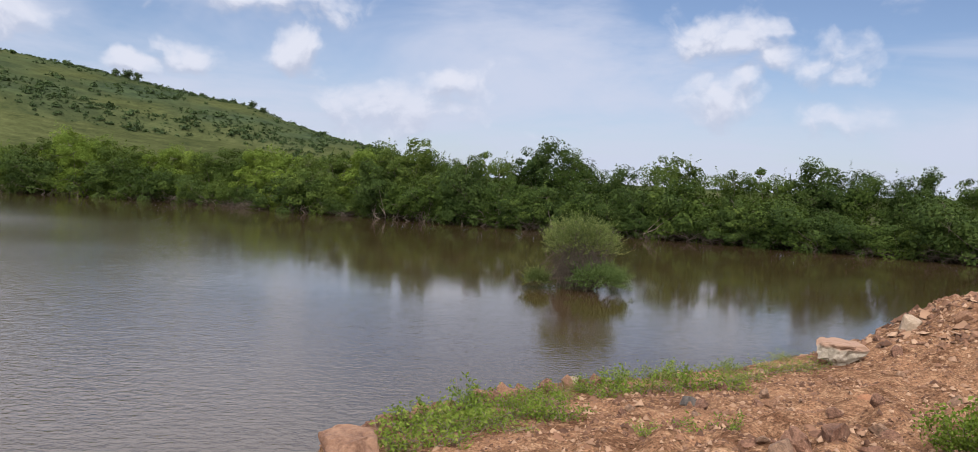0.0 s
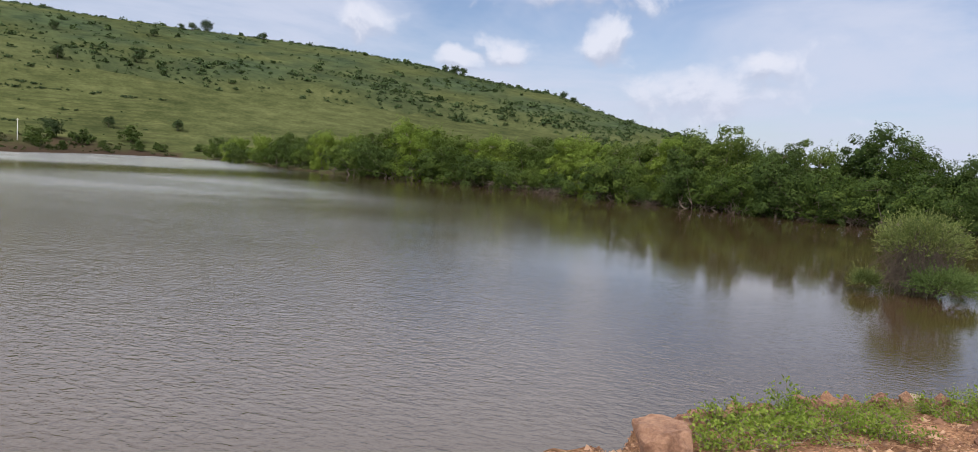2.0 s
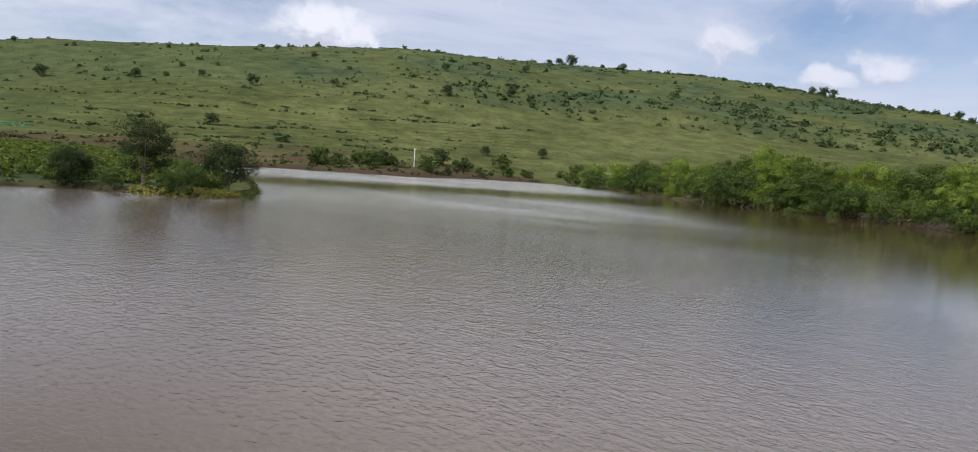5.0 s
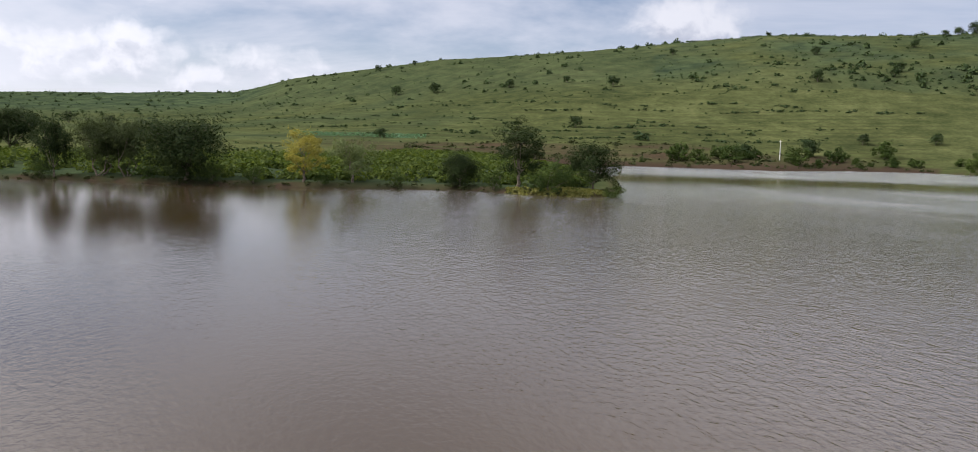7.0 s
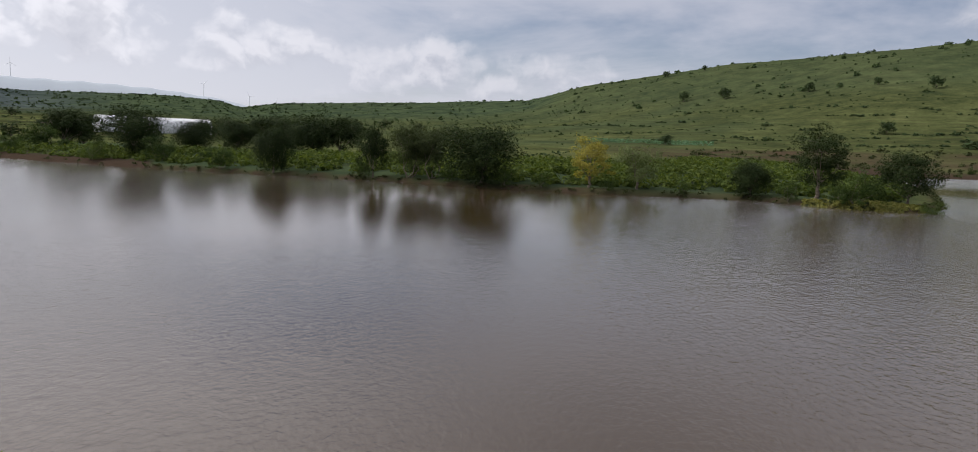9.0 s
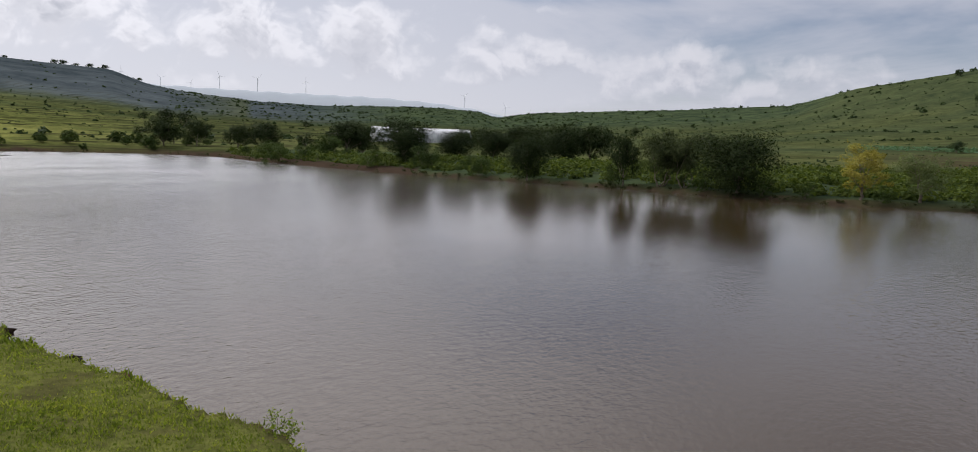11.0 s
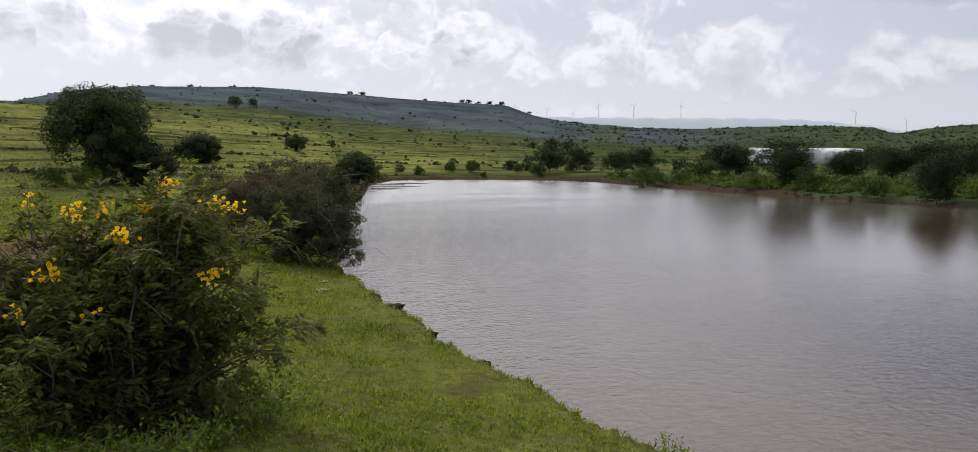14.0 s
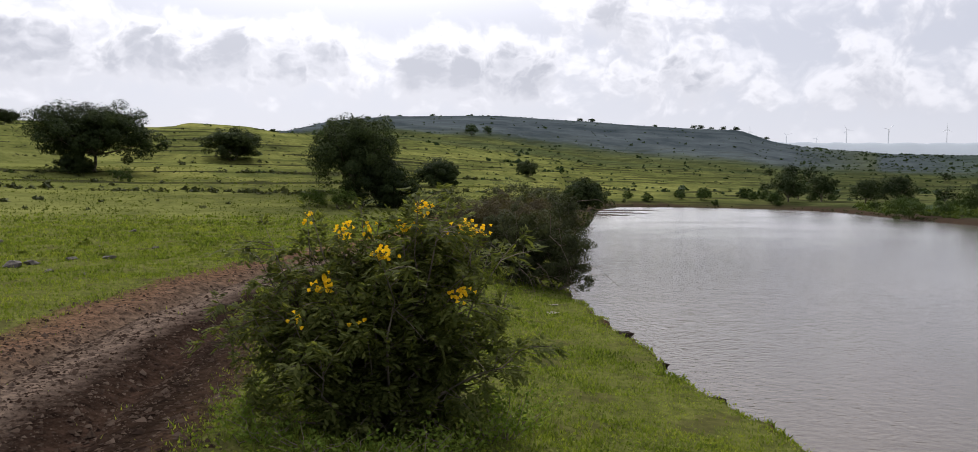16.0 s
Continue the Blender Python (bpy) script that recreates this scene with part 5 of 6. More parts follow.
STONES = [rock_mesh("stone", 60 + k, 1.0, 0.8, 0.7, (ROCK, CLOD, ROCK_RED, CLOD, ROCK_RED, ROCK)[k], 2, 0.3) for k in range(6)]
rs = np.random.default_rng(61)
for k in range(230):
    turn, dist = rs.uniform(-37, 12), rs.uniform(6.5, 19)
    x, y = polar(turn, dist)
    if shore_distance(np.array([x]), np.array([y]))[0] < 0.15:
        continue
    s = min(0.03 + rs.exponential(0.042), 0.2)
    ob = new("stone", STONES[k % 6])
    ob.matrix_world = Matrix.Translation((x, y, gz(x, y) + s * 0.15)) @ Euler(rs.uniform(0, 6, 3)).to_matrix().to_4x4() @ Matrix.Diagonal((s, s, s, 1))
    tagged(ob, "brown broken stone lying on red earth", "stone", "stones on the bank")
for k in range(120):
    turn, dist = rs.uniform(-9, 8), 8.0
    x, y = polar(turn, dist)
    while shore_distance(np.array([x]), np.array([y]))[0] > 0.3 and dist < 16:
        dist += 0.15
        x, y = polar(turn, dist)
    x, y = polar(turn, dist - rs.uniform(0.0, 0.7))
    s = min(0.04 + rs.exponential(0.045), 0.17)
    ob = new("clod", STONES[(1, 2, 3, 4)[k % 4]])
    ob.matrix_world = Matrix.Translation((x, y, gz(x, y) + s * 0.3)) @ Euler(rs.uniform(0, 6, 3)).to_matrix().to_4x4() @ Matrix.Diagonal((s, s, s, 1))
    tagged(ob, "dark red clod of earth on the broken edge of the bank", "clod", "clods on the edge of the bank")
for k, (turn, dist, s) in enumerate([(187.3, 21.8, 0.30), (186.3, 22.3, 0.26), (185.3, 20.9, 0.16), (181.9, 23, 0.22), (180.8, 32.4, 0.3), (188.4, 28.6, 0.38), (179.2, 25.6, 0.14), (184.1, 23.0, 0.2), (182.6, 26.5, 0.13), (183.4, 20.0, 0.12)]):
    x, y = polar(turn, dist)
    ob = new("stone", rock_mesh("stone", 80 + k, 1.0, 0.8, 0.42, STONE_DARK, 2, 0.3))
    ob.matrix_world = Matrix.Translation((x, y, gz(x, y) + s * 0.1)) @ Matrix.Rotation(k * 1.1, 4, "Z") @ Matrix.Diagonal((s, s, s, 1))
    tagged(ob, "dark weathered stone half sunk in the pasture", "stone", "stones in the pasture")


def build_clods():
    """The loose crumbs of red earth, too many to count."""
    rng = np.random.default_rng(71)
    xy, a, r = scatter(rng, 62000, (-41, 14), (5.5, 27), 0.7)
    ok = shore_distance(xy[:, 0], xy[:, 1]) > 0.12
    patch = swell(xy[:, 0], xy[:, 1], 2.4, 72) + 0.55 * (np.hypot((xy[:, 0] - 10.1) / 3, (xy[:, 1] - 14.7) / 3) < 1)
    ok &= rng.random(len(a)) < np.clip(0.7 + 0.45 * patch, 0.2, 1)
    xy, r = xy[ok], r[ok]
    base = np.array([(1, 0, 0), (-0.5, 0.85, 0), (-0.5, -0.85, 0), (0, 0, 0.75), (0.45, 0.4, 0.6)], float)
    tri = np.array([(0, 1, 4), (1, 3, 4), (1, 2, 3), (2, 0, 3), (0, 4, 3)])
    n = len(xy)
    heap = np.hypot((xy[:, 0] - 10.1) / 3.0, (xy[:, 1] - 14.7) / 3.0) < 1.1
    s = np.minimum(0.007 + rng.exponential(0.011, n), 0.075) * (0.75 + r / 30) * np.where(heap, 1.9, 1.0)
    V = base[None] * rng.uniform(0.7, 1.25, (n, 5, 1)) + rng.normal(0, 0.2, (n, 5, 3))
    an = rng.uniform(0, 6.3, n)
    c, q = np.cos(an), np.sin(an)
    V = np.stack([V[..., 0] * c[:, None] - V[..., 1] * q[:, None], V[..., 0] * q[:, None] + V[..., 1] * c[:, None], V[..., 2]], -1) * s[:, None, None]
    V += np.stack([xy[:, 0], xy[:, 1], ground_height(xy[:, 0], xy[:, 1]) - s * 0.12], -1)[:, None]
    Fc = (tri[None] + 5 * np.arange(n)[:, None, None]).reshape(-1, 3)
    m, nd = material("crumbled red earth")
    rnd = nd.add("ShaderNodeNewGeometry").outputs["Random Per Island"]
    col = nd.ramp(rnd, (0.1, (0.075, 0.036, 0.020)), (0.97, (0.32, 0.205, 0.128)), (0.6, (0.180, 0.094, 0.054)))
    finish(nd, col, 0.95, nd.noise(nd.add("ShaderNodeTexCoord").outputs["Object"], 60, 4), 0.4, 0.01)
    tagged(new("earth_clods", mesh_from("earth_clods", V.reshape(-1, 3), Fc, m)), "loose crumbs of red earth and gravel on the bank", "earth", kind="stuff")


build_clods()


def build_track_clods():
    """Crumbs of dried mud on the cart track."""
    rng = np.random.default_rng(73)
    xy, a, r = scatter(rng, 95000, (150, 215), (4.0, 24), 0.7)
    ok = track_distance(xy[:, 0], xy[:, 1]) < 1.9 + 0.4 * rng.normal(size=len(r))
    xy, r = xy[ok], r[ok]
    n = len(xy)
    base = np.array([(1, 0, 0), (-0.5, 0.85, 0), (-0.5, -0.85, 0), (0, 0, 0.55)], float)
    tri = np.array([(0, 1, 3), (1, 2, 3), (2, 0, 3)])
    s = np.minimum(0.009 + rng.exponential(0.012, n), 0.065)
    V = base[None] * rng.uniform(0.6, 1.3, (n, 4, 1)) + rng.normal(0, 0.15, (n, 4, 3))
    V = V * s[:, None, None] + np.stack([xy[:, 0], xy[:, 1], ground_height(xy[:, 0], xy[:, 1]) - 0.003], -1)[:, None]
    m, nd = material("dried mud crumbs")
    rnd = nd.add("ShaderNodeNewGeometry").outputs["Random Per Island"]
    finish(nd, nd.ramp(rnd, (0.1, (0.020, 0.013, 0.010)), (0.97, (0.066, 0.049, 0.038)), (0.6, (0.040, 0.028, 0.021))), 1.0, spec=0.0)
    tagged(new("mud_crumbs", mesh_from("mud_crumbs", V.reshape(-1, 3), (tri[None] + 4 * np.arange(n)[:, None, None]).reshape(-1, 3), m)), "dark crumbs of mud on the cart track", "mud", kind="stuff")


build_track_clods()


def weed_meshes(seed, height, width, count, leaf, mat, aspect=0.5):
    """A low herb: bent stalks from one root, leaves along them."""
    rng = np.random.default_rng(seed)
    wood, P = [], []
    stalks = 9
    for k in range(stalks):
        a = 2 * math.pi * k / stalks + rng.uniform(-0.3, 0.3)
        reach = width * 0.5 * rng.uniform(0.35, 1.0)
        tip = Vector((reach * math.cos(a), reach * math.sin(a), height * rng.uniform(0.5, 1.0)))
        p = bend(rng, (0, 0, -0.03), tip, 4, 0.05)
        wood.append(tube(p, [0.006, 0.005, 0.004, 0.003, 0.002], 4))
        for _ in range(count // stalks):
            i = rng.uniform(0.25, 1.0) * 3.999
            b = p[int(i)].lerp(p[int(i) + 1], i - int(i))
            P.append(np.array(b) + rng.normal(0, 0.05 * width + 0.01, 3))
    wv, wf = join(wood)
    P = np.array(P)
    P[:, 2] = np.maximum(P[:, 2], 0.01)
    lv, lf = leaves(rng, P, leaf, None, aspect)
    return mesh_from("stem_frame", wv, wf, TWIG), mesh_from("foliage", lv, lf, mat)


def put_weed(me, turn, dist, label, s=1.0, spin=0.0, group="weeds on the bank"):
    x, y = polar(turn, dist)
    e = new("weed")
    e.matrix_world = Matrix.Translation((x, y, gz(x, y))) @ Matrix.Rotation(spin, 4, "Z") @ Matrix.Diagonal((s, s, s, 1))
    part("stem_frame", me[0], e)
    part("foliage", me[1], e)
    return tagged(e, label, "weed", group)


WEED = [weed_meshes(401, 0.42, 0.6, 300, 0.05, LEAF_WEED), weed_meshes(402, 0.22, 0.75, 340, 0.042, LEAF_WEED), weed_meshes(403, 0.18, 0.7, 300, 0.045, LEAF_WEED, 0.2)]
HERB = weed_meshes(405, 0.75, 1.1, 1000, 0.06, LEAF_FRESH, 0.6)
wr = np.random.default_rng(9)
for turn, dist, v, s in [(0.9, 9.9, 0, 1.0), (0.2, 10.0, 0, 0.8), (1.4, 9.6, 1, 1.0), (4.6, 9.2, 0, 0.75), (5.4, 9.0, 1, 1.0), (3.6, 9.1, 1, 1.1), (2.2, 9.2, 1, 1.2), (0.5, 9.2, 1, 1.2), (358.8, 9.4, 1, 1.2),
                         (357.5, 9.6, 0, 0.8), (356.3, 9.7, 1, 1.2), (355.2, 9.6, 1, 1.0), (358.0, 9.0, 2, 1.2), (1.5, 8.6, 2, 1.2), (3.4, 8.5, 1, 1.3), (5.6, 8.4, 1, 1.1), (353.9, 9.5, 1, 0.9),
                         (350.4, 11.4, 0, 0.8), (349.6, 11.3, 1, 1.2), (348.4, 11.5, 2, 1.2), (351.2, 11.0, 1, 1.0), (345.9, 11.9, 0, 0.8), (345.0, 11.8, 1, 1.2), (343.4, 12.0, 1, 1.1),
                         (342.2, 12.1, 2, 1.2), (346.6, 11.5, 2, 1.1), (339.9, 13.6, 2, 1.3), (338.6, 14.0, 2, 1.3), (341.2, 13.0, 2, 1.0), (348.2, 8.7, 1, 0.6), (344.5, 9.0, 1, 0.9), (342.6, 9.0, 0, 0.6),
                         (337.4, 14.4, 2, 1.1), (329.8, 9.3, 1, 0.9)]:
    put_weed(WEED[v], turn, dist, ("leafy light green weed on the earth bank", "low spreading green weed on the earth bank", "thin dry-tipped grass tuft on the earth bank")[v], s, wr.uniform(0, 6))
for k in range(30):
    turn = wr.uniform(-21, 6)
    dist = 8.0
    x, y = polar(turn, dist)
    while shore_distance(np.array([x]), np.array([y]))[0] > 0.25 and dist < 16:
        dist += 0.2
        x, y = polar(turn, dist)
    put_weed(WEED[(2, 1, 2)[k % 3]], turn, dist - wr.uniform(0.75 if turn > -7 else 0.1, 1.6), ("thin dry-tipped grass tuft on the earth bank", "low spreading green weed on the earth bank", "thin dry-tipped grass tuft on the earth bank")[k % 3], wr.uniform(0.5, 1.0), wr.uniform(0, 6))
for turn, dist, s in [(327.0, 9.3, 1.0), (324.2, 9.0, 1.2), (329.5, 8.9, 0.7), (326.0, 8.3, 0.9)]:
    put_weed(HERB, turn, dist, "lush broad-leaved green herb by the path", s, wr.uniform(0, 6))
for turn, dist, s in [(121.2, 7.4, 0.8), (126.6, 7.9, 0.7)]:
    put_weed(WEED[0], turn, dist, "leggy green weed on the grassy water's edge", s, wr.uniform(0, 6))


for turn, dist, v, s in [(163.0, 5.95, 2, 1.0), (168.5, 6.2, 2, 1.1), (158.2, 6.5, 1, 1.1), (171.5, 6.6, 1, 1.0), (156.0, 6.9, 0, 0.9), (165.5, 5.8, 1, 0.9), (160.5, 5.9, 1, 1.0), (154.8, 7.3, 0, 1.1), (172.8, 7.4, 0, 0.9), (153.9, 7.9, 1, 1.2)]:
    put_weed(WEED[v], turn, dist, ("leafy green weed under the shrub", "low green herb under the shrub", "pale thin weed in the shade of the shrub")[v], s, wr.uniform(0, 6), "weeds under the shrub")


# near-black earth blocks, in place of shaded notches where the turf edge is undercut
NOTCH_DARK = plain("near-black notch earth", (0.010, 0.007, 0.005), (0.034, 0.024, 0.016), 6.0, 0.95, 0.8, 0.03, 0.1)
for k, (turn, dist, s) in enumerate([(147.0, 15.0, 0.34), (146.5, 14.6, 0.2), (144.2, 13.2, 0.2), (142.6, 12.4, 0.16), (140.1, 10.6, 0.26), (137.5, 9.6, 0.15), (149.4, 17.5, 0.2), (132.0, 8.0, 0.15), (124.5, 6.6, 0.2)]):
    x, y = polar(turn, dist)
    while shore_distance(np.array([x]), np.array([y]))[0] > 0.12:
        dist += 0.05
        x, y = polar(turn, dist)
    ob = new("sod", rock_mesh("sod", 210 + k, s * 1.2, s * 0.85, s * 0.6, NOTCH_DARK, 3, 0.5))
    ob.matrix_world = Matrix.Translation((x, y, max(gz(x, y), 0.1) + 0.02)) @ Matrix.Rotation(k * 1.3, 4, "Z")
    tagged(ob, "near-black earth block standing for a shaded notch in the grassy bank", "sod", "sods on the bank")


# -- the drowned bush out in the pond
def build_pond_bush():
    rng = np.random.default_rng(77)
    e = new("pond_bush")
    e.matrix_world = Matrix.Translation((3.15, 26.6, 0))
    mid, rad = np.array([0, 0, 1.5]), np.array([1.32, 1.15, 0.86])
    wood = []
    for k in range(230):
        d = rng.normal(size=3)
        d[2] = abs(d[2]) * 1.1 - 0.55
        d /= np.linalg.norm(d)
        tip = Vector(mid + d * rad * rng.uniform(0.75, 1.05))
        p = bend(rng, (0.3 * d[0], 0.3 * d[1], -0.3), tip, 4, 0.045)
        s = 1.0 if k < 40 else 0.55
        wood.append(tube(p, [0.020 * s, 0.016 * s, 0.011 * s, 0.007 * s, 0.003], 3))
    # drooping dead twigs at the foot
    for k in range(420):
        a = rng.uniform(0, 2 * math.pi)
        b = Vector((1.65 * math.cos(a) * rng.uniform(0.4, 1.0), 0.9 * math.sin(a) * rng.uniform(0.5, 1.1), rng.uniform(-0.05, 0.5)))
        p = bend(rng, (b.x * 0.35, b.y * 0.35, rng.uniform(0.5, 1.5)), b, 3, 0.09)
        wood.append(tube(p, [0.010, 0.008, 0.005, 0.002], 3))
    wv, wf = join(wood)
    part("branch_frame", mesh_from("branch_frame", wv, wf, TWIG_WET), e, "bare grey-brown branches")["kind"] = "stuff"

    def shoots(name, label, c, r, low, n, length, mat):
        """Feathery shoots that stand out of a rounded clump."""
        P, D = [], []
        for q in range(n):
            d = rng.normal(size=3)
            d /= np.linalg.norm(d)
            if d[2] < low or (d[2] < low + 0.45 and rng.random() < 0.5):
                continue
            wob = 1 + 0.30 * noise.noise(Vector(d * 2.1) + Vector((5.3 + r[0], 0, 0))) + 0.2 * noise.noise(Vector(d * 4.5))
            b = np.array(c) + d * np.array(r) * rng.uniform(0.5, 0.96) * wob
            g = d * 0.8 + np.array([0, 0, 0.45]) + rng.normal(0, 0.25, 3)
            g /= np.linalg.norm(g)
            m = 8
            t = np.linspace(0, length * (0.4 + rng.exponential(0.5)), m)[:, None]
            P.append(b + g * t + rng.normal(0, 0.014, (m, 3)))
            D.append(np.repeat(g[None], m, 0))
        P, D = np.vstack(P), np.vstack(D)
        k = len(P)
        t = D + rng.normal(0, 0.45, (k, 3))
        t /= np.linalg.norm(t, axis=1)[:, None]
        s = np.cross(t, rng.normal(size=(k, 3)))
        s /= np.linalg.norm(s, axis=1)[:, None]
        L = rng.uniform(0.05, 0.11, k)[:, None]
        V = np.stack([P - t * L / 2, P + s * L * 0.15, P + t * L / 2, P - s * L * 0.15], 1).reshape(-1, 3)
        V[:, 2] = np.maximum(V[:, 2], 0.02)
        part(name, mesh_from(name, V, np.arange(4 * k).reshape(-1, 4), mat), e, label)

    shoots("crown", "feathery yellow-green shoots", mid, rad, -0.35, 2600, 0.30, LEAF_FINE)
    shoots("low_growth", "fresh green low shoots", (0.62, -0.75, 0.42), (1.0, 0.6, 0.42), -0.6, 1500, 0.26, LEAF_LOW)
    shoots("side_growth", "light green low shoots", (-1.42, -0.3, 0.30), (0.40, 0.3, 0.26), -0.5, 700, 0.22, LEAF_FINE)
    tagged(e, "half-drowned feathery green bush standing in the pond", "bush")


build_pond_bush()


# -- the yellow-flowering shrub beside the track
def build_flower_shrub():
    rng = np.random.default_rng(88)
    x0, y0 = polar(163.7, 7.3)
    z0 = gz(x0, y0)
    e = new("flowering_shrub")
    e.matrix_world = Matrix.Translation((x0, y0, z0))
    side, away = heading(163.7 - 90), heading(163.7)
    wood, ends = [], []
    # sprays lean out in lobes: to the side, up, reach, stems
    LOBES = [(-0.92, 1.42, 0.30, 10), (-0.45, 1.58, 0.30, 10), (0.05, 1.62, 0.30, 8), (0.40, 1.74, 0.28, 10), (0.82, 1.62, 0.26, 9), (1.12, 0.88, 0.24, 5), (-1.05, 0.98, 0.32, 7), (0.0, 1.3, 0.42, 9),
             (0.45, 1.0, 0.42, 6), (-0.5, 0.95, 0.42, 6), (0.55, 0.55, 0.5, 10), (-0.65, 0.55, 0.5, 10), (0.0, 0.7, 0.6, 10), (0.1, 0.25, 0.7, 10)]
    for u, up, reach in [(u, up, reach) for u, up, reach, count in LOBES for _ in range(count)]:
        tip = side * u + away * rng.normal(0, 0.38) + Vector((0, 0, up)) + Vector(rng.normal(0, reach * 0.5, 3))
        tip.z = max(tip.z, 0.15)
        p = bend(rng, (tip.x * 0.1, tip.y * 0.1, -0.1), tip, 5, 0.04)
        wood.append(tube(p, [0.020, 0.016, 0.012, 0.009, 0.006, 0.003], 5))
        for i in range(2, 6):
            for _ in range(3 if i > 3 else 1):
                b = p[i].lerp(p[i - 1], rng.random())
                d = Vector(rng.normal(size=3)).normalized() + Vector((b.x, b.y, 0)) * 0.6 + Vector((0, 0, 0.35))
                t = b + d.normalized() * rng.uniform(0.14, 0.42)
                t.z = max(t.z, 0.05)
                wood.append(tube([b, b.lerp(t, 0.5) + Vector((0, 0, 0.015)), t], [0.005, 0.004, 0.002], 3))
                ends.append((b, t))
        ends.append((p[4], p[5]))
    FLOWERS = [(166.4, -3.26, -0.35, 9), (163.6, -4.92, -0.75, 12), (164.4, -3.3, 0.0, 7), (160.9, -1.5, 0.0, 12), (162.0, -2.8, -0.2, 9), (158.2, -2.95, -0.2, 11),
               (157.0, -3.2, 0.0, 10), (167.4, -7.2, -0.8, 10), (158.1, -7.8, -0.7, 9), (169.5, -9.5, -0.8, 3), (168.7, -2.4, 0.0, 4), (165.2, -10.0, -1.0, 2)]
    heads = []
    for turn, high, back, n in FLOWERS:
        h = heading(turn)
        d = 7.3 + back
        c = Vector((h.x * d, h.y * d, EYE_Z + (d - ARM) * math.tan(radians(high)))) - Vector((x0, y0, z0))
        heads.append((c, n))
        p = bend(rng, (c.x * 0.2, c.y * 0.2, 0.1), c - Vector((0, 0, 0.03)), 5, 0.03)
        wood.append(tube(p, [0.014, 0.012, 0.010, 0.008, 0.005, 0.003], 5))
        for i in range(2, 6):
            for _ in range(6):
                b = p[i].lerp(p[i - 1], rng.random())
                t = b + (Vector(rng.normal(size=3)).normalized() + Vector((0, 0, 0.2))) * rng.uniform(0.06, 0.22)
                ends.append((b, t))
    wv, wf = join(wood)
    part("stem_frame", mesh_from("stem_frame", wv, wf, BARK), e, "thin brown woody stems")
    # compound leaves: narrow leaflets in pairs along an arching rib
    P, T, L = [], [], []
    for b, t in ends:
        axis = (t - b).normalized()
        for _ in range(5):
            root = b.lerp(t, rng.uniform(0.3, 1.0))
            rib = (axis + Vector(rng.normal(0, 0.7, 3)) + Vector((0, 0, 0.15))).normalized()
            wing = rib.cross(Vector((rng.normal(0, 0.3), rng.normal(0, 0.3), 1))).normalized()
            ln = rng.uniform(0.09, 0.17)
            for q in range(5):
                c = root + rib * ln * (0.25 + 0.75 * q / 4) - Vector((0, 0, 0.05 * (q / 4) ** 2))
                for sgn in (-1, 1):
                    d = (wing * sgn + rib * 0.7 - Vector((0, 0, 0.25))).normalized()
                    l = rng.uniform(0.05, 0.085)
                    P.append(c + d * l * 0.5)
                    T.append(d)
                    L.append(l)
    P, T, L = np.array(P), np.array(T), np.array(L)[:, None]
    s = np.cross(T, np.array([0, 0, 1.0]) + rng.normal(0, 0.4, T.shape))
    s /= np.linalg.norm(s, axis=1)[:, None] + 1e-9
    V = np.stack([P - T * L / 2, P + s * L * 0.19, P + T * L / 2, P - s * L * 0.19], 1).reshape(-1, 3)
    V[:, 2] = np.maximum(V[:, 2], 0.0)
    part("foliage", mesh_from("foliage", V, np.arange(len(V)).reshape(-1, 4), LEAF_FLOWER), e, "dark green narrow compound leaves")
    # trumpet flowers in clusters at the tips
    V, Fc = [], []
    for j, (rad, up) in enumerate(((0.003, 0.0), (0.009, 0.016), (0.019, 0.030))):
        for q in range(6):
            an = 2 * math.pi * q / 6
            k = rad * (1 + 0.25 * (q % 2) * (j == 2))
            V.append((k * math.cos(an), k * math.sin(an), up))
    for j in range(2):
        for q in range(6):
            Fc.append((j * 6 + q, j * 6 + (q + 1) % 6, (j + 1) * 6 + (q + 1) % 6, (j + 1) * 6 + q))
    trumpet = mesh_from("flower", V, Fc, PETAL)
    for c, n in heads:
        for _ in range(int(n * 2.2)):
            ax = (Vector(rng.normal(size=3)) + Vector((0, 0, 0.5)) - away * 0.6).normalized()
            ob = part("flower", trumpet, e, "bright yellow trumpet flower")
            ob.matrix_local = Matrix.Translation(c + Vector((rng.normal(0, 0.05), rng.normal(0, 0.05), rng.normal(-0.01, 0.032)))) @ ax.to_track_quat("Z", "X").to_matrix().to_4x4() @ Matrix.Scale(0.85, 4)
    tagged(e, "leafy dark green shrub with yellow trumpet flowers beside the track", "shrub")


build_flower_shrub()

# -- bushes on the grassy bank and trees in the pasture
THORN = tree_meshes(501, 2.6, 3.6, 0.02, 96, 380, 0.085, LEAF_THORN, 0.85, stems=4, aspect=0.45, ragged=0.3, full=0.9, lobe=0.6)
DOME_DARK = tree_meshes(604, 3.0, 4.6, 0.03, 40, 560, 0.15, LEAF_PASTURE, 0.75, stems=3, aspect=0.7, full=0.95, ragged=0.2)
THORN_FAR = tree_meshes(503, 2.6, 3.6, 0.02, 60, 200, 0.11, LEAF_THORN, 0.85, stems=4, aspect=0.45, ragged=0.3, lobe=0.65)
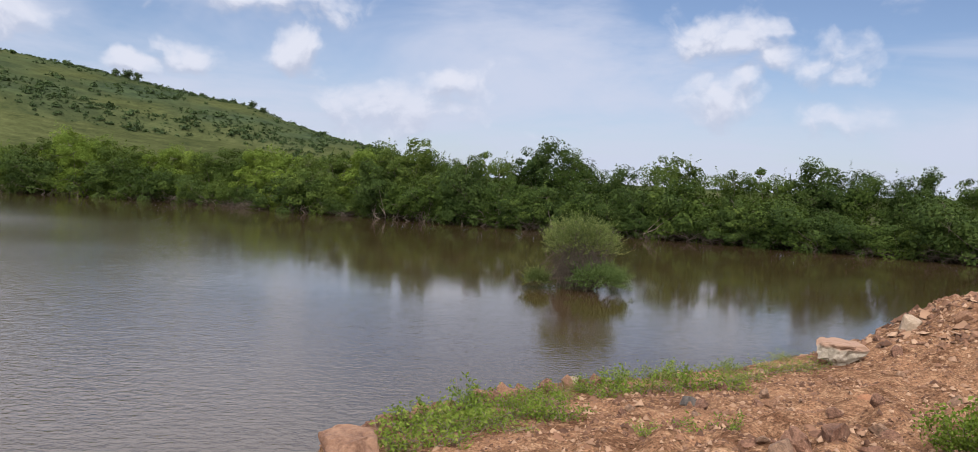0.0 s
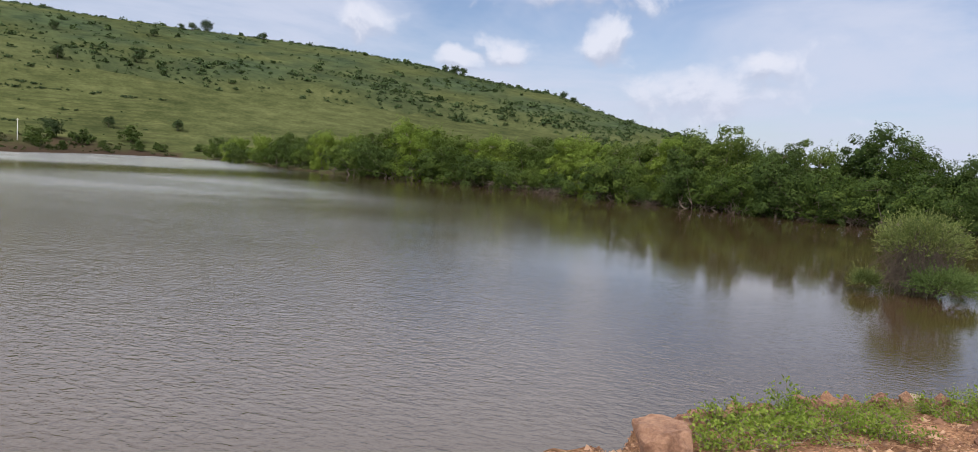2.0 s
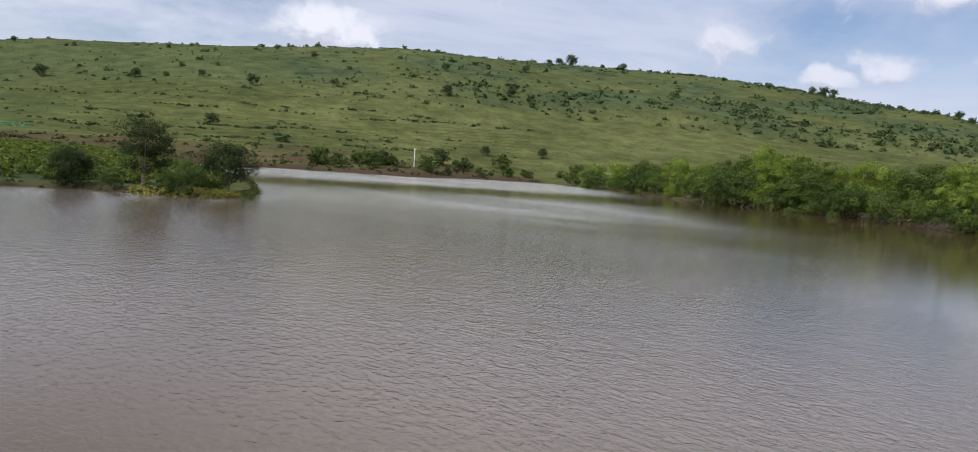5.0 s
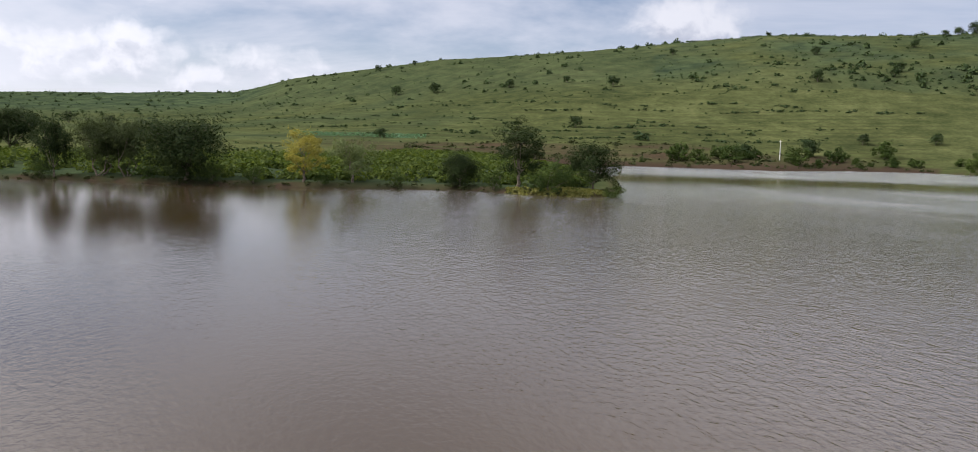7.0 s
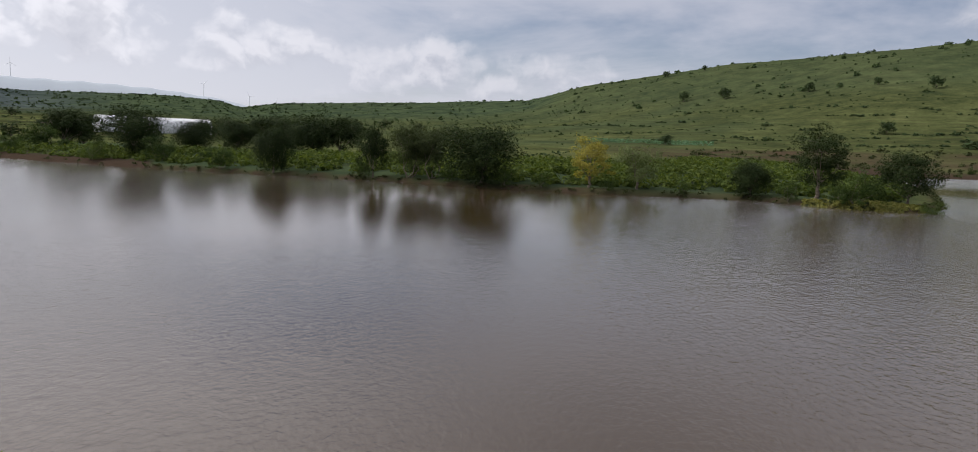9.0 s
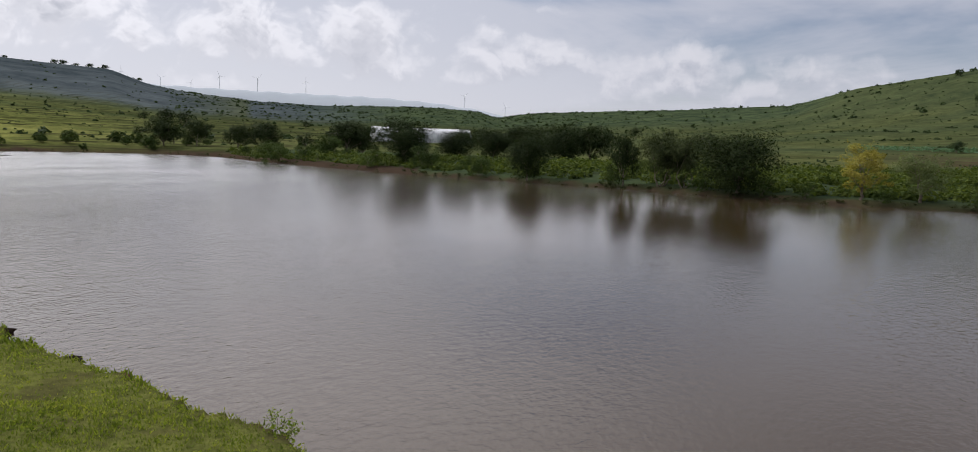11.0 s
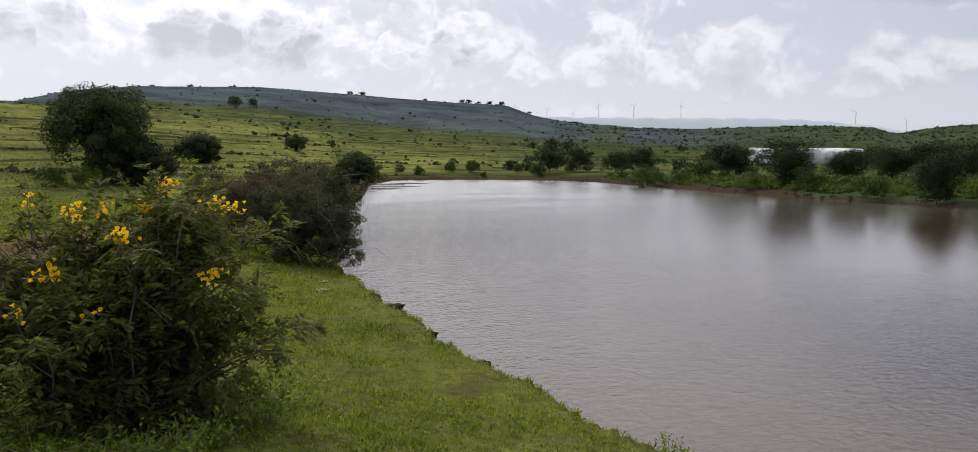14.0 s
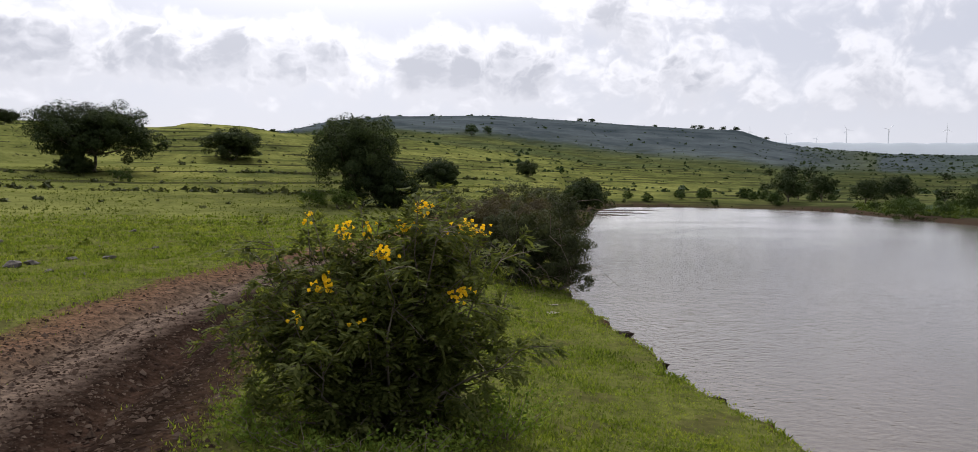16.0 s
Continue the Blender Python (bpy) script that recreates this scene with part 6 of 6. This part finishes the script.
THORN_GREY = tree_meshes(502, 2.4, 3.6, 0.02, 90, 340, 0.075, LEAF_GREY, 0.8, stems=4, aspect=0.4, ragged=0.4, full=0.9, lobe=0.55)
bank = [(THORN, 2.6, 154.3, 22.0, -1.5, 0.82, "dark green thorn bush hanging over the water"), (THORN, 2.6, 151.7, 21.6, -2.7, 0.9, "dark green thorn bush hanging over the water"), (THORN_GREY, 2.4, 156.7, 24.5, -0.9, 0.95, "grey-brown thorn bush on the grassy bank"),
        (THORN_FAR, 2.6, 159.2, 28.0, -0.5, 0.8, "dark green thorn bush on the grassy bank"), (THORN_GREY, 2.4, 154.6, 28.0, -0.45, 0.9, "grey-brown thorn bush on the grassy bank"),
        (THORN_FAR, 2.6, 154.6, 35.0, 0.25, 0.9, "dark green thorn bush on the grassy bank"), (THORN_FAR, 2.6, 151.4, 41.0, -0.3, 1.0, "dark green thorn bush on the grassy bank"),
        (DOME_DARK, 3.0, 149.3, 105.0, 0.75, 0.9, "dark domed bush near the water"), (THORN_FAR, 2.6, 152.4, 47.0, 0.05, 1.2, "dark green thorn bush on the grassy bank")]
for k, (me, tall, turn, dist, tip, wide, say) in enumerate(bank):
    plant_seen("thorn_bush", me, tall, turn, 0, tip, say, "bush", "thorn bushes on the bank", wide, k * 1.4, dist)


def build_overhang():
    """Drooping dry twigs and a bare bough over the water."""
    rng = np.random.default_rng(93)
    x, y = polar(152.3, 21.2)
    e = new("dry_branches")
    e.matrix_world = Matrix.Translation((x, y, 0.45))
    out = heading(95)
    wood = []
    for k in range(46):
        a = Vector(rng.normal(0, 0.5, 3)) + Vector((0, 0, rng.uniform(0.2, 1.2)))
        b = a + out * rng.uniform(0.3, 0.8) + Vector((rng.normal(0, 0.25), rng.normal(0, 0.25), -rng.uniform(0.2, 0.9)))
        b.z = max(b.z, -0.5)
        m = a.lerp(b, 0.5) + Vector((0, 0, 0.18))
        wood.append(tube([a, m, b], [0.012, 0.008, 0.003], 4))
    V, Fc = join(wood)
    part("twig_mass", mesh_from("twig_mass", V, Fc, TWIG), e)
    p = bend(rng, (0.2, 0, 0.6), Vector((0.2, 0, 0.6)) + out * 1.9 + Vector((0, 0, -0.05)), 6, 0.03)
    wood = [tube(p, [0.03, 0.026, 0.022, 0.018, 0.013, 0.009, 0.005], 5)]
    for i in range(2, 7):
        wood.append(tube([p[i], p[i] + out * 0.3 + Vector((rng.normal(0, 0.12), rng.normal(0, 0.12), rng.uniform(-0.3, 0.2)))], [0.008, 0.003], 4))
    V, Fc = join(wood)
    part("bough", mesh_from("bough", V, Fc, TWIG), e, "bare grey bough")
    tagged(e, "bare dry branches drooping from the bank over the water", "branch")


build_overhang()

BIG = tree_meshes(601, 6.0, 7.6, 0.17, 84, 720, 0.15, LEAF_PASTURE, 0.8, ragged=0.15, full=1.0, aspect=0.7, lobe=0.85)
UMBRELLA = tree_meshes(602, 6.4, 10.0, 0.24, 84, 700, 0.17, LEAF_PASTURE, 0.7, ragged=0.12, full=1.0, aspect=0.7, lobe=0.72)
DOME = tree_meshes(603, 3.4, 6.0, 0.06, 40, 640, 0.17, LEAF_GREYGREEN, 0.7, stems=3, aspect=0.7, full=0.9, ragged=0.2)
plant_seen("tree", BIG, 6.0, 166.0, 0, 4.75, "broad dark green tree in the pasture", "tree", "trees in the pasture", 0.80, 0.6, 55)
plant_seen("bush", DOME_DARK, 3.0, 163.7, 0, 1.7, "dark drooping bush under the pasture tree", "bush", "", 0.85, 0.3, 54)
plant_seen("bush", LOW[1], 3.0, 166.9, 0, -0.2, "light green bush in front of the pasture tree", "bush", "", 1.0, 0.3, 51)
plant_seen("bush", LOW[0], 3.0, 169.0, 0, -0.3, "green bush beside the pasture tree", "bush", "", 1.0, 1.3, 53)
plant_seen("tree", UMBRELLA, 6.4, 183.1, 0.4, 4.9, "wide umbrella-shaped dark tree in the pasture", "tree", "trees in the pasture", 1.0, 0.9)
plant_seen("bush", DOME_DARK, 3.0, 184.3, 0.4, 1.7, "dark bush under the umbrella tree", "bush", "", 1.1, 0.9)
plant_seen("bush", LOW[2], 3.0, 181.7, -0.1, 0.9, "green bush near the umbrella tree", "bush", "", 1.0, 2.9)
plant_seen("tree", DOME, 3.4, 174.6, 1.5, 3.7, "rounded olive-green tree on the slope", "tree", "trees in the pasture", 0.95, 0.2)
plant_seen("tree", DOME_DARK, 3.0, 160.2, -0.1, 2.0, "dark reddish-green round tree in the pasture", "tree", "trees in the pasture", 0.95, 1.2)
plant_seen("tree", DOME, 3.4, 153.6, 0.85, 2.0, "small round tree on the terraced slope", "tree", "trees in the pasture", 0.8, 2.2)
plant_seen("tree", UMBRELLA, 6.4, 188.2, 3.3, 4.3, "far umbrella-shaped tree on the skyline", "tree", "trees in the pasture", 1.0, 2.2, 180)


# ---- far things ----
def build_turbine(turn, dist, spin, label_far=False):
    x, y = polar(turn, dist)
    e = new("wind_turbine")
    z = EYE_Z + 3500 * math.tan(radians(float(table(FAR, turn, 1)))) - 3
    e.matrix_world = Matrix.Translation((x, y, z)) @ Matrix.Rotation(radians(turn), 4, "Z")
    V, Fc = tube([(0, 0, -1), (0, 0, 20), (0, 0, 42), (0, 0, 58)], [2.4, 2.0, 1.6, 1.3], 12)
    part("tower", mesh_from("tower", V, Fc, WHITE, True), e)
    bm = bmesh.new()
    bmesh.ops.create_cube(bm, size=1.0, matrix=Matrix.Translation((0, 0.8, 59)) @ Matrix.Diagonal((2.4, 6, 2.6, 1)))
    bmesh.ops.bevel(bm, geom=bm.edges[:], offset=0.5, segments=2, affect="EDGES")
    me = bpy.data.meshes.new("nacelle")
    bm.to_mesh(me)
    bm.free()
    me.materials.append(WHITE)
    part("nacelle", me, e)
    for k in range(3):
        a = spin + k * 2 * math.pi / 3
        d = Vector((math.sin(a), 0, math.cos(a)))
        s = Vector((math.cos(a), 0, -math.sin(a)))
        hub = Vector((0, -2.6, 59))
        ring = []
        for t, wd in ((0, 0.7), (0.15, 1.3), (0.5, 0.9), (1.0, 0.25)):
            c = hub + d * 24 * t
            ring += [c - s * wd, c + Vector((0, -0.35, 0)), c + s * wd * 0.6, c + Vector((0, 0.35, 0))]
        Fc = [(i * 4 + q, i * 4 + (q + 1) % 4, (i + 1) * 4 + (q + 1) % 4, (i + 1) * 4 + q) for i in range(3) for q in range(4)]
        part("blade", mesh_from("blade", [tuple(v) for v in ring], Fc, WHITE, True), e)
    tagged(e, "white three-bladed wind turbine on the far tableland", "wind turbine", "wind turbines")


for k, (turn, dist) in enumerate([(125.95, 3560), (129.25, 3540), (131.75, 3560), (133.6, 4100), (135.5, 3900), (137.9, 3650), (114.6, 3600), (111.6, 3700), (109.8, 3750), (107.2, 4300), (105.4, 4350), (103.9, 4400)]):
    build_turbine(turn, dist, k * 0.83)


def build_tunnel():
    """A long plastic-covered growing tunnel in the valley."""
    ax, ay = polar(121.2, 236)
    bx, by = polar(114.3, 244)
    a, b = Vector((ax, ay, 0)), Vector((bx, by, 0))
    z = min(gz(ax, ay), gz(bx, by)) + 0.2
    along = (b - a).normalized()
    across = Vector((-along.y, along.x, 0))
    length, half, high = (b - a).length, 4.2, 4.5
    e = new("plastic_tunnel")
    e.matrix_world = Matrix.Translation((ax, ay, z))
    prof = [(-half, 0)] + [(-half * math.cos(t), 1.6 + (high - 1.6) * math.sin(t)) for t in np.linspace(0, math.pi, 13)] + [(half, 0)]
    n = 24
    V = [tuple(along * length * i / n + across * p + Vector((0, 0, q + 0.06 * math.sin(i * 2.1)))) for i in range(n + 1) for p, q in prof]
    k = len(prof)
    Fc = [(i * k + j, i * k + j + 1, (i + 1) * k + j + 1, (i + 1) * k + j) for i in range(n) for j in range(k - 1)]
    part("film", mesh_from("film", V, Fc, FILM, True), e, "milky white plastic film")
    for end in (0, n):
        off = along * (-0.02 if end == 0 else length + 0.02)
        bm = bmesh.new()
        bm.faces.new([bm.verts.new(off + across * p + Vector((0, 0, q))) for p, q in prof])
        me = bpy.data.meshes.new("end_wall")
        bm.to_mesh(me)
        bm.free()
        me.materials.append(FILM)
        part("end_wall", me, e)
    for i in range(0, n + 1, 2):
        p = [along * length * i / n + across * q * 1.01 + Vector((0, 0, h * 1.01 + 0.05)) for q, h in prof]
        V, Fc = tube(p, [0.05] * len(p), 5)
        part("hoop", mesh_from("hoop", V, Fc, CONCRETE), e)
    tagged(e, "long milky-white plastic growing tunnel among trees", "greenhouse")


build_tunnel()


def build_post():
    d = on_ray(53.4, -0.35, 120, 260)
    x, y = polar(53.4, d)
    e = new("concrete_post")
    e.matrix_world = Matrix.Translation((x, y, gz(x, y) - 0.2))
    bm = bmesh.new()
    bmesh.ops.create_cube(bm, size=1.0, matrix=Matrix.Translation((0, 0, 2.4)) @ Matrix.Diagonal((0.19, 0.18, 4.8, 1)))
    for v in bm.verts:
        if v.co.z > 2:
            v.co.x *= 0.6
            v.co.y *= 0.6
    bmesh.ops.bevel(bm, geom=bm.edges[:], offset=0.02, segments=1, affect="EDGES")
    me = bpy.data.meshes.new("shaft")
    bm.to_mesh(me)
    bm.free()
    me.materials.append(CONCRETE)
    part("shaft", me, e)
    V, Fc = tube([(-0.5, 0, 4.5), (0.5, 0, 4.5)], [0.05, 0.05], 6)
    part("crossarm", mesh_from("crossarm", V, Fc, CONCRETE), e)
    tagged(e, "pale concrete post on the far shore", "post")


build_post()


def build_mud_bar(x, y, lx, ly, turn):
    bm = bmesh.new()
    bmesh.ops.create_icosphere(bm, subdivisions=3, radius=1.0)
    for v in bm.verts:
        k = 1 + 0.35 * noise.noise(v.co * 1.7 + Vector((x, y, 0)))
        v.co = Vector((v.co.x * lx * k, v.co.y * ly * k * (1 + 0.5 * noise.noise(v.co * 4.0 + Vector((y, x, 0)))), v.co.z * 0.13))
    me = bpy.data.meshes.new("mud_bar")
    bm.to_mesh(me)
    bm.free()
    me.materials.append(plain("wet mud", (0.045, 0.034, 0.026), (0.10, 0.08, 0.06), 1.2, 0.95, 0.3, 0.02, 0.05))
    ob = new("mud_bar", me)
    ob.matrix_world = Matrix.Translation((x, y, 0.0)) @ Matrix.Rotation(turn, 4, "Z")
    tagged(ob, "low dark mud bar in the shallow end of the pond", "mud bar", "mud bars")


for turn, dist, lx, ly in ((147.4, 97, 2.6, 0.8), (146.9, 108, 4.2, 1.0), (147.6, 117, 3.4, 0.8), (145.4, 122, 3.0, 0.6)):
    build_mud_bar(*polar(turn, dist), lx, ly, -0.55)

# -- puddle on the bank
def build_puddle(x, y, rad, seed):
    rng = np.random.default_rng(seed)
    V = [(0, 0, 0)] + [(rad * (1 + 0.3 * math.sin(3 * a + seed)) * math.cos(a) * 1.5, rad * (1 + 0.25 * math.sin(2 * a)) * math.sin(a), 0) for a in np.linspace(0, 2 * math.pi, 25)[:-1]]
    Fc = [(0, i, i % 24 + 1) for i in range(1, 25)]
    m, n = material("puddle water")
    finish(n, (0.12, 0.10, 0.075), 0.3, n.noise(n.add("ShaderNodeTexCoord").outputs["Object"], 12, 2), 0.03, 0.01, 0.5)
    ob = new("puddle", mesh_from("puddle", V, Fc, m))
    edge = max(gz(x + 0.1, y), gz(x - 0.1, y), gz(x, y + 0.1), gz(x, y - 0.1))
    ob.matrix_world = Matrix.Translation((x, y, edge + 0.012))
    tagged(ob, "small shallow puddle in the wet grass", "puddle", "puddles")


build_puddle(-8.05, -15.0, 0.15, 1)
build_puddle(-8.8, -16.2, 0.09, 2)


# ---- grass on the near bank ----
def build_grass():
    rng = np.random.default_rng(5)
    xy, a, r = scatter(rng, 520000, (112, 203), (3.2, 44), 0.7)
    xy2, a2, r2 = scatter(rng, 70000, (20, 112), (0.8, 7.5), 0.9)
    xy3, a3, r3 = scatter(rng, 110000, (203, 312), (0.8, 26), 0.8)
    xy, r = np.vstack([xy, xy2, xy3]), np.concatenate([r, r2, r3])
    d = shore_distance(xy[:, 0], xy[:, 1])
    td = track_distance(xy[:, 0], xy[:, 1])
    thin = np.clip((td - 1.6) / 0.8, 0.004, 1) * np.clip(0.88 + 0.3 * swell(xy[:, 0], xy[:, 1], 1.6, 61) + 0.2 * swell(xy[:, 0], xy[:, 1], 0.6, 66), 0.45, 1)
    worn = ease((-0.75 - swell(xy[:, 0], xy[:, 1], 1.5, 91) - 0.6 * swell(xy[:, 0], xy[:, 1], 0.5, 92)) / 0.35)
    thin = thin * (1 - 0.9 * worn) * np.clip((44 - r) / 22, 0, 1) ** 0.7
    ok = (d > 0.12) & (rng.random(len(d)) < thin)
    xy, r = xy[ok], r[ok]
    n = len(xy)
    z = ground_height(xy[:, 0], xy[:, 1])
    h = rng.uniform(0.03, 0.07, n) * (0.8 + 0.28 * np.clip(swell(xy[:, 0], xy[:, 1], 2.7, 62) + 0.6 * swell(xy[:, 0], xy[:, 1], 0.7, 67), -0.9, 1.3)) * (0.8 + r / 40)
    wd = h * rng.uniform(0.09, 0.16, n) * (0.8 + r / 14)
    an = rng.uniform(0, 2 * np.pi, n)
    lean = rng.uniform(0.2, 0.9, n) * h
    la = rng.uniform(0, 2 * np.pi, n)
    c = np.stack([xy[:, 0], xy[:, 1], z - 0.01], -1)
    s = np.stack([np.cos(an) * wd, np.sin(an) * wd, 0 * an], -1)
    tip = c + np.stack([np.cos(la) * lean, np.sin(la) * lean, h], -1)
    V = np.stack([c - s, c + s, tip], 1).reshape(-1, 3)
    g = new("grass", mesh_from("grass", V, np.arange(3 * n).reshape(-1, 3), BLADE))
    tagged(g, "short bright green turf on the near bank", "grass", kind="stuff")
    # coarser tufts further out in the pasture
    xy, a, r = scatter(rng, 40000, (146, 204), (24, 95), 1.0)
    ok = (shore_distance(xy[:, 0], xy[:, 1]) > 0.4) & (track_distance(xy[:, 0], xy[:, 1]) > 1.9)
    ok &= rng.random(len(a)) < np.clip(0.6 + 0.5 * swell(xy[:, 0], xy[:, 1], 9, 64), 0.1, 1)
    xy, r = xy[ok], r[ok]
    n = len(xy)
    h, an, la = rng.uniform(0.04, 0.11, n), rng.uniform(0, 6.28, n), rng.uniform(0, 6.28, n)
    c = np.stack([xy[:, 0], xy[:, 1], ground_height(xy[:, 0], xy[:, 1]) - 0.01], -1)
    s = np.stack([np.cos(an), np.sin(an), 0 * an], -1) * (h * 0.45 * (0.6 + r / 90))[:, None]
    V = np.stack([c - s, c + s, c + np.stack([np.cos(la) * h * 0.5, np.sin(la) * h * 0.5, h], -1)], 1).reshape(-1, 3)
    tagged(new("pasture_grass", mesh_from("pasture_grass", V, np.arange(3 * n).reshape(-1, 3), LEAF_TUFT)), "grazed grass tufts in the pasture", "grass", kind="stuff")
    # low round-leaved herbs among the turf
    xy, a, r = scatter(rng, 75000, (112, 200), (3.2, 24), 0.75)
    ok = (shore_distance(xy[:, 0], xy[:, 1]) > 0.1) & (track_distance(xy[:, 0], xy[:, 1]) > 1.9)
    ok &= rng.random(len(a)) < np.clip(0.45 + 0.55 * swell(xy[:, 0], xy[:, 1], 1.9, 63), 0.05, 1)
    xy = xy[ok]
    P = np.stack([xy[:, 0], xy[:, 1], ground_height(xy[:, 0], xy[:, 1]) + rng.uniform(0.02, 0.08, len(xy))], -1)
    V, Fc = leaves(rng, P, 0.036, None, 0.65)
    tagged(new("ground_herbs", mesh_from("ground_herbs", V, Fc, BLADE)), "low creeping herbs in the turf", "herb", kind="stuff")


build_grass()
